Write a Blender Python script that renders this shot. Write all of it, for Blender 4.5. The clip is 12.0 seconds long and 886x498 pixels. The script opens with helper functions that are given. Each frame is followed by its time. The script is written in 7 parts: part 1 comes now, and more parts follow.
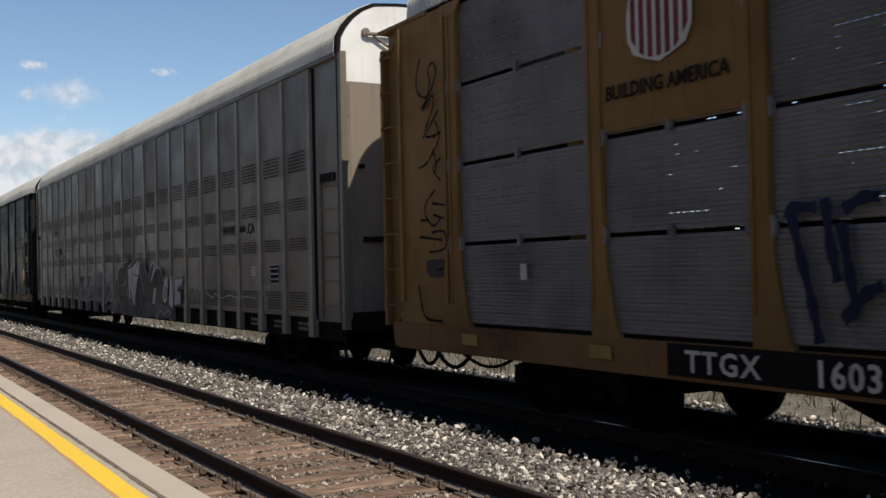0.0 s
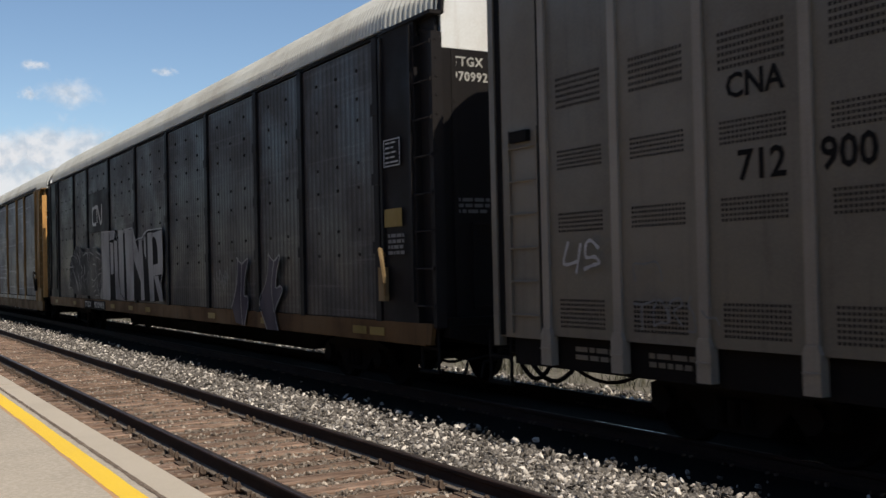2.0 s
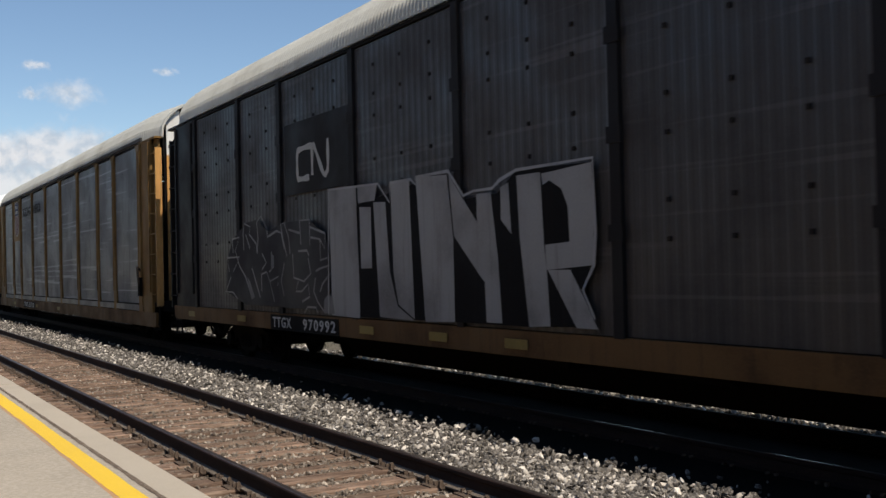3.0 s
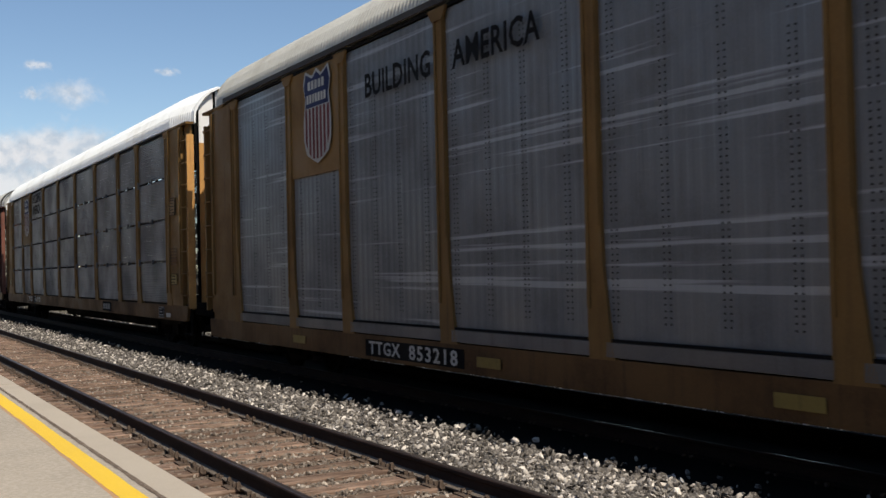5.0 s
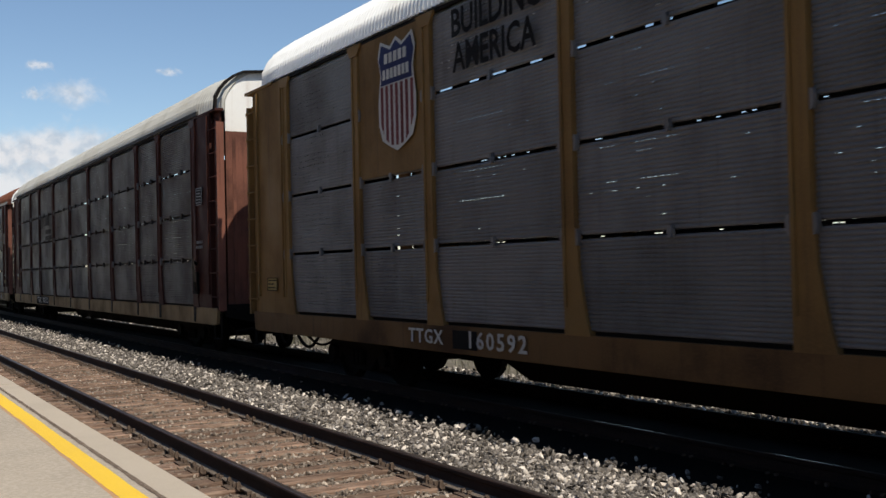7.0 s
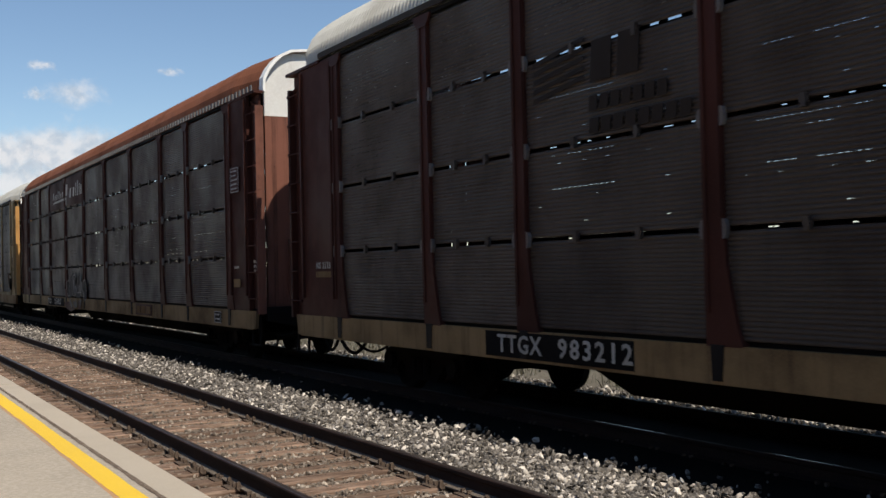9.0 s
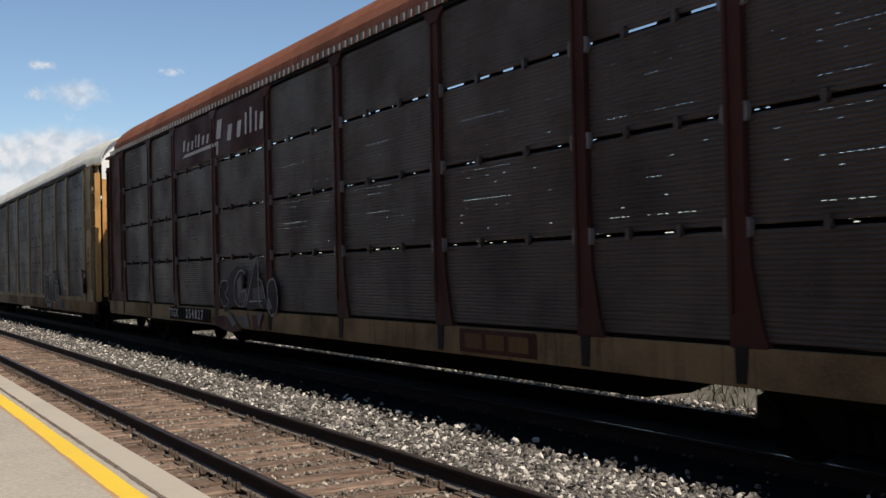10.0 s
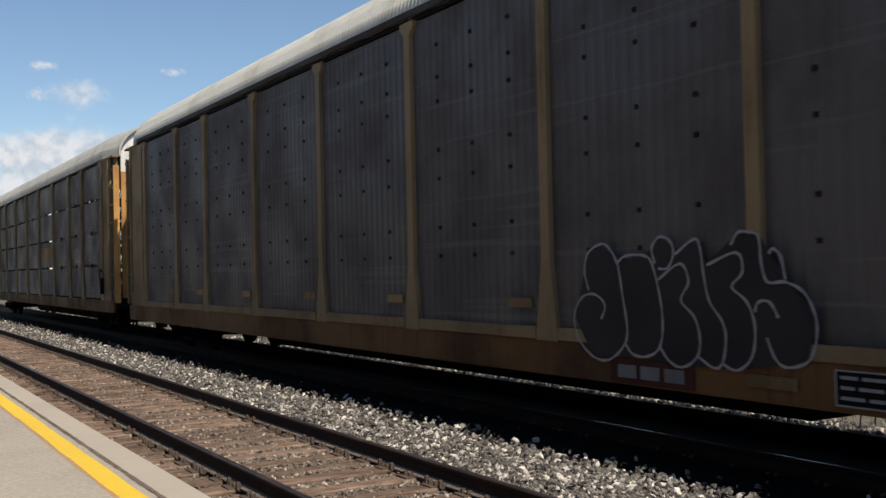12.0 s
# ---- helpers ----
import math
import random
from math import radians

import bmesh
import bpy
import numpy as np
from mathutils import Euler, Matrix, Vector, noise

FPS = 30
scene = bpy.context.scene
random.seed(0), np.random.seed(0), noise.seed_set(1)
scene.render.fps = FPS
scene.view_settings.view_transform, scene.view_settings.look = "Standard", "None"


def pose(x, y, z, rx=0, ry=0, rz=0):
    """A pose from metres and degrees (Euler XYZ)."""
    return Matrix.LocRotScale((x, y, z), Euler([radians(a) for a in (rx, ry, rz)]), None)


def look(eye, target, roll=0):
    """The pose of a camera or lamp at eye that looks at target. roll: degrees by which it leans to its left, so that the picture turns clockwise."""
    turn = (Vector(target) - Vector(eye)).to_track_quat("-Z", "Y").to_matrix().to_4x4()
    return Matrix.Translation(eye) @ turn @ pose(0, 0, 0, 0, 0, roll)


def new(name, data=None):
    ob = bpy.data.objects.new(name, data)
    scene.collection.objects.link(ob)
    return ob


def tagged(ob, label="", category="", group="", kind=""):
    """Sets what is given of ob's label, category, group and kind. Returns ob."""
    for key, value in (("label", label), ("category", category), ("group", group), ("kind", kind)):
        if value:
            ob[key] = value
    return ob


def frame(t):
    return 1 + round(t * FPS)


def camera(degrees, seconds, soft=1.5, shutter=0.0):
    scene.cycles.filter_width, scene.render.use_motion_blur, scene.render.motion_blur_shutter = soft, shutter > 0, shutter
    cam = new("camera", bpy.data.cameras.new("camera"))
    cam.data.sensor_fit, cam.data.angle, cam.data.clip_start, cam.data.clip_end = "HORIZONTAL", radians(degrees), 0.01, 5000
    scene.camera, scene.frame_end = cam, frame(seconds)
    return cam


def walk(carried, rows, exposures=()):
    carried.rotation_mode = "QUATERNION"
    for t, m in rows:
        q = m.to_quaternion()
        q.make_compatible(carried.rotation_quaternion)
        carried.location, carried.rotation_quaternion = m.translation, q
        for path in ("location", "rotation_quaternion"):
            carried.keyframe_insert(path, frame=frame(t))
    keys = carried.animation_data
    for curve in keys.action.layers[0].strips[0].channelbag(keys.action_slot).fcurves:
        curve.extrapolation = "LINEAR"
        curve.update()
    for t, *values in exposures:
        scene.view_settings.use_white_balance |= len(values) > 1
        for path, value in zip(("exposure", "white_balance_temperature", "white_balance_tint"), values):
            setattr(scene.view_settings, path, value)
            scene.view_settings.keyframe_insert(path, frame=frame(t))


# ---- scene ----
# ---------------------------------------------------------------- camera
EYE = (0.0, 0.0, 1.732)
YAW, PITCH, ROLL = 30.06, 1.004, -1.28          # degrees: away from the track's line, up, lean
cam = camera(46.03, 12.0, soft=1.5, shutter=0.06)
_aim = (EYE[0] - math.cos(radians(YAW)) * math.cos(radians(PITCH)),
        EYE[1] + math.sin(radians(YAW)) * math.cos(radians(PITCH)),
        EYE[2] + math.sin(radians(PITCH)))
walk(cam, [(0.0, look(EYE, _aim, ROLL)), (12.0, look(EYE, _aim, ROLL))])

# ---------------------------------------------------------------- light
SUN = Vector((0.80, 0.03, 1.0)).normalized()     # towards the sun: ahead of the train, just beyond it
world = bpy.data.worlds.new("sky")
scene.world = world
world.use_nodes = True
_n, _l = world.node_tree.nodes, world.node_tree.links
_sky = _n.new("ShaderNodeTexSky")
_sky.sky_type, _sky.sun_disc = "NISHITA", False
_sky.sun_elevation = math.asin(SUN.z)
_sky.sun_rotation = math.atan2(SUN.x, SUN.y)
_sky.air_density, _sky.dust_density, _sky.ozone_density = 1.0, 0.0, 3.0
_l.new(_sky.outputs[0], _n["Background"].inputs[0])
_n["Background"].inputs[1].default_value = 0.106
sun = new("sun", bpy.data.lights.new("sun", "SUN"))
sun.data.energy, sun.data.angle, sun.data.color = 4.3, radians(0.53), (1.0, 0.925, 0.80)
sun.matrix_world = look(SUN * 60, (0, 0, 0))
scene.view_settings.exposure = 0.0

# ---------------------------------------------------------------- materials
def nodes_of(name):
    m = bpy.data.materials.new(name)
    m.use_nodes = True
    return m, m.node_tree.nodes, m.node_tree.links, m.node_tree.nodes["Principled BSDF"]


def noise_node(n, l, coord, scale, detail=4.0, rough=0.55, stretch=None):
    t = n.new("ShaderNodeTexNoise")
    t.inputs["Scale"].default_value, t.inputs["Detail"].default_value, t.inputs["Roughness"].default_value = scale, detail, rough
    if stretch:
        mp = n.new("ShaderNodeMapping")
        mp.inputs["Scale"].default_value = stretch
        l.new(coord, mp.inputs[0])
        coord = mp.outputs[0]
    l.new(coord, t.inputs["Vector"])
    return t.outputs["Fac"]


def ramp(n, l, fac, a, b, lo=0.0, hi=1.0):
    r = n.new("ShaderNodeMapRange")
    r.interpolation_type = "SMOOTHSTEP"
    l.new(fac, r.inputs[0])
    r.inputs[1].default_value, r.inputs[2].default_value, r.inputs[3].default_value, r.inputs[4].default_value = a, b, lo, hi
    return r.outputs[0]


def blend(n, l, fac, a, b, mode="MIX"):
    m = n.new("ShaderNodeMix")
    m.data_type, m.blend_type = "RGBA", mode
    for sock, v in ((m.inputs[0], fac), (m.inputs[6], a), (m.inputs[7], b)):
        if hasattr(v, "is_linked"):
            l.new(v, sock)
        elif isinstance(v, (int, float)):
            sock.default_value = v
        else:
            sock.default_value = (*v, 1.0)
    return m.outputs[2]


def coords(n, l, spread=7.0):
    """Object coordinates, moved by each object's random number so that alike pieces differ."""
    c, o, a = n.new("ShaderNodeTexCoord"), n.new("ShaderNodeObjectInfo"), n.new("ShaderNodeVectorMath")
    s = n.new("ShaderNodeVectorMath")
    s.operation = "SCALE"
    s.inputs[0].default_value = (spread, spread * 1.7, spread * 0.6)
    l.new(o.outputs["Random"], s.inputs["Scale"])
    l.new(c.outputs["Object"], a.inputs[0])
    l.new(s.outputs[0], a.inputs[1])
    return a.outputs[0], o.outputs["Random"]


def relief(n, l, p, height, strength=0.3, distance=0.01):
    b = n.new("ShaderNodeBump")
    b.inputs["Strength"].default_value, b.inputs["Distance"].default_value = strength, distance
    l.new(height, b.inputs["Height"])
    l.new(b.outputs[0], p.inputs["Normal"])


def paint(name, base, dirt=(0.05, 0.04, 0.032), amount=0.45, rough=0.6, metal=0.0, streak=0.5, vary=0.12, chalk=0.0, gloss=0.12):
    """Weathered railway paint: blotches, streaks that run down, grain and slight piece-to-piece change."""
    m, n, l, p = nodes_of(name)
    c, rnd = coords(n, l)
    big = noise_node(n, l, c, 0.9, 5)
    runs = noise_node(n, l, c, 1.0, 5, 0.6, (9.0, 9.0, 0.55))
    fine = noise_node(n, l, c, 45.0, 3)
    col = blend(n, l, ramp(n, l, big, 0.42, 0.75, 0, amount), base, dirt)
    col = blend(n, l, ramp(n, l, runs, 0.5, 0.78, 0, streak), col, dirt)
    if chalk:
        band = noise_node(n, l, c, 1.0, 3, 0.5, (0.2, 0.2, 11.0))
        col = blend(n, l, ramp(n, l, band, 0.58, 0.66, 0, chalk), col, tuple(min(1, 2.1 * v + 0.03) for v in base))
    lift = n.new("ShaderNodeHueSaturation")
    l.new(col, lift.inputs["Color"])
    l.new(ramp(n, l, rnd, 0, 1, 1 - vary, 1 + vary), lift.inputs["Value"])
    col = blend(n, l, ramp(n, l, fine, 0.4, 0.7, 0, 0.18), lift.outputs[0], tuple(min(1, 1.5 * v + 0.003) for v in base))
    l.new(col, p.inputs["Base Color"])
    l.new(ramp(n, l, big, 0.3, 0.7, rough - 0.1, min(1, rough + 0.2)), p.inputs["Roughness"])
    p.inputs["Metallic"].default_value = metal
    p.inputs["Specular IOR Level"].default_value = gloss
    relief(n, l, p, fine, 0.15, 0.003)
    return m


# yellow and brown sides are darker copies of the end paints, for shade
YELLOW = paint("weathered_shaded_yellow_paint", (0.185, 0.104, 0.034), (0.055, 0.031, 0.017), 0.5)
BROWN = paint("shaded_oxide_brown_paint", (0.058, 0.019, 0.0135), (0.02, 0.010, 0.008), 0.6)
ROOFRUST = paint("rusted_roof_paint", (0.225, 0.085, 0.045), (0.10, 0.04, 0.027), 0.7, 0.7)
CREAM = paint("faded_cream_sill_paint", (0.26, 0.175, 0.085), (0.035, 0.02, 0.012), 0.7, 0.65, 0.0, 0.7)
CNGREY = paint("warm_grey_car_paint", (0.142, 0.119, 0.088), (0.075, 0.061, 0.044), 0.4, 0.5, gloss=0.5)
# posts are a paler grey than the sheets between them
CNPOST = paint("pale_grey_post_paint", (0.225, 0.19, 0.15), (0.12, 0.098, 0.075), 0.4, 0.5, gloss=0.5)
YELLOWDULL = paint("dull_ochre_paint", (0.235, 0.17, 0.09), (0.075, 0.05, 0.03), 0.45)
SILLBROWN = paint("stained_ochre_sill_paint", (0.14, 0.075, 0.028), (0.04, 0.022, 0.014), 0.8, 0.65, 0.0, 0.6)
BLACK = paint("sooty_black_paint", (0.014, 0.012, 0.012), (0.02, 0.016, 0.013), 0.5)
GALV = paint("galvanised_panel", (0.124, 0.117, 0.115), (0.053, 0.045, 0.041), 0.6, 0.48, 0.1, gloss=0.5)
GALVDARK = paint("sooted_galvanised_panel", (0.061, 0.046, 0.037), (0.024, 0.015, 0.011), 0.7, 0.52, 0.12, gloss=0.48)
GALVBLACK = paint("dark_sooted_panel", (0.044, 0.038, 0.034), (0.020, 0.015, 0.013), 0.6, 0.5, 0.1, chalk=0.3, gloss=0.5)
GALVBLUE = paint("blue_grey_galvanised_panel", (0.155, 0.158, 0.158), (0.08, 0.074, 0.068), 0.55, 0.5, 0.15, chalk=0.8, gloss=0.55)
SLATE = paint("slate_dark_panel", (0.082, 0.073, 0.066), (0.038, 0.030, 0.026), 0.6, 0.55, 0.05, chalk=0.22, gloss=0.45)
ROOF = paint("galvanised_roof", (0.44, 0.43, 0.39), (0.24, 0.215, 0.18), 0.5, 0.55, 0.1, 0.3)
ROOFWHITE = paint("white_roof", (0.80, 0.80, 0.77), (0.45, 0.42, 0.37), 0.35, 0.5, 0.0, 0.2)
WHITE = paint("white_end_paint", (0.80, 0.79, 0.75), (0.42, 0.33, 0.25), 0.35, 0.5, 0.0, 0.3)
# sunlit copies of the side paints, for the ends that face the sun
ENDYELLOW = paint("sunlit_yellow_end_paint", (0.58, 0.305, 0.10), (0.12, 0.06, 0.03), 0.55, streak=0.6)
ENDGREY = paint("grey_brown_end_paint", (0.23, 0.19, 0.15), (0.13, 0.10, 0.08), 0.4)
# brown and yellow end dirt is heavy, partly for shade between the cars
ENDBROWN = paint("sunlit_red_brown_end_paint", (0.185, 0.078, 0.055), (0.03, 0.016, 0.013), 0.75, streak=0.7)
STEEL = paint("dark_grimy_steel", (0.013, 0.011, 0.010), (0.018, 0.014, 0.011), 0.5, 0.8, 0.0, gloss=0.05)
REFLECT = paint("yellow_reflector", (0.25, 0.175, 0.05), (0.13, 0.09, 0.035), 0.4, 0.5)
LETTER = paint("white_lettering", (0.44, 0.42, 0.38), (0.34, 0.32, 0.28), 0.4, 0.6)
INK = paint("black_lettering", (0.010, 0.009, 0.009), (0.018, 0.015, 0.013), 0.3, 0.7, gloss=0.05)
SHIELDBLUE = paint("shield_blue", (0.022, 0.028, 0.085), (0.02, 0.02, 0.04), 0.3)
SHIELDRED = paint("shield_red", (0.13, 0.028, 0.03), (0.06, 0.022, 0.02), 0.3)
SPRAYWHITE = paint("pale_spray_paint", (0.36, 0.35, 0.34), (0.2, 0.185, 0.17), 0.5)
SPRAYGREY = paint("grey_spray_paint", (0.175, 0.17, 0.165), (0.075, 0.069, 0.063), 0.6)
SPRAYDARK = paint("dark_spray_paint", (0.036, 0.033, 0.033), (0.024, 0.021, 0.021), 0.5)
SPRAYPURPLE = paint("lilac_grey_spray_paint", (0.062, 0.05, 0.066), (0.03, 0.025, 0.03), 0.6)
SPRAYRED = paint("dull_red_spray_paint", (0.14, 0.07, 0.065), (0.1, 0.07, 0.06), 0.5)
SPRAYBLUE = paint("dark_blue_spray_paint", (0.008, 0.011, 0.03), (0.012, 0.012, 0.02), 0.4)
LUG = paint("worn_grey_lug", (0.16, 0.145, 0.135), (0.07, 0.055, 0.045), 0.5)
FADED = paint("faded_black_mark", (0.026, 0.02, 0.017), (0.045, 0.034, 0.027), 0.5, 0.7)
SPRAYPALE = paint("bright_pale_spray_paint", (0.42, 0.40, 0.39), (0.26, 0.245, 0.235), 0.5)
SPRAYHAZE = paint("thin_faded_spray_paint", (0.25, 0.22, 0.2), (0.15, 0.128, 0.11), 0.5, gloss=0.3)
SPRAYMID = paint("chalky_grey_spray_paint", (0.255, 0.245, 0.235), (0.10, 0.09, 0.082), 0.7)
SPRAYWINE = paint("dark_wine_spray_paint", (0.055, 0.016, 0.017), (0.03, 0.012, 0.012), 0.5)
SPRAYMIST = paint("smoky_grey_spray_paint", (0.085, 0.08, 0.082), (0.05, 0.046, 0.046), 0.6)
FASCIA = paint("dark_grey_fascia", (0.06, 0.053, 0.047), (0.03, 0.025, 0.021), 0.5, 0.7, gloss=0.1)
HOLE = paint("dark_perforation", (0.02, 0.017, 0.015), (0.025, 0.02, 0.017), 0.3, 0.9)


def rail_steel():
    m, n, l, p = nodes_of("rusty_rail_steel")
    c, _ = coords(n, l, 0)
    a, b = noise_node(n, l, c, 6.0, 5, 0.6, (0.3, 1, 1)), noise_node(n, l, c, 60.0, 3)
    col = blend(n, l, ramp(n, l, a, 0.35, 0.7), (0.022, 0.014, 0.012), (0.042, 0.025, 0.02))
    l.new(blend(n, l, ramp(n, l, b, 0.45, 0.7, 0, 0.4), col, (0.07, 0.042, 0.03)), p.inputs["Base Color"])
    p.inputs["Roughness"].default_value = 0.8
    p.inputs["Specular IOR Level"].default_value = 0.15
    relief(n, l, p, b, 0.3, 0.003)
    return m


def rail_top_steel(name="worn_rail_top", bright=1.0, metal=0.5, smooth=1.0):
    m, n, l, p = nodes_of(name)
    c, _ = coords(n, l, 0)
    a = noise_node(n, l, c, 14.0, 4, 0.6, (0.15, 3, 1))
    l.new(blend(n, l, ramp(n, l, a, 0.4, 0.65), tuple(bright * v for v in (0.06, 0.045, 0.04)), tuple(bright * v for v in (0.11, 0.09, 0.08))), p.inputs["Base Color"])
    p.inputs["Metallic"].default_value = metal
    p.inputs["Specular IOR Level"].default_value = min(0.5, 0.1 * bright)
    l.new(ramp(n, l, a, 0.3, 0.7, 0.28 * smooth, 0.5 * smooth), p.inputs["Roughness"])
    return m


def tie_wood(name="weathered_tie_wood", tone=1.0):
    m, n, l, p = nodes_of(name)
    c, rnd = coords(n, l, 11.0)
    grain = noise_node(n, l, c, 3.0, 6, 0.65, (14.0, 0.8, 8.0))
    dust = noise_node(n, l, c, 4.0, 4)
    col = blend(n, l, ramp(n, l, grain, 0.35, 0.68), (0.10, 0.064, 0.046), (0.32, 0.215, 0.155))
    col = blend(n, l, ramp(n, l, dust, 0.5, 0.75, 0, 0.6), col, (0.30, 0.22, 0.16))
    h = n.new("ShaderNodeHueSaturation")
    l.new(col, h.inputs["Color"])
    l.new(ramp(n, l, rnd, 0, 1, 0.75 * tone, 1.2 * tone), h.inputs["Value"])
    l.new(h.outputs[0], p.inputs["Base Color"])
    p.inputs["Roughness"].default_value = 0.9
    p.inputs["Specular IOR Level"].default_value = 0.06
    relief(n, l, p, grain, 0.7, 0.012)
    return m


def soil(name, a, b, c3, scale, bump=0.6, dist=0.02):
    """Loose ground: grain at two scales and stray light bits."""
    m, n, l, p = nodes_of(name)
    c, _ = coords(n, l, 0)
    big, mid, fine = noise_node(n, l, c, scale * 0.07, 4), noise_node(n, l, c, scale, 5, 0.65), noise_node(n, l, c, scale * 3.3, 3)
    col = blend(n, l, ramp(n, l, mid, 0.35, 0.65), a, b)
    col = blend(n, l, ramp(n, l, fine, 0.56, 0.68, 0, 0.75), col, c3)
    col = blend(n, l, ramp(n, l, big, 0.35, 0.7, 0, 0.4), col, a)
    l.new(col, p.inputs["Base Color"])
    p.inputs["Roughness"].default_value = 0.95
    p.inputs["Specular IOR Level"].default_value = 0.06
    relief(n, l, p, mid, bump, dist)
    return m


def stone(name, dark, light):
    m, n, l, p = nodes_of(name)
    c, _ = coords(n, l, 0)
    g = n.new("ShaderNodeNewGeometry")
    spot = noise_node(n, l, c, 60.0, 3)
    r = n.new("ShaderNodeValToRGB")
    r.color_ramp.elements[0].color, r.color_ramp.elements[1].color = (*dark, 1), (*light, 1)
    for at, k in ((0.5, 0.07), (0.8, 0.27)):
        r.color_ramp.elements.new(at).color = (*[d + k * (b - d) for d, b in zip(dark, light)], 1)
    l.new(g.outputs["Random Per Island"], r.inputs[0])
    l.new(blend(n, l, ramp(n, l, spot, 0.45, 0.7, 0, 0.45), r.outputs[0], tuple(0.55 * v for v in light)), p.inputs["Base Color"])
    p.inputs["Roughness"].default_value = 0.85
    relief(n, l, p, spot, 0.4, 0.004)
    return m


def concrete(name, base, dark, speck, scale=38.0, amount=0.5):
    m, n, l, p = nodes_of(name)
    c, rnd = coords(n, l, 3.0)
    big, fine, grit = noise_node(n, l, c, 0.8, 5), noise_node(n, l, c, scale, 4, 0.7), noise_node(n, l, c, scale * 3, 2)
    col = blend(n, l, ramp(n, l, big, 0.38, 0.7, 0, amount), base, dark)
    col = blend(n, l, ramp(n, l, fine, 0.4, 0.68, 0, 0.55), col, speck)
    col = blend(n, l, ramp(n, l, grit, 0.58, 0.7, 0, 0.5), col, dark)
    l.new(col, p.inputs["Base Color"])
    p.inputs["Roughness"].default_value = 0.88
    relief(n, l, p, fine, 0.35, 0.006)
    return m


RAILDUST = soil("dusty_rail_foot", (0.12, 0.095, 0.075), (0.22, 0.18, 0.145), (0.3, 0.25, 0.2), 30.0, 0.3, 0.004)
PLATE = soil("rusty_dusty_fastening", (0.07, 0.05, 0.038), (0.15, 0.108, 0.08), (0.24, 0.19, 0.15), 40.0, 0.3, 0.004)
RAIL, RAILTOP, TIE = rail_steel(), rail_top_steel(), tie_wood()
# dark copy of the rail top: the train's shade is in its colour
RAILDARK = rail_top_steel("shaded_rail_top", 0.5, 0.2, 1.8)
RAILBRIGHT = rail_top_steel("glint_rail_patch", 5.0, 1.0, 0.6)
BRICK = concrete("dark_brown_brick", (0.12, 0.07, 0.05), (0.07, 0.045, 0.035), (0.16, 0.10, 0.075), 30.0, 0.5)
# tie wood toned down in place of shade under the train
TIESHADED = tie_wood("shaded_tie_wood", 0.08)
DIRT = soil("dirty_ballast_bed", (0.12, 0.088, 0.066), (0.25, 0.19, 0.145), (0.45, 0.38, 0.31), 26.0)
# ballast coloured near black to stand for the shade under the train
SHADEDBED = soil("shade_blackened_ballast", (0.007, 0.006, 0.005), (0.017, 0.015, 0.013), (0.035, 0.031, 0.026), 24.0, 0.9, 0.04)
# bed coloured near black so the gaps between loose stones look shaded
BED = soil("grey_ballast_bed", (0.022, 0.019, 0.016), (0.05, 0.045, 0.039), (0.12, 0.11, 0.098), 24.0, 0.9, 0.04)
EARTH = soil("dry_grassy_earth", (0.12, 0.105, 0.08), (0.21, 0.185, 0.145), (0.3, 0.275, 0.23), 8.0, 0.8, 0.05)
STONE = stone("pale_crushed_stone", (0.035, 0.027, 0.021), (0.90, 0.80, 0.69))
STONEBROWN = stone("dusty_brown_gravel", (0.12, 0.09, 0.066), (0.60, 0.50, 0.40))
ASPHALT = concrete("pale_worn_asphalt", (0.44, 0.37, 0.285), (0.31, 0.26, 0.2), (0.60, 0.52, 0.415), 22.0, 0.6)
COPING = concrete("buff_concrete_edge", (0.51, 0.43, 0.33), (0.39, 0.325, 0.25), (0.55, 0.475, 0.38), 60.0, 0.45)
LINE = concrete("yellow_line_paint", (0.90, 0.58, 0.04), (0.70, 0.42, 0.06), (0.92, 0.60, 0.07), 50.0, 0.35)
LINEOLD = concrete("old_orange_line_paint", (0.56, 0.29, 0.12), (0.38, 0.28, 0.2), (0.5, 0.34, 0.2), 50.0, 0.6)
GRASS = stone("dry_grass", (0.085, 0.078, 0.05), (0.27, 0.245, 0.185))


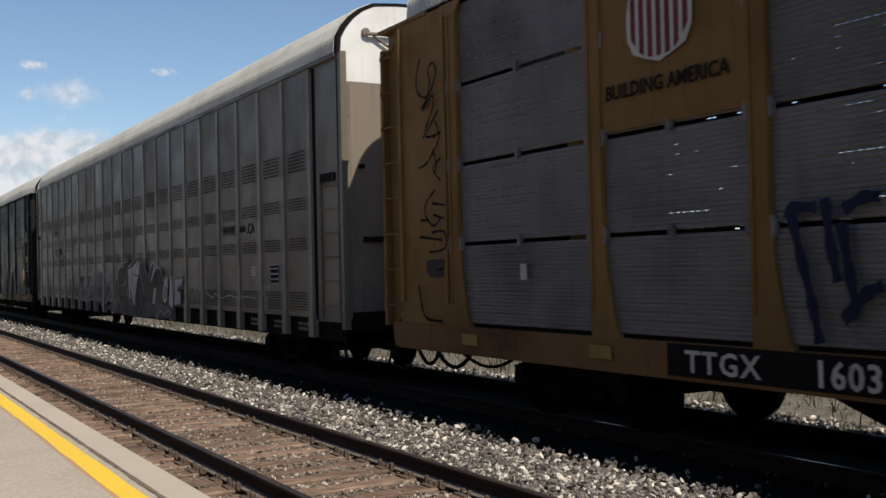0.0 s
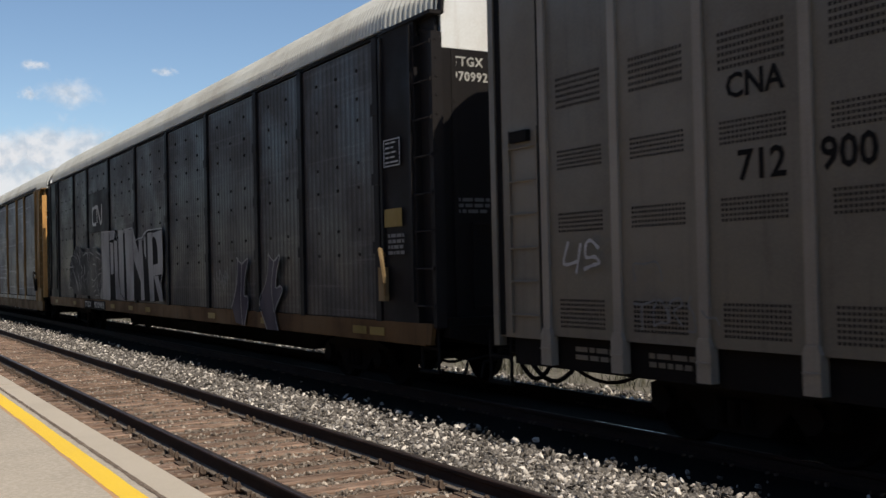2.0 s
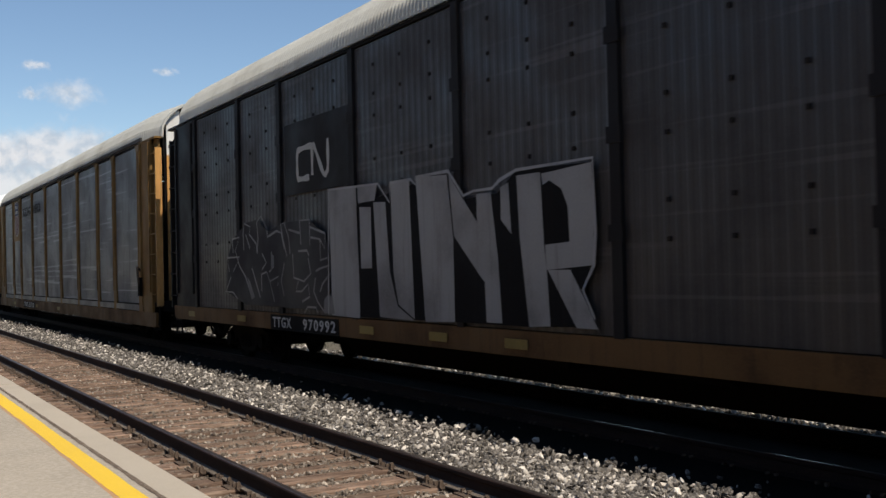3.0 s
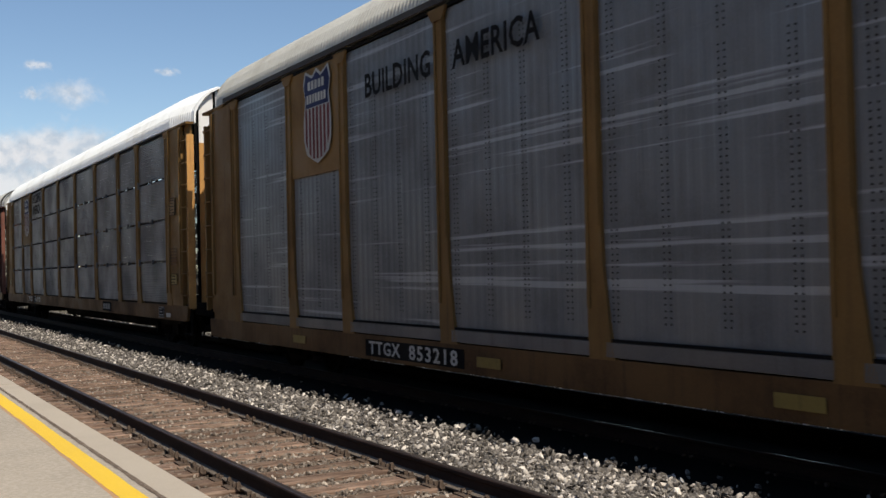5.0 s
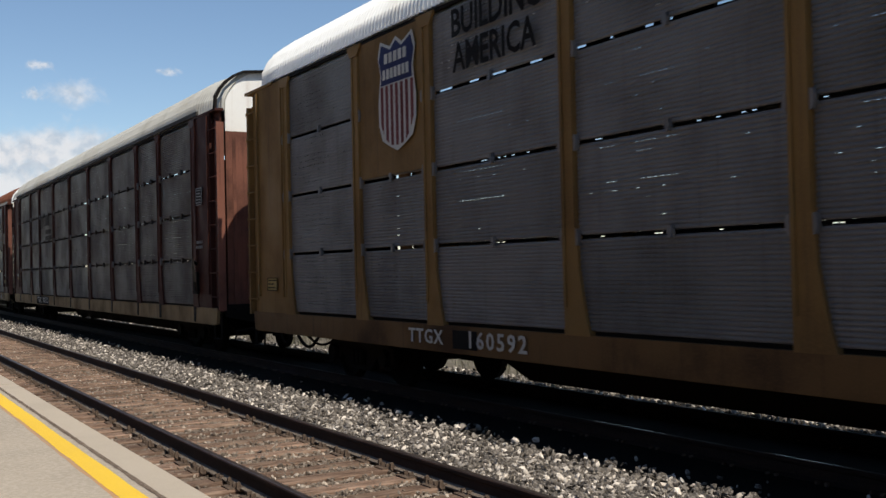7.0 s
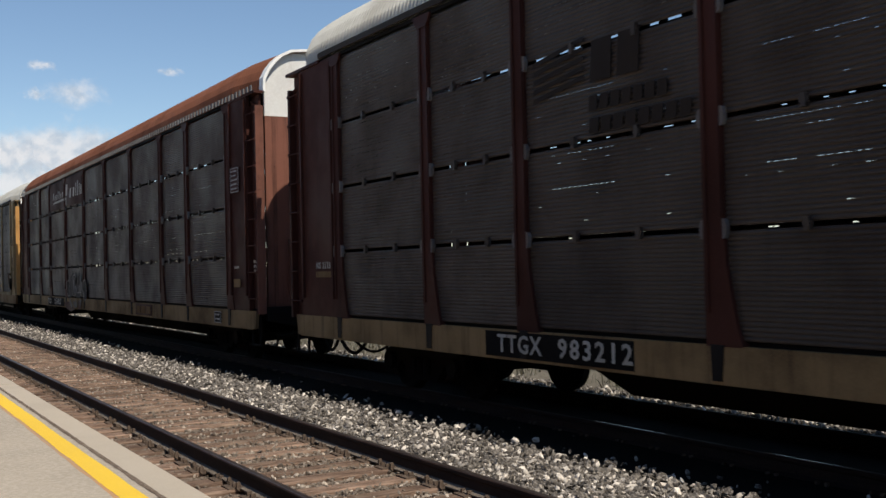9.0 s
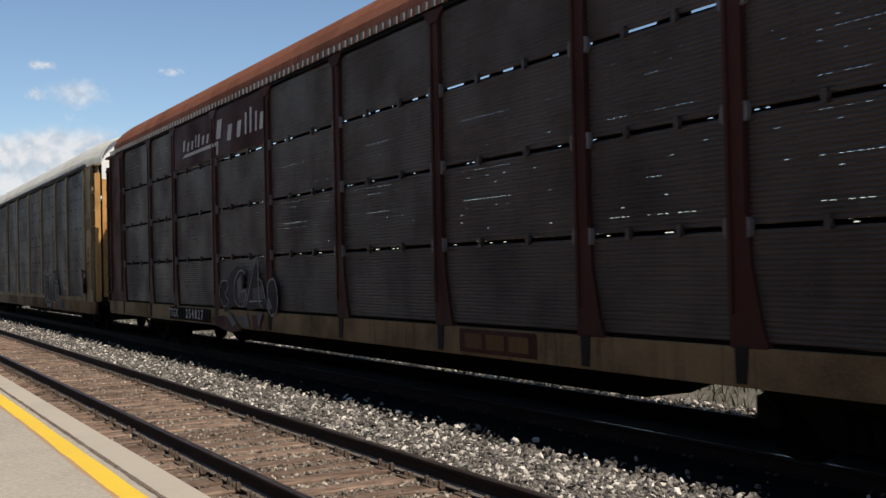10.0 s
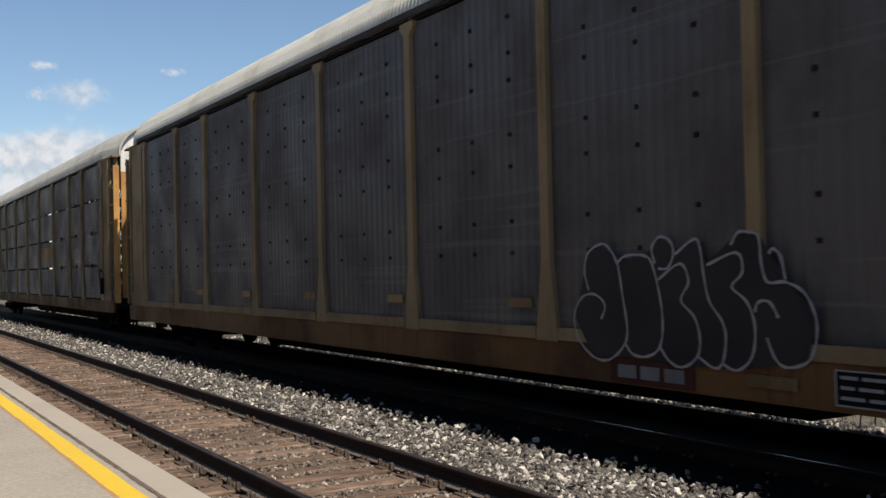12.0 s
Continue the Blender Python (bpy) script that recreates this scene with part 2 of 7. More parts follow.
def cloud_material(name, aspect, low, high):
    m, n, l, p = nodes_of(name)
    n.remove(p)
    out = n["Material Output"]
    c, g = n.new("ShaderNodeTexCoord"), n.new("ShaderNodeVectorMath")
    g.operation = "LENGTH"
    l.new(c.outputs["Object"], g.inputs[0])
    o = n.new("ShaderNodeObjectInfo")
    off = n.new("ShaderNodeVectorMath")
    off.operation = "ADD"
    l.new(c.outputs["Object"], off.inputs[0])
    sc = n.new("ShaderNodeVectorMath")
    sc.operation = "SCALE"
    sc.inputs[0].default_value = (9, 5, 3)
    l.new(o.outputs["Random"], sc.inputs["Scale"])
    l.new(sc.outputs[0], off.inputs[1])
    a = noise_node(n, l, off.outputs[0], 1.5, 7, 0.6, (aspect, 1.0, 1.0))
    b = noise_node(n, l, off.outputs[0], 2.2, 5, 0.5, (aspect, 1.0, 1.0))
    s = n.new("ShaderNodeMath")
    s.operation = "MULTIPLY_ADD"
    l.new(a, s.inputs[0])
    s.inputs[1].default_value = 1.9
    inv = ramp(n, l, g.outputs["Value"], 0.0, 1.0, 0.12, -1.1)
    l.new(inv, s.inputs[2])
    mask = ramp(n, l, s.outputs[0], low, high, 0.0, 0.9)
    e, t, mx = n.new("ShaderNodeEmission"), n.new("ShaderNodeBsdfTransparent"), n.new("ShaderNodeMixShader")
    l.new(blend(n, l, ramp(n, l, b, 0.35, 0.62), (0.55, 0.62, 0.71), (0.84, 0.84, 0.86)), e.inputs[0])
    e.inputs[1].default_value = 0.95
    l.new(mask, mx.inputs[0])
    l.new(t.outputs[0], mx.inputs[1])
    l.new(e.outputs[0], mx.inputs[2])
    l.new(mx.outputs[0], out.inputs[0])
    return m


CLOUD = cloud_material("cloud_white", 1.9, 0.15, 1.45)
BANK = cloud_material("cloud_bank_white", 2.6, -0.05, 0.95)

# ---------------------------------------------------------------- mesh helpers
def box(bm, x0, x1, y0, y1, z0, z1):
    v = [bm.verts.new((x, y, z)) for x in (x0, x1) for y in (y0, y1) for z in (z0, z1)]
    for f in ((0, 1, 3, 2), (4, 6, 7, 5), (0, 4, 5, 1), (2, 3, 7, 6), (0, 2, 6, 4), (1, 5, 7, 3)):
        bm.faces.new([v[i] for i in f])
    return v


def prism(bm, pts, a, b, axis):
    """A closed outline, pushed from a to b along the axis. Outline in the other two axes, in x, y, z order."""
    def at(p, h):
        return {"x": (h, p[0], p[1]), "y": (p[0], h, p[1]), "z": (p[0], p[1], h)}[axis]
    lo, hi = [bm.verts.new(at(p, a)) for p in pts], [bm.verts.new(at(p, b)) for p in pts]
    k = len(pts)
    faces = [bm.faces.new((lo[i], lo[(i + 1) % k], hi[(i + 1) % k], hi[i])) for i in range(k)]
    faces += [bm.faces.new(lo[::-1]), bm.faces.new(hi)]
    return faces


def rod(bm, p, q, r, sides=6):
    """A round bar from p to q."""
    p, q = Vector(p), Vector(q)
    d = (q - p).normalized()
    u = d.orthogonal().normalized()
    w = d.cross(u)
    ring = [[bm.verts.new(c + r * (math.cos(a) * u + math.sin(a) * w)) for a in [2 * math.pi * i / sides for i in range(sides)]] for c in (p, q)]
    for i in range(sides):
        j = (i + 1) % sides
        bm.faces.new((ring[0][i], ring[0][j], ring[1][j], ring[1][i]))
    bm.faces.new(ring[0][::-1]), bm.faces.new(ring[1])


def pipe(bm, pts, r, sides=6):
    """A bent round bar through the points, in one piece."""
    pts = [Vector(p) for p in pts]
    rings, u = [], None
    for i, p in enumerate(pts):
        d = (pts[min(i + 1, len(pts) - 1)] - pts[max(i - 1, 0)]).normalized()
        u = d.orthogonal().normalized() if u is None else (u - d * u.dot(d)).normalized()
        w = d.cross(u)
        rings.append([bm.verts.new(p + r * (math.cos(2 * math.pi * k / sides) * u + math.sin(2 * math.pi * k / sides) * w)) for k in range(sides)])
    for a, b in zip(rings, rings[1:]):
        for i in range(sides):
            j = (i + 1) % sides
            bm.faces.new((a[i], a[j], b[j], b[i]))
    bm.faces.new(rings[0][::-1]), bm.faces.new(rings[-1])


def mesh_of(bm, name, *mats, smooth=False):
    bmesh.ops.recalc_face_normals(bm, faces=bm.faces)
    me = bpy.data.meshes.new(name)
    bm.to_mesh(me)
    bm.free()
    for m in mats:
        me.materials.append(m)
    if smooth:
        me.shade_smooth()
    return me


def part(name, data, material, parent, label="", m=None):
    """One mesh object under a thing or a part; data is a bmesh or a mesh that alike pieces share."""
    if isinstance(data, bmesh.types.BMesh):
        data = mesh_of(data, name, material)
    ob = new(name, data)
    ob.parent = parent
    if m is not None:
        ob.matrix_basis = m
    return tagged(ob, label)


CACHE = {}


def shared(key, build):
    if key not in CACHE:
        CACHE[key] = build()
    return CACHE[key]


FAR = pose(0, 0, 0, 0, 0, 180)

# ---------------------------------------------------------------- the ground
T1, T2 = 3.83, 7.946                              # the middle lines of the two tracks
PLAT = 0.20                                       # platform height over the rail tops


def sheet(name, xs, profile, material, label, category, kind="structure"):
    """A long strip along the track with the given cross-section (y, z)."""
    bm = bmesh.new()
    rows = [[bm.verts.new((x, y, z)) for y, z in profile] for x in xs]
    for r0, r1 in zip(rows, rows[1:]):
        for i in range(len(profile) - 1):
            bm.faces.new((r0[i], r1[i], r1[i + 1], r0[i + 1]))
    return tagged(new(name, mesh_of(bm, name, material)), label, category, kind=kind)


LONG = [-2500, -600, -200, -80, -40, -20, 0, 30, 120, 2500]
sheet("ground", LONG, [(-2500, -0.55), (-40, -0.5), (1.0, -0.42), (11.5, -0.42), (14, -0.3), (60, -0.2), (2500, -0.2)],
      EARTH, "dry grassy earth beside the railway", "ground")
sheet("near_ballast_bed", LONG[1:-1], [(2.0, -0.40), (2.26, -0.215), (4.72, -0.215), (4.85, -0.16)], DIRT,
      "dusty brown gravel packed between wooden ties", "ballast")
sheet("far_ballast_bed", LONG[1:-1], [(4.85, -0.16), (5.3, -0.12), (5.7, -0.11)], BED,
      "grey crushed stone ballast between the tracks", "ballast")
sheet("oily_ballast_bed", LONG[1:-1], [(5.7, -0.11), (6.4, -0.16), (9.4, -0.16)], SHADEDBED,
      "ballast under the train, coloured black for its shade", "ballast")
sheet("ballast_shoulder", LONG[1:-1], [(9.4, -0.16), (10.1, -0.2), (10.9, -0.42)], BED,
      "grey crushed stone on the far shoulder", "ballast")


def stones(name, count, x_of, y0, y1, z_of, size, material, label, seed, thin=False):
    """Loose broken stones, each a squashed eight- to twelve-cornered lump."""
    rng = np.random.default_rng(seed)
    t = (1 + 5 ** 0.5) / 2
    ico = np.array([(-1, t, 0), (1, t, 0), (-1, -t, 0), (1, -t, 0), (0, -1, t), (0, 1, t), (0, -1, -t), (0, 1, -t), (t, 0, -1), (t, 0, 1), (-t, 0, -1), (-t, 0, 1)]) / 1.9
    tri = np.array([(0, 11, 5), (0, 5, 1), (0, 1, 7), (0, 7, 10), (0, 10, 11), (1, 5, 9), (5, 11, 4), (11, 10, 2), (10, 7, 6), (7, 1, 8),
                    (3, 9, 4), (3, 4, 2), (3, 2, 6), (3, 6, 8), (3, 8, 9), (4, 9, 5), (2, 4, 11), (6, 2, 10), (8, 6, 7), (9, 8, 1)])
    x = x_of(rng, count)
    y = rng.uniform(y0, y1, count) + (rng.exponential(0.17, count) * (rng.uniform(size=count) < 0.42) if thin else 0)
    s = rng.uniform(*size, count) * rng.uniform(0.7, 1.25, count)
    v = ico[None] * (1 + rng.uniform(-0.5, 0.45, (count, 12, 1)))
    v = v * rng.uniform(0.55, 1.35, (count, 1, 3)) * np.array((1.25, 1.0, 0.62))
    q = rng.normal(size=(count, 4))
    q[:, 1:3] *= 0.5
    q /= np.linalg.norm(q, axis=1)[:, None]
    w, a, b, c = q.T
    R = np.stack([1 - 2 * (b * b + c * c), 2 * (a * b - c * w), 2 * (a * c + b * w), 2 * (a * b + c * w), 1 - 2 * (a * a + c * c), 2 * (b * c - a * w),
                  2 * (a * c - b * w), 2 * (b * c + a * w), 1 - 2 * (a * a + b * b)], 1).reshape(count, 3, 3)
    v = np.einsum("nij,nkj->nki", R, v) * s[:, None, None]
    v += np.stack([x, y, z_of(y) + rng.uniform(-0.3, 1.3, count) * s], 1)[:, None]
    me = bpy.data.meshes.new(name)
    f = (tri[None] + 12 * np.arange(count)[:, None, None]).reshape(-1, 3)
    me.from_pydata(v.reshape(-1, 3).tolist(), [], f.tolist())
    me.materials.append(material)
    return tagged(new(name, me), label, "gravel", kind="stuff")


def near_dense(a, b):
    """Places between a and b metres ahead, denser near by."""
    return lambda rng, k: -(a * (b / a) ** rng.uniform(0, 1, k))


def shoulder(y):
    return np.interp(y, [4.6, 4.85, 5.3, 6.0, 6.4, 9.5, 10.1, 10.9], [-0.2, -0.15, -0.115, -0.105, -0.15, -0.16, -0.2, -0.42])


stones("crushed_stone_ballast", 42000, near_dense(4.5, 75), 4.68, 5.74, shoulder, (0.013, 0.031), STONE, "pale angular crushed stones between the two tracks", 3, True)
stones("far_side_ballast", 9000, near_dense(5.0, 70), 8.85, 11.0, shoulder, (0.018, 0.035), STONE, "pale crushed stones on the far ballast shoulder", 4)
stones("track_gravel", 24000, near_dense(4.5, 45), 3.2, 4.55, lambda y: -0.212 + 0 * y, (0.009, 0.021), STONEBROWN, "small dusty gravel strewn over the ties", 5)
stones("track_gravel", 1800, lambda rng, k: rng.uniform(-4.5, 10, k), 3.2, 4.55, lambda y: -0.212 + 0 * y, (0.011, 0.024), STONEBROWN, "small dusty gravel strewn over the ties", 7)
stones("crushed_stone_ballast", 5000, lambda rng, k: rng.uniform(-4.5, 12, k), 4.68, 5.74, shoulder, (0.016, 0.034), STONE, "pale angular crushed stones between the two tracks", 8, True)
stones("edge_gravel", 2500, near_dense(4.5, 40), 2.3, 3.02, lambda y: -0.215 + 0 * y, (0.009, 0.022), STONEBROWN, "small dusty gravel beside the platform edge", 6)


# ---------------------------------------------------------------- the tracks
def rail_mesh(top):
    """One rail: foot, web and rounded head; the worn running face has its own material."""
    bm = bmesh.new()
    half = [(0.07, -0.17), (0.07, -0.158), (0.012, -0.135), (0.009, -0.05), (0.034, -0.038), (0.035, -0.012), (0.028, -0.003), (0.018, 0.0)]
    outline = half + [(-y, z) for y, z in half[::-1]]
    prev = None
    for x in (-600, -150, -60, -25, -8, 40):
        ring = [bm.verts.new((x, y, z)) for y, z in outline]
        if prev:
            for i in range(len(ring)):
                j = (i + 1) % len(ring)
                f = bm.faces.new((prev[i], prev[j], ring[j], ring[i]))
                f.material_index = 1 if i in (6, 7, 8) else 2 if i in (0, 1, 13, 14) else 0
        prev = ring
    return mesh_of(bm, "rail", RAIL, top, RAILDUST if top == RAILTOP else RAIL)


def tie_mesh(seed, wood):
    """A wooden tie with chamfered, slightly uneven edges."""
    rng = random.Random(seed)
    bm = bmesh.new()
    w = 0.112
    rows = []
    for k in range(7):
        y = -1.30 + 2.6 * k / 6
        e = [rng.uniform(-0.008, 0.008) for _ in range(4)]
        rows.append([bm.verts.new(p) for p in ((-w + e[0], y, -0.38), (-w + e[0], y, -0.196), (-w + 0.018, y, -0.18 + e[1] * 0.6),
                                               (w - 0.018, y, -0.18 + e[2] * 0.6), (w + e[3], y, -0.196), (w + e[3], y, -0.38))])
    for a, b in zip(rows, rows[1:]):
        for i in range(5):
            bm.faces.new((a[i], a[i + 1], b[i + 1], b[i]))
    bm.faces.new(rows[0]), bm.faces.new(rows[-1][::-1])
    return mesh_of(bm, "tie", wood)


def plate_mesh(side):
    """A tie plate with its shoulders and two spike heads."""
    bm = bmesh.new()
    box(bm, -0.095, 0.095, -0.17, 0.17, -0.182, -0.168)
    for y in (-0.082, 0.082):
        for x in (-0.05, 0.05):
            box(bm, x - 0.012, x + 0.012, y - 0.02 + (0.01 if y > 0 else -0.01), y + 0.02 + (0.01 if y > 0 else -0.01), -0.17, -0.135)
    return mesh_of(bm, "tie_plate", PLATE)


def anchor_mesh():
    """A spring anchor gripping the rail foot: a hook with raised ends on both sides."""
    bm = bmesh.new()
    prism(bm, [(-0.105, -0.17), (-0.10, -0.118), (-0.075, -0.108), (-0.06, -0.15), (0.06, -0.15), (0.075, -0.108), (0.10, -0.118), (0.105, -0.17), (0.08, -0.19), (-0.08, -0.19)],
          -0.016, 0.016, "x")
    return mesh_of(bm, "rail_anchor", PLATE)


def track(name, y, label, first, count, spacing, far_count, wood, top):
    root = tagged(new(name), label, "railway track", kind="structure")
    root.location = (0, y, 0)
    rails = [part("rail", shared(("rail", top.name), lambda: rail_mesh(top)), None, root, m=pose(0, s * 0.7525, 0)) for s in (-1, 1)]
    rng = random.Random(round(y * 10))
    for i in range(count):
        x = first - spacing * i + rng.uniform(-0.02, 0.02)
        tie = part("tie", shared(("tie", i % 6, wood.name), lambda: tie_mesh(i % 6, wood)), None, root,
                   m=pose(x, rng.uniform(-0.04, 0.04), rng.uniform(-0.008, 0.006), 0, 0, rng.uniform(-0.8, 0.8)))
        for s in (-1, 1):
            part("tie_plate", shared("plate", lambda: plate_mesh(1)), None, tie, m=pose(0, s * 0.7525, 0.002))
            if i % 2 == 0 and i < 76 and y < 5:
                for dx in (-0.125, 0.125):
                    part("rail_anchor", shared("anchor", anchor_mesh), None, tie, m=pose(dx, s * 0.7525, 0.0))
    bm = bmesh.new()
    for i in range(count, count + far_count):
        x = first - spacing * i
        box(bm, x - 0.11, x + 0.11, -1.3, 1.3, -0.3, -0.185)
    tagged(part("distant_ties", bm, wood, root), kind="stuff")
    return root


track("near_track", T1, "empty railway track with rusty rails on worn wooden ties", 8.5, 145, 0.485, 400, TIE, RAILTOP)
train_track = track("train_track", T2, "railway track in ballast under the passing train", 12.0, 100, 0.53, 250, TIESHADED, RAILDARK)

for a, b in ((-9.2, -7.97), (-6.66, -5.84)):            # short patches of brighter, smoother metal, set where the rail top glints
    bm = bmesh.new()
    prism(bm, [(a, -0.004), (a + 0.25, -0.012), (b - 0.2, -0.012), (b, -0.002), (b - 0.1, 0.004), (a + 0.1, 0.006)], 0.0, 0.0015, "z")
    part("polished_patch", bm, RAILBRIGHT, train_track, m=pose(0, -0.7525, 0.0005))

# ---------------------------------------------------------------- the platform
bm = bmesh.new()
prism(bm, [(-9.0, -0.5), (1.885, -0.5), (1.885, PLAT - 0.004), (1.6, PLAT), (-9.0, PLAT + 0.03)], -300, 30, "x")
platform = tagged(new("platform", mesh_of(bm, "platform", ASPHALT)), "pale worn asphalt station platform beside the track", "platform", kind="structure")
# unseen wall, added to keep low sky light off the train's side
bm = bmesh.new()
box(bm, -75, 45, -9.35, -9.0, -0.5, 7.2)
box(bm, -75.1, 45.1, -9.45, -8.9, 7.2, 7.4)
tagged(new("wall_station", mesh_of(bm, "wall_station", BRICK)), "unseen plain dark brick wall, added behind the platform to block low sky", "wall", kind="structure")
coping = tagged(new("platform_edge"), "buff concrete slabs along the platform edge", "platform edge", kind="structure")


def slab_mesh():
    bm = bmesh.new()
    prism(bm, [(1.905, -0.45), (2.185, -0.45), (2.185, PLAT - 0.02), (2.165, PLAT), (1.915, PLAT), (1.905, PLAT - 0.008)], -3.04, 3.04, "x")
    return mesh_of(bm, "slab", COPING)


for i in range(40):
    part("slab", shared("slab", slab_mesh), None, coping, m=pose(-12.98 + 6.1 * (3 - i), 0, 0.0015 * (i % 3)))
bm = bmesh.new()
rng = random.Random(8)
prev = None
for k in range(420):
    x = 8 - 0.35 * k if k < 200 else -62 - 1.0 * (k - 200)
    row = [bm.verts.new((x, 1.645 + rng.uniform(-0.006, 0.006), PLAT + 0.003)), bm.verts.new((x, 1.812 + rng.uniform(-0.005, 0.005), PLAT + 0.003))]
    if prev:
        bm.faces.new((prev[0], prev[1], row[1], row[0]))
    prev = row
tagged(new("yellow_line", mesh_of(bm, "yellow_line", LINE)), "bright yellow safety line painted along the platform", "painted line", kind="structure")
bm = bmesh.new()
prev = None
for k in range(300):
    x = 8 - 0.3 * k
    row = [bm.verts.new((x, 1.615 + rng.uniform(-0.008, 0.008), PLAT + 0.0015)), bm.verts.new((x, 1.68, PLAT + 0.0015))]
    if prev:
        bm.faces.new((prev[0], prev[1], row[1], row[0]))
    prev = row
tagged(new("old_line_edge", mesh_of(bm, "old_line_edge", LINEOLD)), "older orange line showing beside the yellow one", "painted line", kind="structure")

bm = bmesh.new()
prev = None
for k in range(700):
    x = 6 - 0.11 * k
    w = rng.uniform(0.004, 0.02)
    row = [bm.verts.new((x, 1.888 - w, PLAT + 0.0005)), bm.verts.new((x, 1.905 + w * 0.7, PLAT + 0.0022))]
    if prev:
        bm.faces.new((prev[0], prev[1], row[1], row[0]))
    prev = row
tagged(new("edge_joint", mesh_of(bm, "edge_joint", DIRT)), "ragged dirt-filled joint along the edge slabs", "joint", kind="structure")

# ---------------------------------------------------------------- beyond the train
def grass():
    """Dry tufts on the far bank: bent blades, many to a tuft."""
    rng = np.random.default_rng(12)
    verts, faces = [], []
    for _ in range(2600):
        u = rng.uniform()
        x, y = 6 - 75 * u ** 1.3, rng.uniform(11.2, 19.0)
        z = np.interp(y, [11.5, 14, 60], [-0.42, -0.3, -0.2])
        tall = rng.uniform(0.15, 0.5)
        for _ in range(9):
            a, b = rng.uniform(0, 6.28), rng.uniform(0.05, 0.3)
            dx, dy = math.cos(a), math.sin(a)
            px, py, h, w = x + rng.normal() * 0.12, y + rng.normal() * 0.12, tall * rng.uniform(0.5, 1.1), rng.uniform(0.006, 0.016)
            k = len(verts)
            verts += [(px - w * dy, py + w * dx, z), (px + w * dy, py - w * dx, z), (px + dx * b * 0.4 - w * dy * 0.7, py + dy * b * 0.4 + w * dx * 0.7, z + h * 0.6),
                      (px + dx * b * 0.4 + w * dy * 0.7, py + dy * b * 0.4 - w * dx * 0.7, z + h * 0.6), (px + dx * b, py + dy * b, z + h)]
            faces += [(k, k + 1, k + 3, k + 2), (k + 2, k + 3, k + 4)]
    me = bpy.data.meshes.new("dry_grass")
    me.from_pydata(verts, [], faces)
    me.materials.append(GRASS)
    return tagged(new("dry_grass", me), "dry straw-coloured grass on the far bank", "grass", kind="stuff")


grass()


def cloud(name, az, el, wide, high, label):
    """A far cloud, 2400 m off; az from the track's line, el over the horizon, half-sizes in degrees."""
    bm = bmesh.new()
    bmesh.ops.create_grid(bm, x_segments=6, y_segments=4, size=1.0)
    ob = tagged(new(name, mesh_of(bm, name, BANK if "bank" in name else CLOUD)), label, "cloud", kind="structure")
    ob.visible_shadow = False
    return ob, az, el, wide, high


def cloud_pose(az, el, wide, high, drift):
    a, e, d = radians(180 - az + drift), radians(el), 2400.0
    at = Vector((math.cos(a) * math.cos(e), math.sin(a) * math.cos(e), math.sin(e))) * d
    return look(at, (0, 0, 1.7)) , (d * math.tan(radians(wide)), d * math.tan(radians(high)), 1.0)


CLOUDS = [
    cloud("cloud", 10.4, 9.35, 2.7, 1.4, "small white fair-weather cloud in the blue sky"),
    cloud("cloud", 8.7, 10.75, 1.2, 0.5, "faint thin wisp of white cloud"),
    cloud("cloud", 8.35, 9.35, 1.0, 0.6, "faint thin wisp of white cloud"),
    cloud("cloud", 15.15, 10.65, 1.1, 0.45, "faint thin wisp of white cloud"),
    cloud("cloud_bank", 9.6, 6.6, 5.6, 1.9, "bank of white and grey clouds low over the horizon"),
    cloud("cloud_bank", 7.0, 6.3, 3.6, 1.5, "bank of white and grey clouds low over the horizon"),
    cloud("cloud_bank", 11.6, 5.2, 4.0, 1.7, "bank of white and grey clouds low over the horizon"),
    cloud("cloud_bank", 8.3, 4.9, 4.6, 2.2, "bank of white and grey clouds low over the horizon"),
]

# ---------------------------------------------------------------- the train: parts that all cars share
WHEEL_R = 0.42
SIDE, EAVE, TOP = 1.60, 4.93, 5.75                 # half width, eave and roof heights over the rails
FRONT, REAR, BACK, TAIL = 13.5, -13.9, -13.4, -13.68    # end flanges, the rear of the side walls and of the roof
POSTS = [-12.0, -9.32, -7.25, -4.4, -1.48, 1.42, 4.35, 7.2, 9.25, 11.95]
SEAMS = [1.05, 2.0, 2.94, 3.88, 4.86]              # the joints between rows of panels
ROOFLINE = [(1.60, 4.93), (1.585, 5.16), (1.49, 5.33), (1.36, 5.48), (1.2, 5.60), (1.0, 5.69), (0.6, 5.73), (0.0, 5.745)]
TRAIN, WHEELSETS = [], []


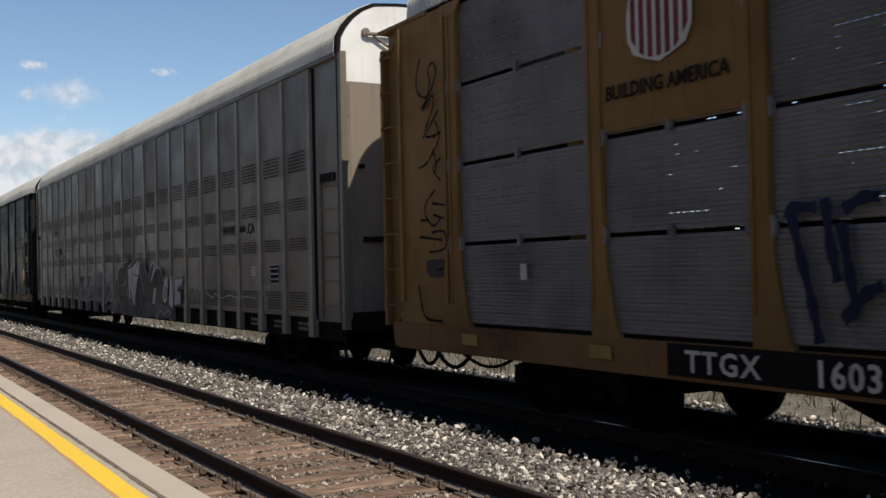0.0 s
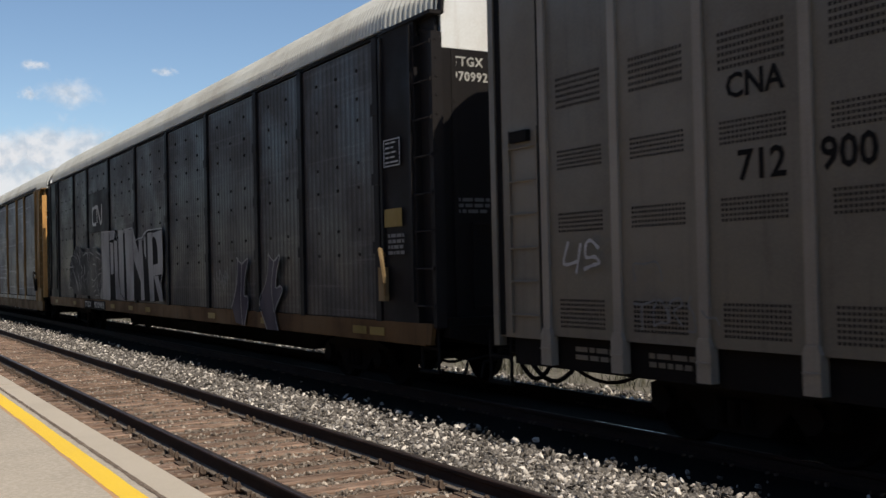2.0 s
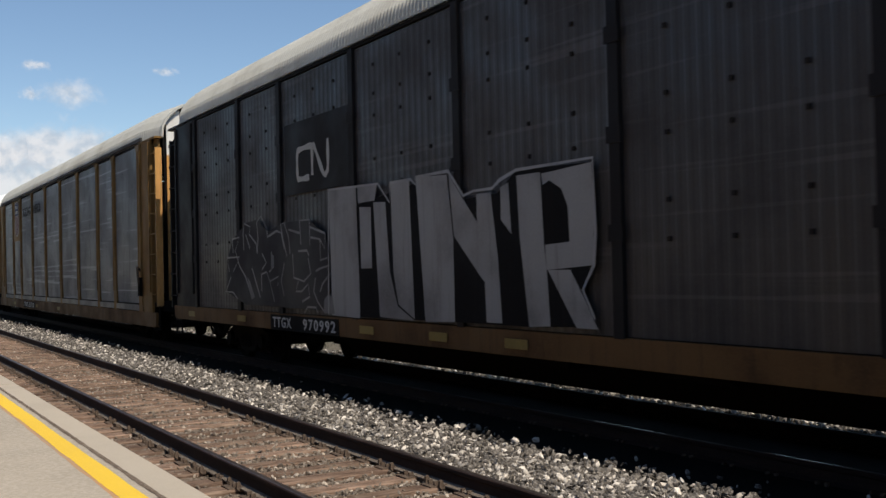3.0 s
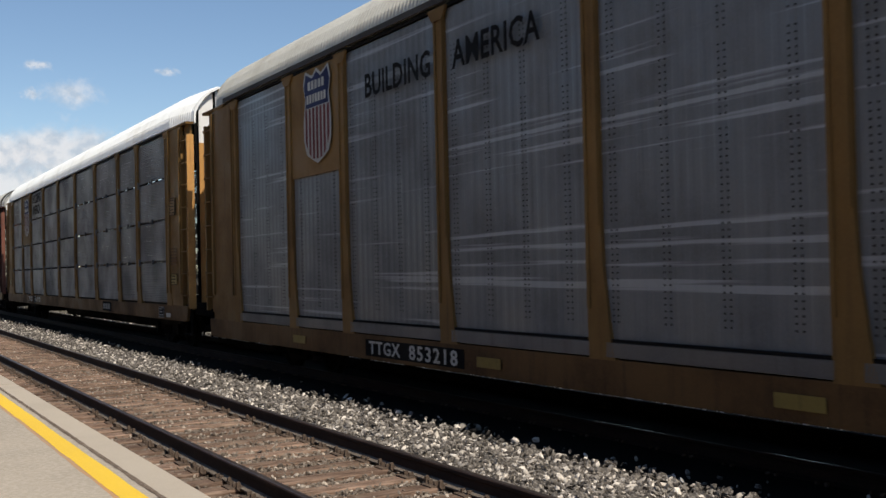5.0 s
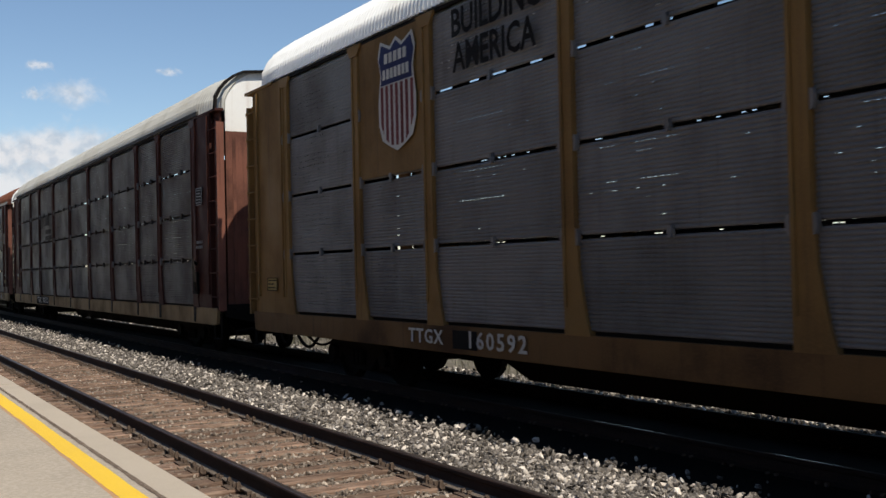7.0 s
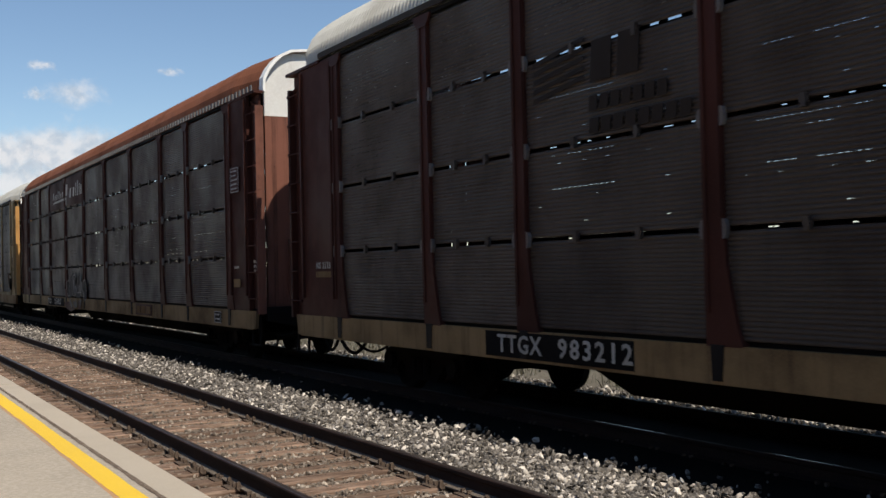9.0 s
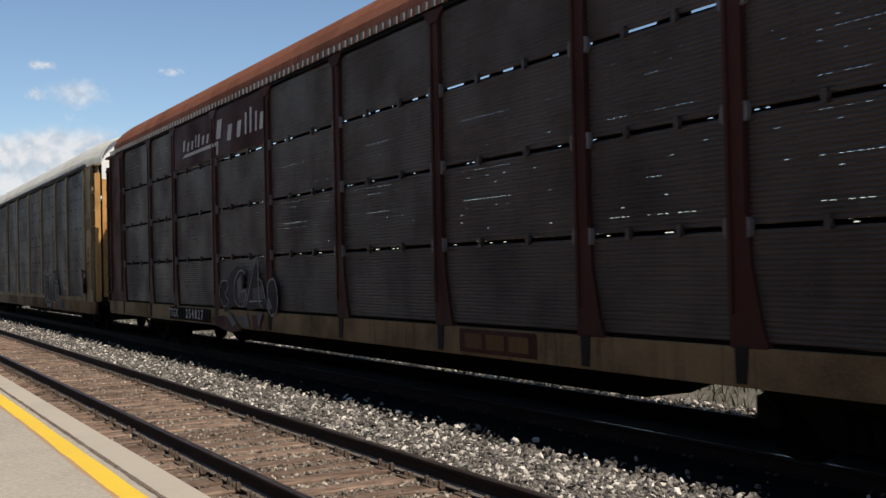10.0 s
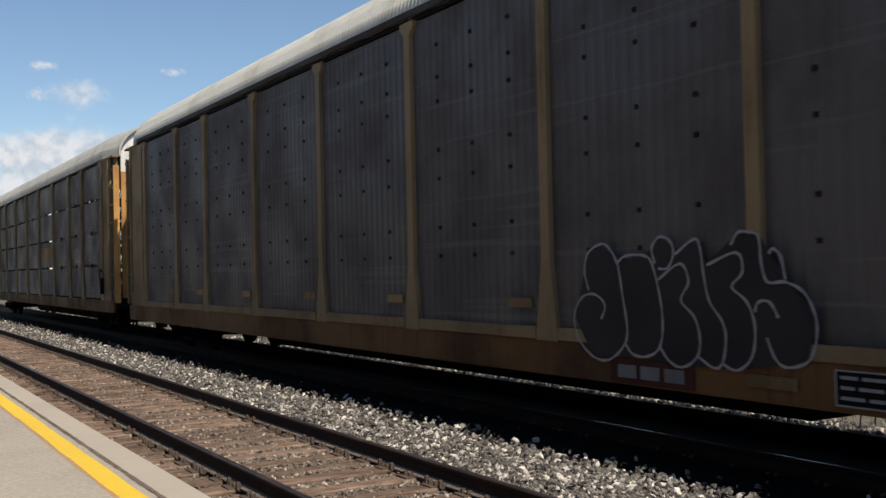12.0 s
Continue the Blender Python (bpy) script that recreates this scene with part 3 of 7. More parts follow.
def row_panel(w, h, pitch=0.042, slot=(0.14, 0.05), wide_open=False):
    """A sheet with fine level corrugations; many of its ridges are pierced by short slots, in patches."""
    bm = bmesh.new()
    k = max(3, round(h / pitch))
    p = h / k
    rng = random.Random(round(w * 100))

    def strip(y0, z0, y1, z1, x0, x1):
        bm.faces.new([bm.verts.new(v) for v in ((x0, y0, z0), (x1, y0, z0), (x1, y1, z1), (x0, y1, z1))])
    a, b = -w / 2, w / 2
    up, length = slot
    for i in range(k):
        z = i * p
        strip(0, z, -0.009, z + 0.3 * p, a, b)
        lo, mid, hi = z + 0.3 * p, z + (0.3 + up) * p, z + 0.65 * p
        if (wide_open or i % 2) and 1 < i < k - 1:
            x, start = a + 0.12, a
            while x < b - 0.15:
                behind = 0.08 < z < 0.28 or 0.46 < z < 0.78    # far rows mostly left unslotted, to dim the light through the seams
                if (wide_open and (not behind or rng.random() < 0.15)) or not wide_open and rng.random() < (0.85 if math.sin(2.9 * x + w) + math.sin(0.62 * i + 3.0 * w) > 0.75 else 0.06):
                    strip(-0.009, lo, -0.009, mid, start, x)
                    start = x + length
                x += 0.085
            strip(-0.009, lo, -0.009, mid, start, b)
            strip(-0.009, mid, -0.009, hi, a, b)
        else:
            strip(-0.009, lo, -0.009, hi, a, b)
        strip(-0.009, hi, 0, z + 0.9 * p, a, b)
        strip(0, z + 0.9 * p, 0, z + p, a, b)
    strip(0.02, 0, 0, 0, a, b)
    strip(0, h, 0.02, h, a, b)
    return bm


def tall_panel(w, h, pitch=0.16):
    """A tall panel with shallow upright ribs."""
    bm = bmesh.new()
    k = max(3, round(w / pitch))
    line = []
    for i in range(k):
        x = -w / 2 + w * i / k
        line += [(x, 0.0), (x + 0.42 * w / k, 0.0), (x + 0.55 * w / k, -0.006), (x + 0.87 * w / k, -0.006)]
    line.append((w / 2, 0.0))
    prism(bm, line + [(w / 2, 0.014), (-w / 2, 0.014)], 0.0, h, "z")
    return bm


def studs(w, rows, columns, size, proud=0.02):
    """Bolt heads on a tall panel, in level rows."""
    bm = bmesh.new()
    for z in rows:
        for c in columns:
            x = c * w
            v = box(bm, x - size, x + size, -proud, 0.0, z - size, z + size)
    return bm


def perforations(w, bands, columns, size, pitch):
    """Small dark slots in upright columns, in bands of height."""
    bm = bmesh.new()
    for z0, z1 in bands:
        for c in columns:
            z = z0
            while z < z1:
                x = c * w
                v = [bm.verts.new(p) for p in ((x - size, -0.015, z), (x + size, -0.015, z), (x + size, -0.015, z + size * 1.5), (x - size, -0.015, z + size * 1.5))]
                bm.faces.new(v)
                z += pitch
    return bm


def post_mesh(style, low=1.02):
    """A side post. 'brace' widens to a gusset on the sill; 'tee' has a head plate and a foot; 'plain' is a straight channel."""
    bm = bmesh.new()
    w = 0.115
    if style == "brace":
        prism(bm, [(-w, EAVE - 0.06), (w, EAVE - 0.06), (w, 2.1), (w * 1.15, 1.7), (w * 2.0, low + 0.2), (w * 2.6, low), (-w, low)], -SIDE - 0.012, -SIDE + 0.06, "y")
        prism(bm, [(-w * 0.9, EAVE - 0.1), (-w * 0.55, EAVE - 0.1), (-w * 0.55, 1.3), (-w * 0.9, 1.3)], -SIDE - 0.028, -SIDE - 0.012, "y")
        prism(bm, [(w * 0.55, EAVE - 0.1), (w * 0.9, EAVE - 0.1), (w * 0.9, 2.1), (w * 0.55, 2.1)], -SIDE - 0.028, -SIDE - 0.012, "y")
        prism(bm, [(-w * 1.9, EAVE - 0.045), (w * 1.9, EAVE - 0.045), (w * 1.7, EAVE - 0.1), (w, EAVE - 0.2), (-w, EAVE - 0.2), (-w * 1.7, EAVE - 0.1)], -SIDE - 0.036, -SIDE - 0.005, "y")
    elif style == "tee":
        w = 0.075
        prism(bm, [(-w * 2.4, EAVE - 0.05), (w * 2.4, EAVE - 0.05), (w * 2.2, EAVE - 0.14), (w, EAVE - 0.22), (w, 1.75), (w * 1.25, 1.65), (w * 2.6, low), (-w * 2.6, low),
                   (-w * 1.25, 1.65), (-w, 1.75), (-w, EAVE - 0.22), (-w * 2.2, EAVE - 0.14)], -SIDE - 0.03, -SIDE + 0.05, "y")
    else:
        w = 0.075
        prism(bm, [(-w, EAVE - 0.05), (w, EAVE - 0.05), (w, low), (-w, low)], -SIDE - 0.02, -SIDE + 0.05, "y")
        for z in (3.9, 2.95, 2.02):
            box(bm, -w * 1.4, w * 1.4, -SIDE - 0.035, -SIDE, z - 0.08, z + 0.08)
    return bm


def lug_mesh(s):
    """A small rounded lug that holds a panel's corner to its post."""
    bm = bmesh.new()
    prism(bm, [(s * 0.112, -0.085), (s * 0.14, -0.075), (s * 0.155, -0.03), (s * 0.155, 0.03), (s * 0.14, 0.075), (s * 0.112, 0.085)], -SIDE - 0.025, -SIDE + 0.02, "y")
    return bm


def clip_mesh():
    bm = bmesh.new()
    box(bm, -0.025, 0.025, -SIDE - 0.02, -SIDE + 0.03, -0.05, 0.06)
    box(bm, -0.04, 0.04, -SIDE - 0.012, -SIDE + 0.01, -0.015, 0.03)
    return bm


def taper(x, front):
    """How far the roof is drawn in towards its ends."""
    return np.interp(x, [-13.68, -13.15, -12.5, 12.3, 13.4], [0.80, 0.97, 1.0, 1.0, front])


def roof_mesh(ribs, front=0.88):
    """A rounded roof of cross-wise corrugated sheet, with thickness."""
    bm = bmesh.new()
    full = [(-y, z) for y, z in ROOFLINE] + [(y, z) for y, z in ROOFLINE[-2:0:-1]] + [(1.592, 5.06)]
    length = FRONT - 0.1 - (TAIL + 0.02)
    pitch = 0.105
    k = int(length / pitch)
    rings = []
    for i in range(k):
        for f, up in ((0.0, 0.0), (0.25, 0.0), (0.5, 1.0), (0.75, 1.0)):
            x, d = TAIL + 0.02 + (i + f) * length / k, (0.03 if ribs else 0.006) * up
            rings.append([bm.verts.new((x, y * taper(x, front) * (1 + d / 1.6), z + d * (0.25 if abs(y) > 1.5 else 1.0))) for y, z in full])
    for a, b in zip(rings, rings[1:]):
        for i in range(len(full) - 1):
            bm.faces.new((a[i], b[i], b[i + 1], a[i + 1]))
    low = [[bm.verts.new((x, y * 0.985 * taper(x, front), z - 0.03)) for y, z in full] for x in (TAIL + 0.02, FRONT - 0.1)]
    for i in range(len(full) - 1):
        bm.faces.new((low[0][i + 1], low[1][i + 1], low[1][i], low[0][i]))
    for a, b in ((rings[0], low[0]), (low[1], rings[-1])):
        for i in range(len(full) - 1):
            bm.faces.new((a[i], a[i + 1], b[i + 1], b[i]))
    return bm


def end_cap_mesh(x0, x1, k=1.0):
    """A bent plate closing the roof's end, standing a little over the sheets."""
    bm = bmesh.new()
    out = [(-y * 1.012 * k, z + 0.012) for y, z in ROOFLINE] + [(y * 1.012 * k, z + 0.012) for y, z in ROOFLINE[-2::-1]]
    inn = [(y * 0.97, z - 0.04) for y, z in out]
    prism(bm, out + inn[::-1], x0, x1, "x")
    return bm


def end_door_mesh(x, face, z0, z1, leaves, k=1.0):
    """The closed end doors, seen from the front: flat or folded leaves under the arched roof."""
    bm = bmesh.new()
    line = [(-y * 0.97 * k, z - 0.03) for y, z in ROOFLINE]
    line = line + [(-y, z) for y, z in line[-2::-1]]
    if z1 > 5:
        top = [(y, z) for y, z in line if z > z0]
        pts = [(line[0][0], z0)] + top + [(line[-1][0], z0)]
        prism(bm, pts, min(x, x - face * 0.06), max(x, x - face * 0.06), "x")
    elif leaves:
        box(bm, min(x - face * 0.1, x - face * 0.13), max(x - face * 0.1, x - face * 0.13), -1.5 * k, 1.5 * k, z0, z1)
    else:
        prism(bm, [(-1.55 * k, z0), (-1.55 * k, z1), (1.55 * k, z1), (1.55 * k, z0)], min(x, x - face * 0.06), max(x, x - face * 0.06), "x")
    return bm


def door_bar_mesh(z0, z1):
    """An upright cover strip of an end door, with its rivets."""
    bm = bmesh.new()
    box(bm, 0, 0.012, -0.035, 0.035, z0, z1)
    z = z0 + 0.1
    while z < z1:
        box(bm, 0.01, 0.02, -0.012, 0.012, z, z + 0.024)
        z += 0.22
    return bm


def door_recess_mesh():
    """A shallow framed recess low on the end door."""
    bm = bmesh.new()
    rings = [[bm.verts.new((x, y, z)) for y, z in ((-a, 0.55 - h), (a, 0.55 - h), (a, 0.55 + h), (-a, 0.55 + h))]
             for x, a, h in ((0, 0.35, 0.55), (0.025, 0.35, 0.55), (0.025, 0.32, 0.52), (0, 0.32, 0.52))]
    for r0, r1 in zip(rings, rings[1:] + rings[:1]):
        for i in range(4):
            bm.faces.new((r0[i], r0[(i + 1) % 4], r1[(i + 1) % 4], r1[i]))
    return bm


LEAVES = 7


def leaf_mesh(i, k, z0, z1):
    """One upright leaf of a folding end door, its head cut to the arch of the roof."""
    bm = bmesh.new()
    w = 3.0 * k / LEAVES
    a, b = -1.5 * k + w * i + 0.032, -1.5 * k + w * (i + 1) - 0.032
    ys, zs = [y * 0.97 * k for y, z in ROOFLINE][::-1], [z - 0.035 for y, z in ROOFLINE][::-1]
    head = [(y, min(z1, float(np.interp(abs(y), ys, zs)))) for y in np.linspace(a, b, 5 if z1 > 5 else 2)]
    fold = 0.012 * (i % 2)
    prism(bm, [(a, z0)] + [(float(y), z) for y, z in head] + [(b, z0)], -0.018 - fold, -fold, "x")
    for y in (a + 0.012, b - 0.012):
        box(bm, -fold, 0.014 - fold, y - 0.012, y + 0.012, z0, min(z for q, z in head))
    return bm


def shelf_mesh(face, s):
    """The flat gutter plate over the ladder, where the roof is drawn in."""
    bm = bmesh.new()
    a, b = (12.1, FRONT + 0.02) if face > 0 else (REAR - 0.02, -12.6)
    far, near = (b, a) if face > 0 else (a, b)
    prism(bm, [(near, s * 1.62), (far, s * 1.62), (far, s * 1.45), (near, s * 1.5)], EAVE - 0.05, EAVE - 0.005, "z")
    return bm


def seam_blocker_mesh():
    """Unseen blocks added under the far roof edge, with uneven gaps, to break up the light through the seams."""
    bm = bmesh.new()
    rng = random.Random(21)
    x = -12.6
    while x < 12.3:
        w = rng.uniform(0.12, 0.75)
        box(bm, x, min(x + w, 12.4), 1.5, 1.56, 4.9, 5.1)
        x += w + rng.uniform(0.08, 0.7)
    return bm


def ladder_mesh(face, s):
    """An end flange with its ladder: an upright channel, rungs and their bolts, on both sides of the car."""
    bm = bmesh.new()
    x1 = FRONT if face > 0 else REAR
    box(bm, min(x1, x1 - face * 0.07), max(x1, x1 - face * 0.07), min(s * 1.6, s * 1.46), max(s * 1.6, s * 1.46), 0.98, 4.66)
    box(bm, min(x1 - face * 0.46, x1 - face * 0.5), max(x1 - face * 0.46, x1 - face * 0.5), min(s * 1.6, s * 1.5), max(s * 1.6, s * 1.5), 0.98, 4.7)
    z = 1.25
    while z < 4.6:
        rod(bm, (x1 - face * 0.03, s * 1.61, z), (x1 - face * 0.48, s * 1.61, z), 0.011)
        for dx in (0.03, 0.47):
            box(bm, x1 - face * dx - 0.02, x1 - face * dx + 0.02, min(s * 1.6, s * 1.62), max(s * 1.6, s * 1.62), z - 0.025, z + 0.025)
        z += 0.47
    rod(bm, (x1 - face * 0.02, s * 1.5, 4.62), (x1 - face * 0.75, s * 1.45, 4.9), 0.045)
    return bm


def end_wall_mesh(face, s, low):
    """The flat end section of the side walls, between the last panel and the ladder."""
    bm = bmesh.new()
    a, b = (12.06, 13.05) if face > 0 else (BACK, -12.1)
    y0, y1 = min(s * 1.6, s * 1.54), max(s * 1.6, s * 1.54)
    prism(bm, [(a, low), (b, low), (b, EAVE - 0.04), (a, EAVE - 0.04)], y0, y1, "y")
    return bm


def rib_mesh():
    bm = bmesh.new()
    box(bm, -0.03, 0.03, -0.02, 0.02, 1.3, EAVE - 0.1)
    return bm


def recess_mesh(face, s):
    """The dark back plate behind the ladder."""
    bm = bmesh.new()
    a, b = (13.0, 13.42) if face > 0 else (-13.84, -13.46)
    box(bm, a, b, min(s * 1.5, s * 1.46), max(s * 1.5, s * 1.46), 0.95, EAVE - 0.02)
    return bm


def sill_mesh(s, top, low):
    """The deep side sill of the flat deck, with its lower flange, and the deck between."""
    bm = bmesh.new()
    a, b = sorted((s * 1.61, s * 1.55))
    prism(bm, [(REAR + 0.25, top - 0.05), (REAR + 0.3, low), (FRONT - 0.15, low), (FRONT - 0.1, top - 0.05), (FRONT - 0.1, top), (REAR + 0.25, top)], a, b, "y")
    a, b = sorted((s * 1.606, s * 1.45))
    box(bm, REAR + 0.4, FRONT - 0.3, a, b, low - 0.02, low + 0.002)
    return bm


def underframe_mesh(depth):
    """Deck, centre sill, cross bearers and brake gear, all grimy steel."""
    bm = bmesh.new()
    box(bm, REAR + 0.3, FRONT - 0.2, -1.54, 1.54, 0.98, 1.06)
    prism(bm, [(REAR + 0.2, 0.98), (REAR + 0.2, 0.66), (-8.0, 0.62), (-7.0, depth), (6.6, depth), (7.6, 0.62), (FRONT - 0.2, 0.66), (FRONT - 0.2, 0.98)], -0.33, 0.33, "y")
    for x in (-6.2, -3.1, 0.0, 3.1, 6.0):
        prism(bm, [(-1.5, 0.98), (-1.5, 0.74), (-0.33, 0.55), (0.33, 0.55), (1.5, 0.74), (1.5, 0.98)], x - 0.06, x + 0.06, "x")
    rod(bm, (-7.8, -0.55, 0.62), (7.6, -0.55, 0.62), 0.025)
    rod(bm, (1.2, -0.75, 0.72), (2.1, -0.75, 0.72), 0.17, 10)
    box(bm, -1.1, -0.4, -0.85, -0.45, 0.55, 0.9)
    return bm


def truck_frame_mesh():
    """A cast side frame with its spring opening and the two axle boxes."""
    bm = bmesh.new()
    prism(bm, [(-1.12, 0.34), (-1.12, 0.56), (-0.55, 0.72), (0.55, 0.72), (1.12, 0.56), (1.12, 0.34), (0.72, 0.34), (0.62, 0.44), (0.36, 0.2), (-0.36, 0.2), (-0.62, 0.44), (-0.72, 0.34)],
          -0.06, 0.06, "y")
    for x in (-0.16, 0.0, 0.16):
        rod(bm, (x, -0.08, 0.28), (x, -0.08, 0.5), 0.06, 8)
    for x in (-0.89, 0.89):
        rod(bm, (x, -0.14, 0.42), (x, 0.1, 0.42), 0.13, 10)
    return bm


def bolster_mesh():
    bm = bmesh.new()
    prism(bm, [(-1.05, 0.4), (-0.9, 0.62), (0.9, 0.62), (1.05, 0.4), (0.5, 0.3), (-0.5, 0.3)], -0.2, 0.2, "x")
    rod(bm, (0, 0, 0.6), (0, 0, 0.74), 0.2, 12)
    for x in (-0.45, 0.45):
        box(bm, x - 0.05, x + 0.05, -0.9, 0.9, 0.3, 0.4)
    return bm


def wheelset_mesh():
    """Two flanged wheels with their dished plates, and the axle; the middle of the axle is the origin."""
    bm = bmesh.new()
    seg = 28
    for s in (-1, 1):
        shape = [(0.68, WHEEL_R + 0.026), (0.71, WHEEL_R + 0.022), (0.722, WHEEL_R), (0.81, WHEEL_R - 0.006), (0.81, WHEEL_R - 0.05), (0.775, WHEEL_R - 0.07), (0.76, 0.16), (0.82, 0.12), (0.82, 0.0)]
        back = [(0.68, WHEEL_R - 0.07), (0.71, 0.16), (0.66, 0.12), (0.66, 0.0)]
        for prof in (shape, [shape[0]] + back):
            rings = [[bm.verts.new((r * math.cos(2 * math.pi * i / seg), s * y, r * math.sin(2 * math.pi * i / seg))) for i in range(seg)] for y, r in prof if r > 0]
            for a, b in zip(rings, rings[1:]):
                for i in range(seg):
                    bm.faces.new((a[i], a[(i + 1) % seg], b[(i + 1) % seg], b[i]))
            bm.faces.new(rings[-1])
    rod(bm, (0, -0.98, 0), (0, 0.98, 0), 0.075, 12)
    for i in range(6):
        a = math.pi * i / 3
        for s in (-1, 1):
            c = (0.05 * math.cos(a), 0.05 * math.sin(a))
            box(bm, c[0] - 0.012, c[0] + 0.012, min(s * 0.98, s * 1.0), max(s * 0.98, s * 1.0), c[1] - 0.012, c[1] + 0.012)
    return bm


def coupler_mesh(face):
    """Draft gear, shank and knuckle, as one bar with a hooked head."""
    bm = bmesh.new()
    x = FRONT - 0.2 if face > 0 else REAR + 0.2
    end = FRONT + 0.62 if face > 0 else REAR - 0.62
    box(bm, min(x, end), max(x, end), -0.08, 0.08, 0.72, 0.9)
    box(bm, min(end, end - face * 0.25), max(end, end - face * 0.25), -0.17, 0.15, 0.66, 0.98)
    prism(bm, [(end - face * 0.05, 0.06), (end + face * 0.14, 0.12), (end + face * 0.1, 0.2), (end - face * 0.2, 0.18)], 0.68, 0.96, "z")
    rod(bm, (end - face * 0.2, -0.16, 0.75), (end - face * 0.3, -1.35, 0.6), 0.018)
    rod(bm, (end - face * 0.3, -1.35, 0.6), (end - face * 0.3, -1.4, 0.42), 0.018)
    return bm


def hose_mesh(face):
    """The sagging air hose beside the coupler, knuckle to knuckle."""
    bm = bmesh.new()
    x = FRONT - 0.25 if face > 0 else REAR + 0.25
    pts = [(x + face * t * 0.95, -0.3 - 0.1 * t, 0.66 - 0.36 * math.sin(math.pi * min(1, t * 0.85))) for t in [i / 8 for i in range(9)]]
    pipe(bm, pts, 0.03)
    return bm


def brake_pipe_mesh(face):
    bm = bmesh.new()
    x = FRONT - 0.25 if face > 0 else REAR + 0.25
    pts = [(x - face * (0.2 + 1.5 * t), -0.75, 0.64 - 0.2 * math.sin(math.pi * t)) for t in [i / 8 for i in range(9)]]
    pipe(bm, pts, 0.022)
    return bm


def end_sill_mesh(face):
    """The grimy end sill below the doors, with its striker casting and a grab bar."""
    bm = bmesh.new()
    x = FRONT - 0.12 if face > 0 else TAIL + 0.1
    prism(bm, [(-1.44, 1.1), (-1.44, 0.86), (-0.5, 0.66), (0.5, 0.66), (1.44, 0.86), (1.44, 1.1)], min(x, x + face * 0.16), max(x, x + face * 0.16), "x")
    box(bm, min(x, x + face * 0.3), max(x, x + face * 0.3), -0.26, 0.26, 0.62, 1.02)
    pipe(bm, [(x + face * 0.15, -1.3, 1.0), (x + face * 0.25, -1.3, 1.0), (x + face * 0.25, -0.6, 1.0), (x + face * 0.15, -0.6, 1.0)], 0.014)
    return bm


def step_mesh(face, s):
    bm = bmesh.new()
    x = FRONT - 0.1 if face > 0 else REAR + 0.1
    for dx in (0.0, 0.42):
        rod(bm, (x - face * dx, s * 1.52, 1.0), (x - face * dx, s * 1.52, 0.42), 0.022)
    box(bm, min(x, x - face * 0.42), max(x, x - face * 0.42), s * 1.52 - 0.04, s * 1.52 + 0.04, 0.41, 0.44)
    box(bm, min(x, x - face * 0.42), max(x, x - face * 0.42), s * 1.52 - 0.02, s * 1.52 + 0.02, 0.7, 0.73)
    return bm


def brake_lever_mesh():
    """A brake lever with its bent guard, standing out from the side near the front end."""
    bm = bmesh.new()
    pipe(bm, [(0, 0, 0.25), (0.07, -0.1, 0.34), (0.16, -0.12, 0.2), (0.2, -0.1, -0.1), (0.12, -0.06, -0.26), (0.0, 0, -0.3)], 0.03)
    box(bm, -0.05, 0.12, -0.07, 0.0, -0.35, 0.1)
    return bm


def pieces(name, me, parent, label=""):
    """Each loose piece of the mesh as a part of its own."""
    bm = bmesh.new()
    bm.from_mesh(me)
    left, made = set(bm.verts), []
    for first in list(bm.verts):
        if first not in left:
            continue
        island, todo = [], [first]
        left.discard(first)
        while todo:
            v = todo.pop()
            island.append(v)
            for e in v.link_edges:
                q = e.other_vert(v)
                if q in left:
                    left.discard(q)
                    todo.append(q)
        number = {v: i for i, v in enumerate(island)}
        faces = {f for v in island for f in v.link_faces}
        sub = bpy.data.meshes.new(name)
        sub.from_pydata([v.co[:] for v in island], [], [[number[v] for v in f.verts] for f in sorted(faces, key=lambda f: f.index)])
        sub.materials.append(me.materials[0])
        made.append(part(name, sub, None, parent, label))
    bm.free()
    return made


def letters(text, size, x, z, parent, material, label="", y=-1.63, spacing=1.0, squeeze=1.0, skew=0.0, name="lettering", face=None, width=None):
    """Painted words, 3 mm thick, with their left foot at x, z on the side wall (or on an end, for face)."""
    c = bpy.data.curves.new(name, "FONT")
    c.body, c.size, c.extrude, c.space_character, c.shear = text, size / 0.7, 0.0015, spacing, skew
    c.resolution_u = 2
    c.offset = size * 0.028
    tmp = bpy.data.objects.new(name, c)
    me = bpy.data.meshes.new_from_object(tmp)
    bpy.data.objects.remove(tmp)
    me.materials.append(material)
    if width:
        squeeze = width / max(v.co.x for v in me.vertices)
    m = pose(x, y, z, 90) @ Matrix.Diagonal((squeeze, 1, 1, 1))
    if face is not None:
        m = pose(face, x, z, 90, 0, 90) @ Matrix.Diagonal((squeeze, 1, 1, 1))
    me.transform(m)
    return pieces("letter", me, parent, label)


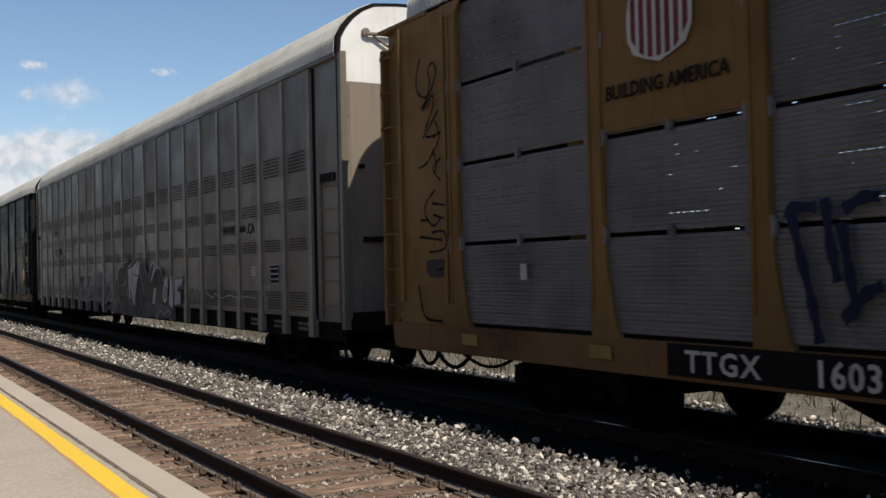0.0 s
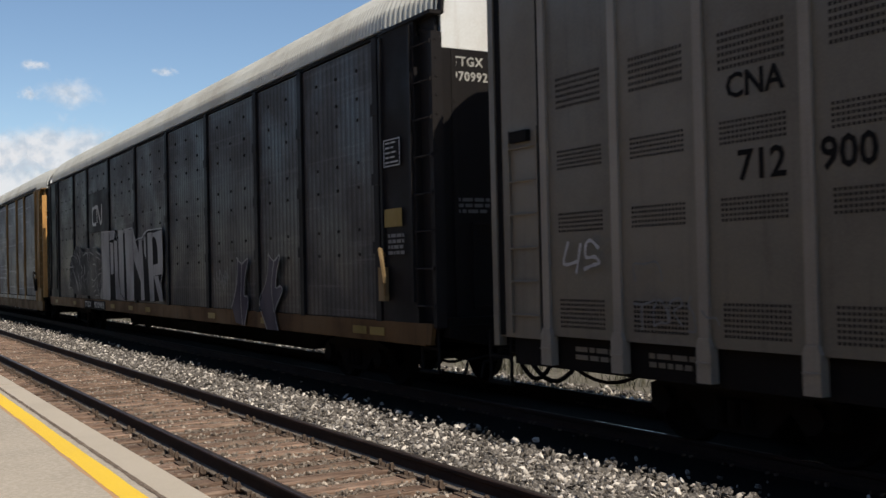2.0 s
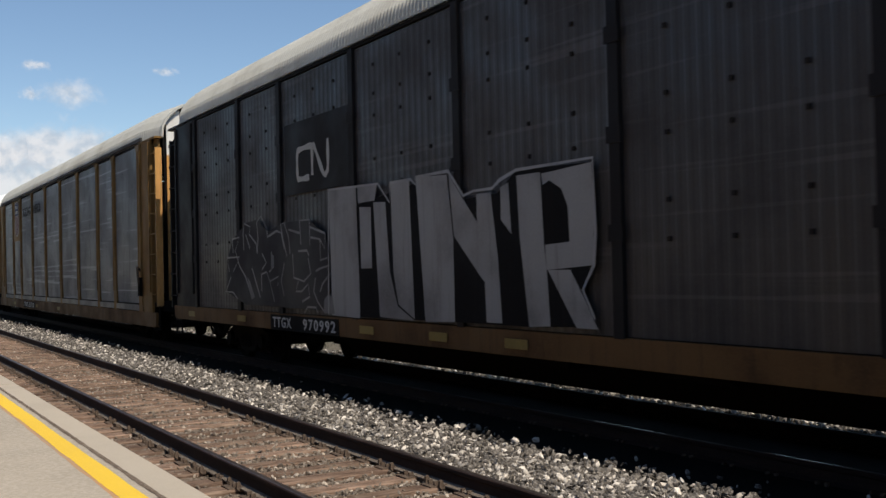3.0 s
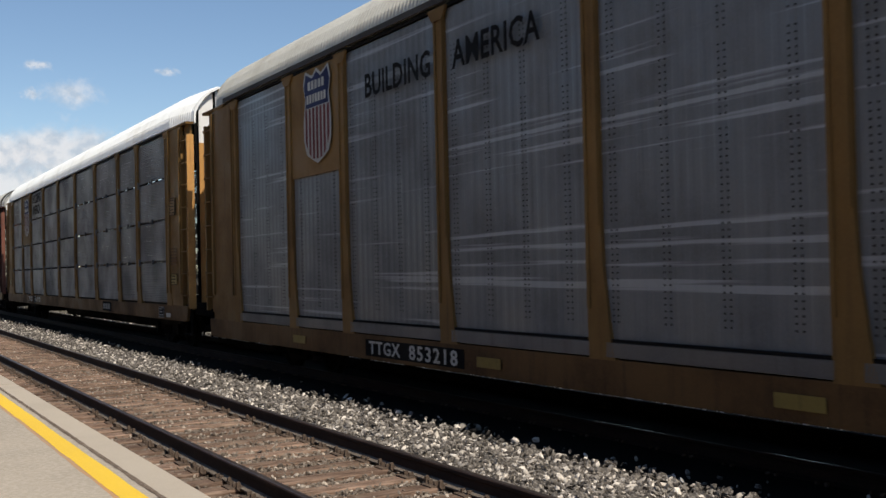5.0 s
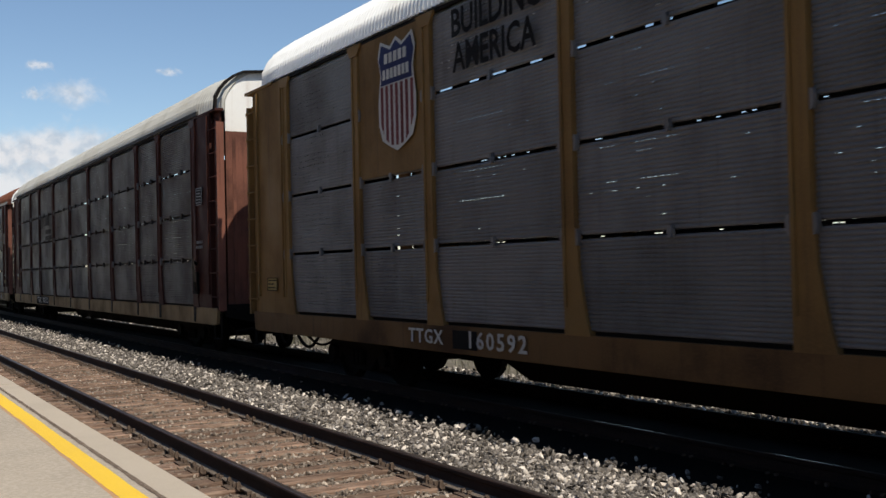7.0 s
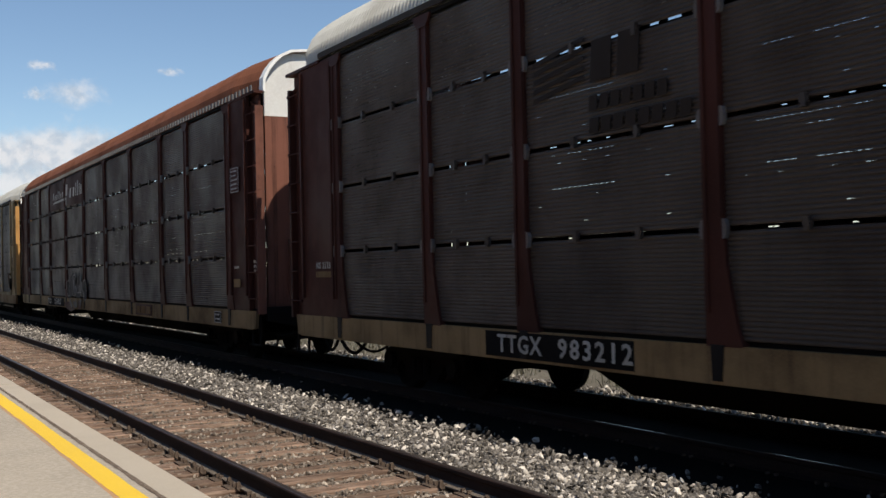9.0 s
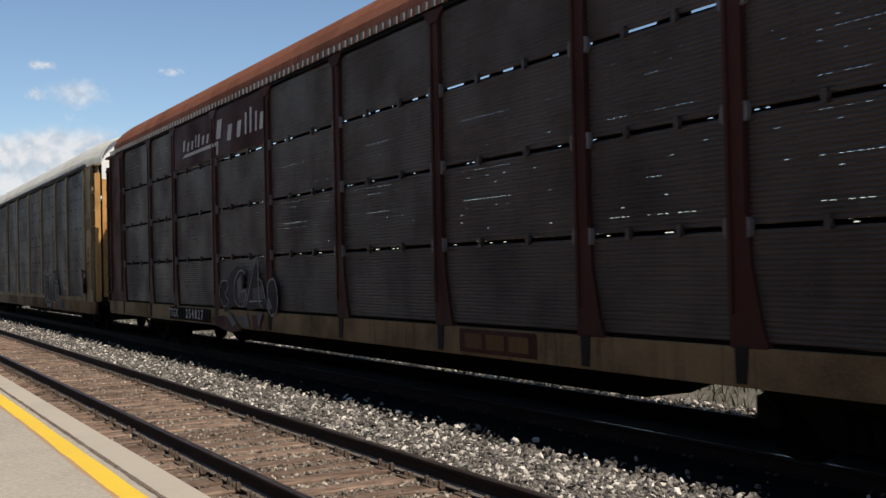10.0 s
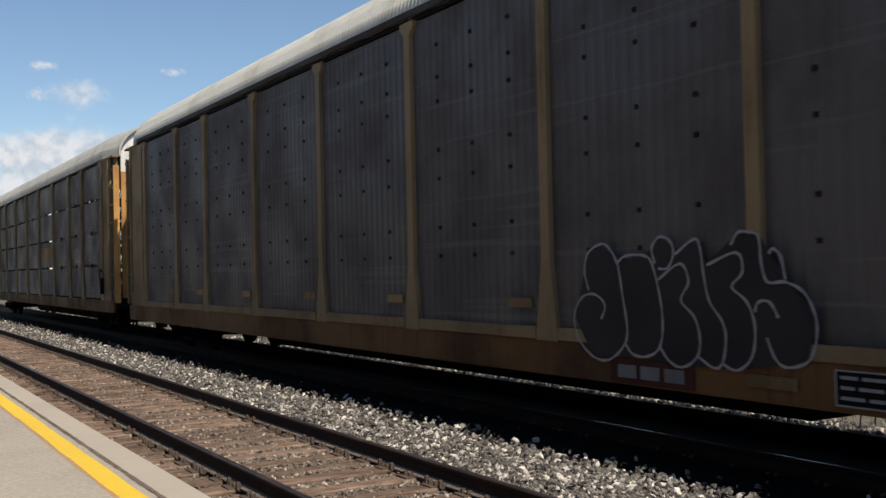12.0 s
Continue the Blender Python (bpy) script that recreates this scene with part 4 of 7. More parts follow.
def plate(parent, x0, x1, z0, z1, material, name="marking_plate", y=-1.628, frame_material=None, bars=0, label="", face=None):
    """A flat painted panel: ground, border, and rows of bars for the small print."""
    bm = bmesh.new()
    def slab(a, b, c, d, lift, slot):
        for v in box(bm, a, b, y - 0.002 - lift, y - lift + 0.002, c, d):
            for f in v.link_faces:
                f.material_index = slot
    slab(x0, x1, z0, z1, 0.0, 0)
    mats = [material]
    if frame_material:
        mats.append(frame_material)
        e = 0.013
        for a, b, c, d in ((x0, x1, z0, z0 + e), (x0, x1, z1 - e, z1), (x0, x0 + e, z0 + e, z1 - e), (x1 - e, x1, z0 + e, z1 - e)):
            slab(a, b, c, d, 0.004, 1)
        rng = random.Random(round(x0 * 100))
        for i in range(bars):
            z = z1 - (z1 - z0) * (i + 0.75) / (bars + 0.6)
            cut = x0 + (x1 - x0) * rng.uniform(0.25, 0.45)
            t = (z1 - z0) / (bars * 7.0)
            slab(x0 + 0.05, cut, z - t, z + t, 0.004, 1)
            slab(cut + 0.04, x0 + (x1 - x0) * rng.uniform(0.6, 0.9), z - t, z + t, 0.004, 1)
    me = mesh_of(bm, name, *mats)
    if face is not None:
        me.transform(pose(face - y * 0 + 0.0, 0, 0, 0, 0, 90) @ Matrix.Translation((0, -y * 1 - 0.004, 0)))
    return part(name, me, None, parent, label)


def bars(parent, x0, x1, z0, z1, material, lines=3, name="small_print", y=-1.63, seed=1, face=None):
    """Rows of short bars in place of small print."""
    bm = bmesh.new()
    rng = random.Random(seed)
    for i in range(lines):
        z = z1 - (z1 - z0) * (i + 0.5) / lines
        t = (z1 - z0) / lines * 0.3
        x = x0
        while x < x1 - 0.03:
            e = min(x1, x + rng.uniform(0.06, 0.2) * (x1 - x0) / 0.6)
            if face is None:
                box(bm, x, e, y - 0.003, y, z - t, z + t)
            else:
                box(bm, face, face + 0.003, x, e, z - t, z + t)
            x = e + 0.03
    return tagged(part(name, bm, material, parent), kind="stuff")


def ribbon(bm, pts, w, y, closed=False, soft=True):
    """A painted stroke of width w along points (x, z), rounded between them, as one strip."""
    pts = [Vector(p) for p in pts]
    line = []
    for i in range(len(pts) - 1):
        p0, p1, p2, p3 = pts[max(0, i - 1)], pts[i], pts[i + 1], pts[min(len(pts) - 1, i + 2)]
        for k in range(4 if soft else 1):
            t = k / 4
            line.append(0.5 * (2 * p1 + (p2 - p0) * t + (2 * p0 - 5 * p1 + 4 * p2 - p3) * t * t + (3 * p1 - p0 - 3 * p2 + p3) * t ** 3))
    line.append(pts[-1])
    prev = None
    for i, q in enumerate(line):
        d = line[min(i + 1, len(line) - 1)] - line[max(i - 1, 0)]
        if d.length < 1e-6:
            continue
        d.normalize()
        u = Vector((-d.y, d.x)) * w / 2 * (1 + 0.25 * math.sin(1.7 * i))
        row = [bm.verts.new((q.x + u.x, y, q.y + u.y)), bm.verts.new((q.x - u.x, y, q.y - u.y))]
        if prev:
            bm.faces.new((prev[0], prev[1], row[1], row[0]))
        prev = row


def fill(bm, pts, y):
    bm.faces.new([bm.verts.new((x, y, z)) for x, z in pts])


def shield(parent, x, z, w, h):
    """A striped shield: pale rim, blue head with two pale bars, red and white upright stripes."""
    def outline(k):
        s = [(-0.42, 1.0), (-0.16, 0.93), (0.0, 1.0), (0.16, 0.93), (0.42, 1.0), (0.5, 0.86), (0.43, 0.70), (0.5, 0.45), (0.49, 0.25), (0.40, 0.11), (0.2, 0.05), (0.0, 0.0)]
        s += [(-a, b) for a, b in s[10:6:-1]] + [(-0.43, 0.70), (-0.5, 0.86)]
        return [(x + a * w * k, z + h / 2 + (b - 0.5) * h * k) for a, b in s]
    bm = bmesh.new()
    fill(bm, outline(1.0), -1.632)
    rim = part("shield", bm, LETTER, parent, "red, white and blue striped shield with a pale rim")
    bm = bmesh.new()
    o = outline(0.93)
    fill(bm, [(a, max(b, z + h * 0.6)) for a, b in o[:7]] + [(x + w * 0.42, z + h * 0.6), (x - w * 0.42, z + h * 0.6)] + o[15:], -1.635)
    part("shield_head", bm, SHIELDBLUE, rim)
    bm = bmesh.new()
    for i in range(7):
        a = x + w * 0.93 * (-0.46 + 0.92 * i / 6.5)
        b = a + w * 0.075
        def foot(q):
            f = abs(q - x) / (w * 0.465)
            return z + h * (0.05 + 0.26 * f ** 3)
        fill(bm, [(a, z + h * 0.59), (b, z + h * 0.59), (b, foot(b)), (a, foot(a))], -1.635)
    pieces("shield_stripe", mesh_of(bm, "shield_stripe", SHIELDRED), rim)
    bm = bmesh.new()
    for zz, k, count in ((0.83, 0.31, 5), (0.69, 0.36, 7)):
        for i in range(count):
            a = x + w * k * (2 * i / count - 1)
            b = a + 2 * w * k / count * 0.72
            fill(bm, [(a, z + h * (zz - 0.045)), (b, z + h * (zz - 0.045)), (b, z + h * (zz + 0.045)), (a, z + h * (zz + 0.045))], -1.638)
    pieces("shield_bar", mesh_of(bm, "shield_bar", LETTER), rim)


def block_mark(parent, x0, x1, z0, z1, material, n=3, name="company_mark", ground=None):
    """A company's mark, kept to plain upright blocks in its colours."""
    if ground:
        bm = bmesh.new()
        box(bm, x0 - 0.08, x1 + 0.08, -1.627, -1.62, z0 - 0.05, z1 + 0.05)
        parent_part = part("mark_ground", bm, ground, parent)
    bm = bmesh.new()
    w = (x1 - x0) / n
    for i in range(n):
        a = x0 + i * w
        box(bm, a + w * 0.1, a + w * 0.9, -1.634, -1.629, z0, z1)
    return pieces(name, mesh_of(bm, name, material), parent)


# ---------------------------------------------------------------- the cars
def running_gear(car, depth):
    part("underframe", shared(("under", depth), lambda: mesh_of(underframe_mesh(depth), "underframe", STEEL)), None, car)
    for x in (10.0, -10.5):
        for s in (-1, 1):
            part("truck_side_frame", shared("frame", lambda: mesh_of(truck_frame_mesh(), "truck_side_frame", STEEL)), None, car, m=pose(x, s * 1.0, 0, 0, 0, 0 if s < 0 else 180))
        part("truck_bolster", shared("bolster", lambda: mesh_of(bolster_mesh(), "truck_bolster", STEEL)), None, car, m=pose(x, 0, 0))
        for dx in (-0.89, 0.89):
            w = part("wheelset", shared("wheels", lambda: mesh_of(wheelset_mesh(), "wheelset", STEEL)), None, car, "dark steel wheels on their axle", pose(x + dx, 0, WHEEL_R))
            WHEELSETS.append((w, (x + dx, 0, WHEEL_R)))
    for face in (1, -1):
        part("coupler", shared(("coupler", face), lambda: mesh_of(coupler_mesh(face), "coupler", STEEL)), None, car)
        part("end_sill", shared(("end_sill", face), lambda: mesh_of(end_sill_mesh(face), "end_sill", STEEL)), None, car)
        part("air_hose", shared(("hose", face), lambda: mesh_of(hose_mesh(face), "air_hose", STEEL)), None, car)
        part("brake_pipe", shared(("pipe", face), lambda: mesh_of(brake_pipe_mesh(face), "brake_pipe", STEEL)), None, car)
        for s in (-1, 1):
            part("end_step", shared(("step", face, s), lambda: mesh_of(step_mesh(face, s), "end_step", STEEL)), None, car)


def shell(car, body, sill, roof, cap, end_low, ladder=None, leaves=False, split=4.5, ribs=True, base=1.03, low=0.72):
    """Roof, end doors, end walls, ladders and side sills."""
    key = (roof.name, ribs)
    part("roof", shared(("roof",) + key, lambda: mesh_of(roof_mesh(ribs), "roof", roof)), None, car)
    part("roof_cap", shared(("cap1", cap.name), lambda: mesh_of(end_cap_mesh(FRONT - 0.22, FRONT - 0.02, 0.885), "roof_cap", cap)), None, car)
    part("roof_cap", shared(("cap2", roof.name), lambda: mesh_of(end_cap_mesh(TAIL - 0.02, TAIL + 0.06, 0.80), "roof_cap", roof)), None, car)
    tagged(part("eave_filler", shared("filler", lambda: mesh_of(seam_blocker_mesh(), "eave_filler", STEEL)), None, car), kind="stuff")
    for face, x in ((1, FRONT - 0.14), (-1, TAIL + 0.12)):
        k = 0.88 if face > 0 else 0.78
        # flat rear doors, never in view, are dark to cut bounced light
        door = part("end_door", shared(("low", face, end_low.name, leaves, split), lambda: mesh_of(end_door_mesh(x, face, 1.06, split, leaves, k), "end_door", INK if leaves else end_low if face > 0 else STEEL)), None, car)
        if leaves:
            bm = end_door_mesh(x - face * 0.14, face, split + 0.004, 5.8, False, k * 0.98)
            upper = part("upper_end_panel", bm, INK, car)
            turn = pose(x, 0, 0, 0, 0, 0 if face > 0 else 180)
            for i in range(LEAVES):
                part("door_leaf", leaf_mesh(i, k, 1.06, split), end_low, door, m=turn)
                part("door_leaf", leaf_mesh(i, k, split + 0.002, 5.8), WHITE, upper, "white head of a folding leaf", m=turn)
        else:
            part("upper_end_panel", shared(("up", face, split), lambda: mesh_of(end_door_mesh(x, face, split + 0.004, 5.8, False, k), "upper_end_panel", WHITE)), None, car, "white upper end panel")
            for y in (-1.2, -0.02, 1.2):
                part("door_strip", shared(("strip", end_low.name, split), lambda: mesh_of(door_bar_mesh(1.08, split - 0.02), "door_strip", end_low)), None, door, m=pose(x, y, 0, 0, 0, 0 if face > 0 else 180))
            for y in (-0.62, 0.6):
                part("door_recess", shared(("door_recess", end_low.name), lambda: mesh_of(door_recess_mesh(), "door_recess", end_low)), None, door, m=pose(x, y, 1.2, 0, 0, 0 if face > 0 else 180))
        for s in (-1, 1):
            if face > 0:
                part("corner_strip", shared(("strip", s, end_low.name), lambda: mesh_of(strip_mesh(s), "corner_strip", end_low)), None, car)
            part("end_wall", shared(("wall", face, s, body.name, base), lambda: mesh_of(end_wall_mesh(face, s, base - 0.03), "end_wall", body)), None, car)
            for x in ((12.14, 12.97) if face > 0 else (-13.32, -12.18)):
                part("end_rib", shared(("rib", body.name), lambda: mesh_of(rib_mesh(), "end_rib", body)), None, car, m=pose(x, s * 1.62, 0))
            part("gutter_plate", shared(("shelf", face, s, body.name), lambda: mesh_of(shelf_mesh(face, s), "gutter_plate", body)), None, car)
            part("ladder_back", shared(("recess", face, s, body.name), lambda: mesh_of(recess_mesh(face, s), "ladder_back", body)), None, car)
            part("ladder", shared(("ladder", face, s, (ladder or body).name), lambda: mesh_of(ladder_mesh(face, s), "ladder", ladder or body)), None, car)
    for s in (-1, 1):
        part("side_sill", shared(("sill", s, sill.name, base, low), lambda: mesh_of(sill_mesh(s, base, low), "side_sill", sill)), None, car)
        # eave rail painted black to stand for the shadow under the roof edge
        bm = bmesh.new()
        a, b = sorted((s * 1.585, s * 1.54))
        box(bm, BACK, FRONT - 0.2, a, b, EAVE - 0.055, EAVE - 0.012)
        part("eave_rail", bm, INK, car)


def bays():
    return [((a + b) / 2, b - a) for a, b in zip(POSTS, POSTS[1:])]


def row_car(label, middle, body, panel, sill, roof, cap, end_low, leaves=False, lugs=None, depth=0.26, skip=(), clips=True, split=4.5, ribs=True, feet=False):
    """An autorack with four rows of level-corrugated panels between braced posts."""
    car = tagged(new("autorack_car"), label, "freight car", "cars of the train")
    TRAIN.append((car, middle))
    shell(car, body, sill, roof, cap, end_low, leaves=leaves, split=split, ribs=ribs)
    for i, (x, w) in enumerate(bays()):
        for j, (z0, z1) in enumerate(zip(SEAMS, SEAMS[1:])):
            h, wide = z1 - z0 - 0.044, round(w - 0.2, 2)
            me = shared(("row", wide, round(h, 3), panel.name), lambda: mesh_of(row_panel(wide, h), "panel", panel))
            if (i, j) not in skip:
                part("panel", me, None, car, m=pose(x, -SIDE + 0.03, z0 + 0.022))
            tall = h + 0.044 if j < 3 else h
            part("panel", shared(("far_row", wide, round(tall, 3), panel.name), lambda: mesh_of(row_panel(wide, tall, slot=(0.35, 0.07), wide_open=True), "panel", panel)), None, car, m=pose(x, SIDE - 0.03, z0 + 0.022, 0, 0, 180))
        if clips:
            for z in SEAMS[1:4]:
                for dx in (-w / 6, w / 6) if feet else (0.0,):
                    part("panel_clip", shared(("clip", panel.name), lambda: mesh_of(clip_mesh(), "panel_clip", panel)), None, car, m=pose(x + dx, 0, z))
    for x in POSTS:
        me = shared(("post", "brace", body.name), lambda: mesh_of(post_mesh("brace"), "post", body))
        part("post", me, None, car, m=pose(x, 0, 0))
        part("post", me, None, car, m=pose(x, 0, 0, 0, 0, 180))
        if feet:
            part("post_foot", shared("foot", lambda: mesh_of(foot_mesh(), "post_foot", BLACK)), None, car, m=pose(x, 0, 0))
        if lugs:
            for z in SEAMS[1:4]:
                for k in (-1, 1):
                    part("panel_lug", shared(("lug", k, lugs.name), lambda: mesh_of(lug_mesh(k), "panel_lug", lugs)), None, car, m=pose(x, 0, z))
    running_gear(car, depth)
    return car


def strip_mesh(s):
    """The front face of the ladder's upright, with bolt heads, in the brighter sunlit end paint."""
    bm = bmesh.new()
    y0, y1 = sorted((s * 1.6, s * 1.45))
    box(bm, FRONT, FRONT + 0.012, y0, y1, 0.98, 4.66)
    for k in range(16):
        box(bm, FRONT + 0.01, FRONT + 0.022, s * 1.54 - 0.012, s * 1.54 + 0.012, 1.1 + 0.23 * k, 1.125 + 0.23 * k)
    return bm


def foot_mesh():
    """The gusset under a post, over the sill."""
    bm = bmesh.new()
    prism(bm, [(-0.06, 1.035), (0.09, 1.035), (0.06, 0.73), (-0.05, 0.73)], -1.622, -1.6, "y")
    return bm


STUD_ROWS = [0.9, 1.25, 1.85, 2.2, 2.8, 3.1, 3.5]


def tall_car(label, middle, body, panel, sill, roof, cap, end_low, style, depth=0.26, dots="studs", base=1.03, low=0.72, leaves=False):
    """An autorack with one tall ribbed panel to each bay."""
    car = tagged(new("autorack_car"), label, "freight car", "cars of the train")
    TRAIN.append((car, middle))
    shell(car, body, sill, roof, cap, end_low, leaves=leaves, base=base, low=low)
    foot = base + 0.01
    for i, (x, w) in enumerate(bays()):
        wide, h = round(w - 0.13, 2), EAVE - 0.08 - foot
        me = shared(("tall", wide, panel.name, foot), lambda: mesh_of(tall_panel(wide, h), "panel", panel))
        part("panel", me, None, car, m=pose(x, -SIDE + 0.03, foot))
        part("panel", me, None, car, m=pose(x, SIDE - 0.03, foot, 0, 0, 180))
        cols = [-0.28, 0.0, 0.28] if w > 2.3 else [-0.22, 0.2]
        if dots == "studs":
            tagged(part("bolt_pattern", shared(("studs", wide), lambda: mesh_of(studs(wide, STUD_ROWS, cols, 0.022), "bolt_pattern", HOLE)), None, car, m=pose(x, -SIDE + 0.03, foot)), kind="stuff")
        else:
            pairs = [c + e for c in ([-0.42, -0.16, 0.1, 0.37] if w > 2.3 else [-0.32, 0.02, 0.34]) for e in (-0.013, 0.013)]
            me = shared(("perf", wide), lambda: mesh_of(perforations(wide, [(0.34, 1.22), (1.3, 2.0), (2.12, 2.75), (2.85, 3.6)], pairs, 0.0115, 0.058), "perforated_strip", HOLE))
            tagged(part("perforated_strip", me, None, car, m=pose(x, -SIDE + 0.03, foot)), kind="stuff")
    for x in POSTS:
        me = shared(("post", style, body.name, base), lambda: mesh_of(post_mesh(style, base - 0.01), "post", body))
        part("post", me, None, car, m=pose(x, 0, 0))
        part("post", me, None, car, m=pose(x, 0, 0, 0, 0, 180))
    running_gear(car, depth)
    return car


def vent_mesh(cols, rows, px, pz):
    """A block of square vent holes."""
    bm = bmesh.new()
    for i in range(cols):
        for j in range(rows):
            x, z = (i - (cols - 1) / 2) * px, (j - (rows - 1) / 2) * pz
            fill(bm, [(x - px * 0.3, z - pz * 0.28), (x + px * 0.3, z - pz * 0.28), (x + px * 0.3, z + pz * 0.28), (x - px * 0.3, z + pz * 0.28)], 0.0)
    return bm


def smooth_car(label, middle):
    """A steel-sheathed autorack: narrow channel posts, sheets with four blocks of vent holes, an open-bottomed sill."""
    car = tagged(new("autorack_car"), label, "freight car", "cars of the train")
    TRAIN.append((car, middle))
    part("roof", mesh_of(roof_mesh(True, 1.0), "roof", ROOF), None, car)
    part("roof_cap", shared(("cap1", STEEL.name), lambda: mesh_of(end_cap_mesh(FRONT - 0.12, FRONT - 0.02), "roof_cap", STEEL)), None, car)
    for face, x in ((1, FRONT - 0.03), (-1, -13.5)):
        door = part("end_door", mesh_of(end_door_mesh(x, face, 1.0, 4.5, False), "end_door", ENDGREY), None, car)
        for y in (-1.45, -0.02, 1.45):
            part("door_strip", shared(("strip", "smooth"), lambda: mesh_of(door_bar_mesh(1.02, 4.48), "door_strip", ENDGREY)), None, door, m=pose(x, y, 0, 0, 0, 0 if face > 0 else 180))
        if face > 0:
            for k, z in enumerate((1.5, 1.93, 2.35, 2.77, 3.18, 3.6)):
                bm = bmesh.new()
                pipe(bm, [(x, -0.8, z), (x + 0.07, -0.8, z), (x + 0.07, -0.14, z), (x, -0.14, z)], 0.012)
                part("grab_rung", bm, ENDGREY, door)
            bm = bmesh.new()
            pipe(bm, [(x, -0.88, 4.3), (x + 0.08, -0.88, 4.3), (x + 0.08, -0.88, 3.9), (x + 0.08, -0.26, 3.85), (x + 0.08, -0.26, 4.3), (x, -0.26, 4.3)], 0.016)
            part("grab_frame", bm, STEEL, door)
            bm = bmesh.new()
            box(bm, x, x + 0.014, -0.915, -0.885, 1.02, 4.48)
            part("door_seam", bm, ENDGREY, door)
            bm = bmesh.new()
            box(bm, x, x + 0.07, -1.3, -1.22, 3.22, 3.28)
            part("door_catch", bm, INK, door)
            bm = bmesh.new()
            box(bm, x, x + 0.05, -1.24, -0.53, 2.13, 2.21)
            part("lock_bar", bm, STEEL, door)
        for y in (-1.15, 1.15):
            bm = bmesh.new()
            k = 1 if y < 0 else -1
            pipe(bm, [(x, y, 5.22), (x + face * 0.06, y, 5.22), (x + face * 0.06, y + k * 0.55, 5.25), (x + face * 0.06, y + k * 0.8, 5.3)], 0.028, 8)
            rod(bm, (x + face * 0.05, y + k * 0.12, 5.2), (x + face * 0.05, y + k * 0.5, 4.98), 0.022)
            rod(bm, (x, y, 5.25), (x + face * 0.06, y, 5.25), 0.06, 10)
            part("hinge_arm", bm, ENDGREY, car)
        part("upper_end_panel", mesh_of(end_door_mesh(x, face, 4.504, 5.8, False), "upper_end_panel", WHITE), None, car, "white upper end panel")
    n, a, b = 23, 12.38, -12.55
    step = (a - b) / (n - 1)
    bm = bmesh.new()
    prism(bm, [(-0.06, 0.74), (0.06, 0.74), (0.05, EAVE - 0.08), (-0.05, EAVE - 0.08)], -SIDE - 0.03, -SIDE + 0.06, "y")
    prism(bm, [(-0.085, 0.70), (0.085, 0.70), (0.085, 1.02), (0.06, 1.08), (-0.06, 1.08), (-0.085, 1.02)], -SIDE - 0.045, -SIDE + 0.05, "y")
    box(bm, -0.085, 0.085, -SIDE - 0.055, -SIDE - 0.04, 0.86, 0.88)
    post = mesh_of(bm, "post", CNPOST)
    bm = bmesh.new()
    box(bm, -step / 2, step / 2, 0.0, 0.03, 1.0, EAVE - 0.03)
    sheet_mesh = mesh_of(bm, "side_sheet", CNGREY)
    hi = mesh_of(vent_mesh(16, 6, 0.045, 0.057), "vent_grille", HOLE)
    mid = mesh_of(vent_mesh(16, 5, 0.045, 0.043), "vent_grille", HOLE)
    low = mesh_of(vent_mesh(16, 7, 0.045, 0.044), "vent_grille", HOLE)
    for i in range(n):
        x = a - step * i
        part("post", post, None, car, m=pose(x, 0, 0))
        part("post", post, None, car, m=pose(x, 0, 0, 0, 0, 180))
        if i < n - 1:
            c = x - step / 2
            part("side_sheet", sheet_mesh, None, car, m=pose(c, -SIDE, 0))
            part("side_sheet", sheet_mesh, None, car, m=pose(c, SIDE, 0, 0, 0, 180))
            for me, z in ((hi, 3.47), (mid, 2.79), (mid, 2.155), (low, 1.24)):
                tagged(part("vent_grille", me, None, car, m=pose(c, -SIDE - 0.004, z)), kind="stuff")
    for x0, x1 in ((12.42, FRONT), (-13.55, -12.6)):
        for s in (-1, 1):
            bm = bmesh.new()
            y0, y1 = sorted((s * 1.57, s * 1.5))
            box(bm, x0, x1, y0, y1, 0.95, EAVE - 0.02)
            y0, y1 = sorted((s * 1.6, s * 1.5))
            edge = x1 if x1 > 0 else x0
            box(bm, edge - 0.05, edge + 0.05, y0, y1, 0.85, EAVE)
            corner = part("corner_wall", bm, CNGREY, car)
            for c in (x0 + 0.06, x1 - 0.1) if x1 > 0 else (x0 + 0.1, x1 - 0.06):
                bm = bmesh.new()
                y0, y1 = sorted((s * 1.582, s * 1.57))
                box(bm, c - 0.045, c + 0.045, y0, y1, 0.97, EAVE - 0.08)
                part("corner_gap", bm, INK, corner)
            bm = bmesh.new()
            q0, q1 = x0 + 0.3, x1 - 0.12
            y = s * 1.6
            for zz in [1.2 + 0.36 * k for k in range(6)]:
                rod(bm, (q0, y, zz), (q1, y, zz), 0.012)
            for xx in (q0, q1):
                box(bm, xx - 0.02, xx + 0.02, min(y, s * 1.56), max(y, s * 1.56), 1.0, 3.2)
            part("ladder", bm, CNGREY, corner)
            bm = bmesh.new()
            y0, y1 = sorted((s * 1.63, s * 1.56))
            box(bm, x0 + 0.38, x1 - 0.25, y0, y1, 3.06, 3.18)
            part("latch_box", bm, INK, corner)
    for s in (-1, 1):
        bm = bmesh.new()
        y0, y1 = sorted((s * 1.52, s * 1.46))
        box(bm, -13.3, 13.3, y0, y1, 0.66, 1.04)
        part("side_sill", bm, STEEL, car)
        bm = bmesh.new()
        y0, y1 = sorted((s * 1.63, s * 1.5))
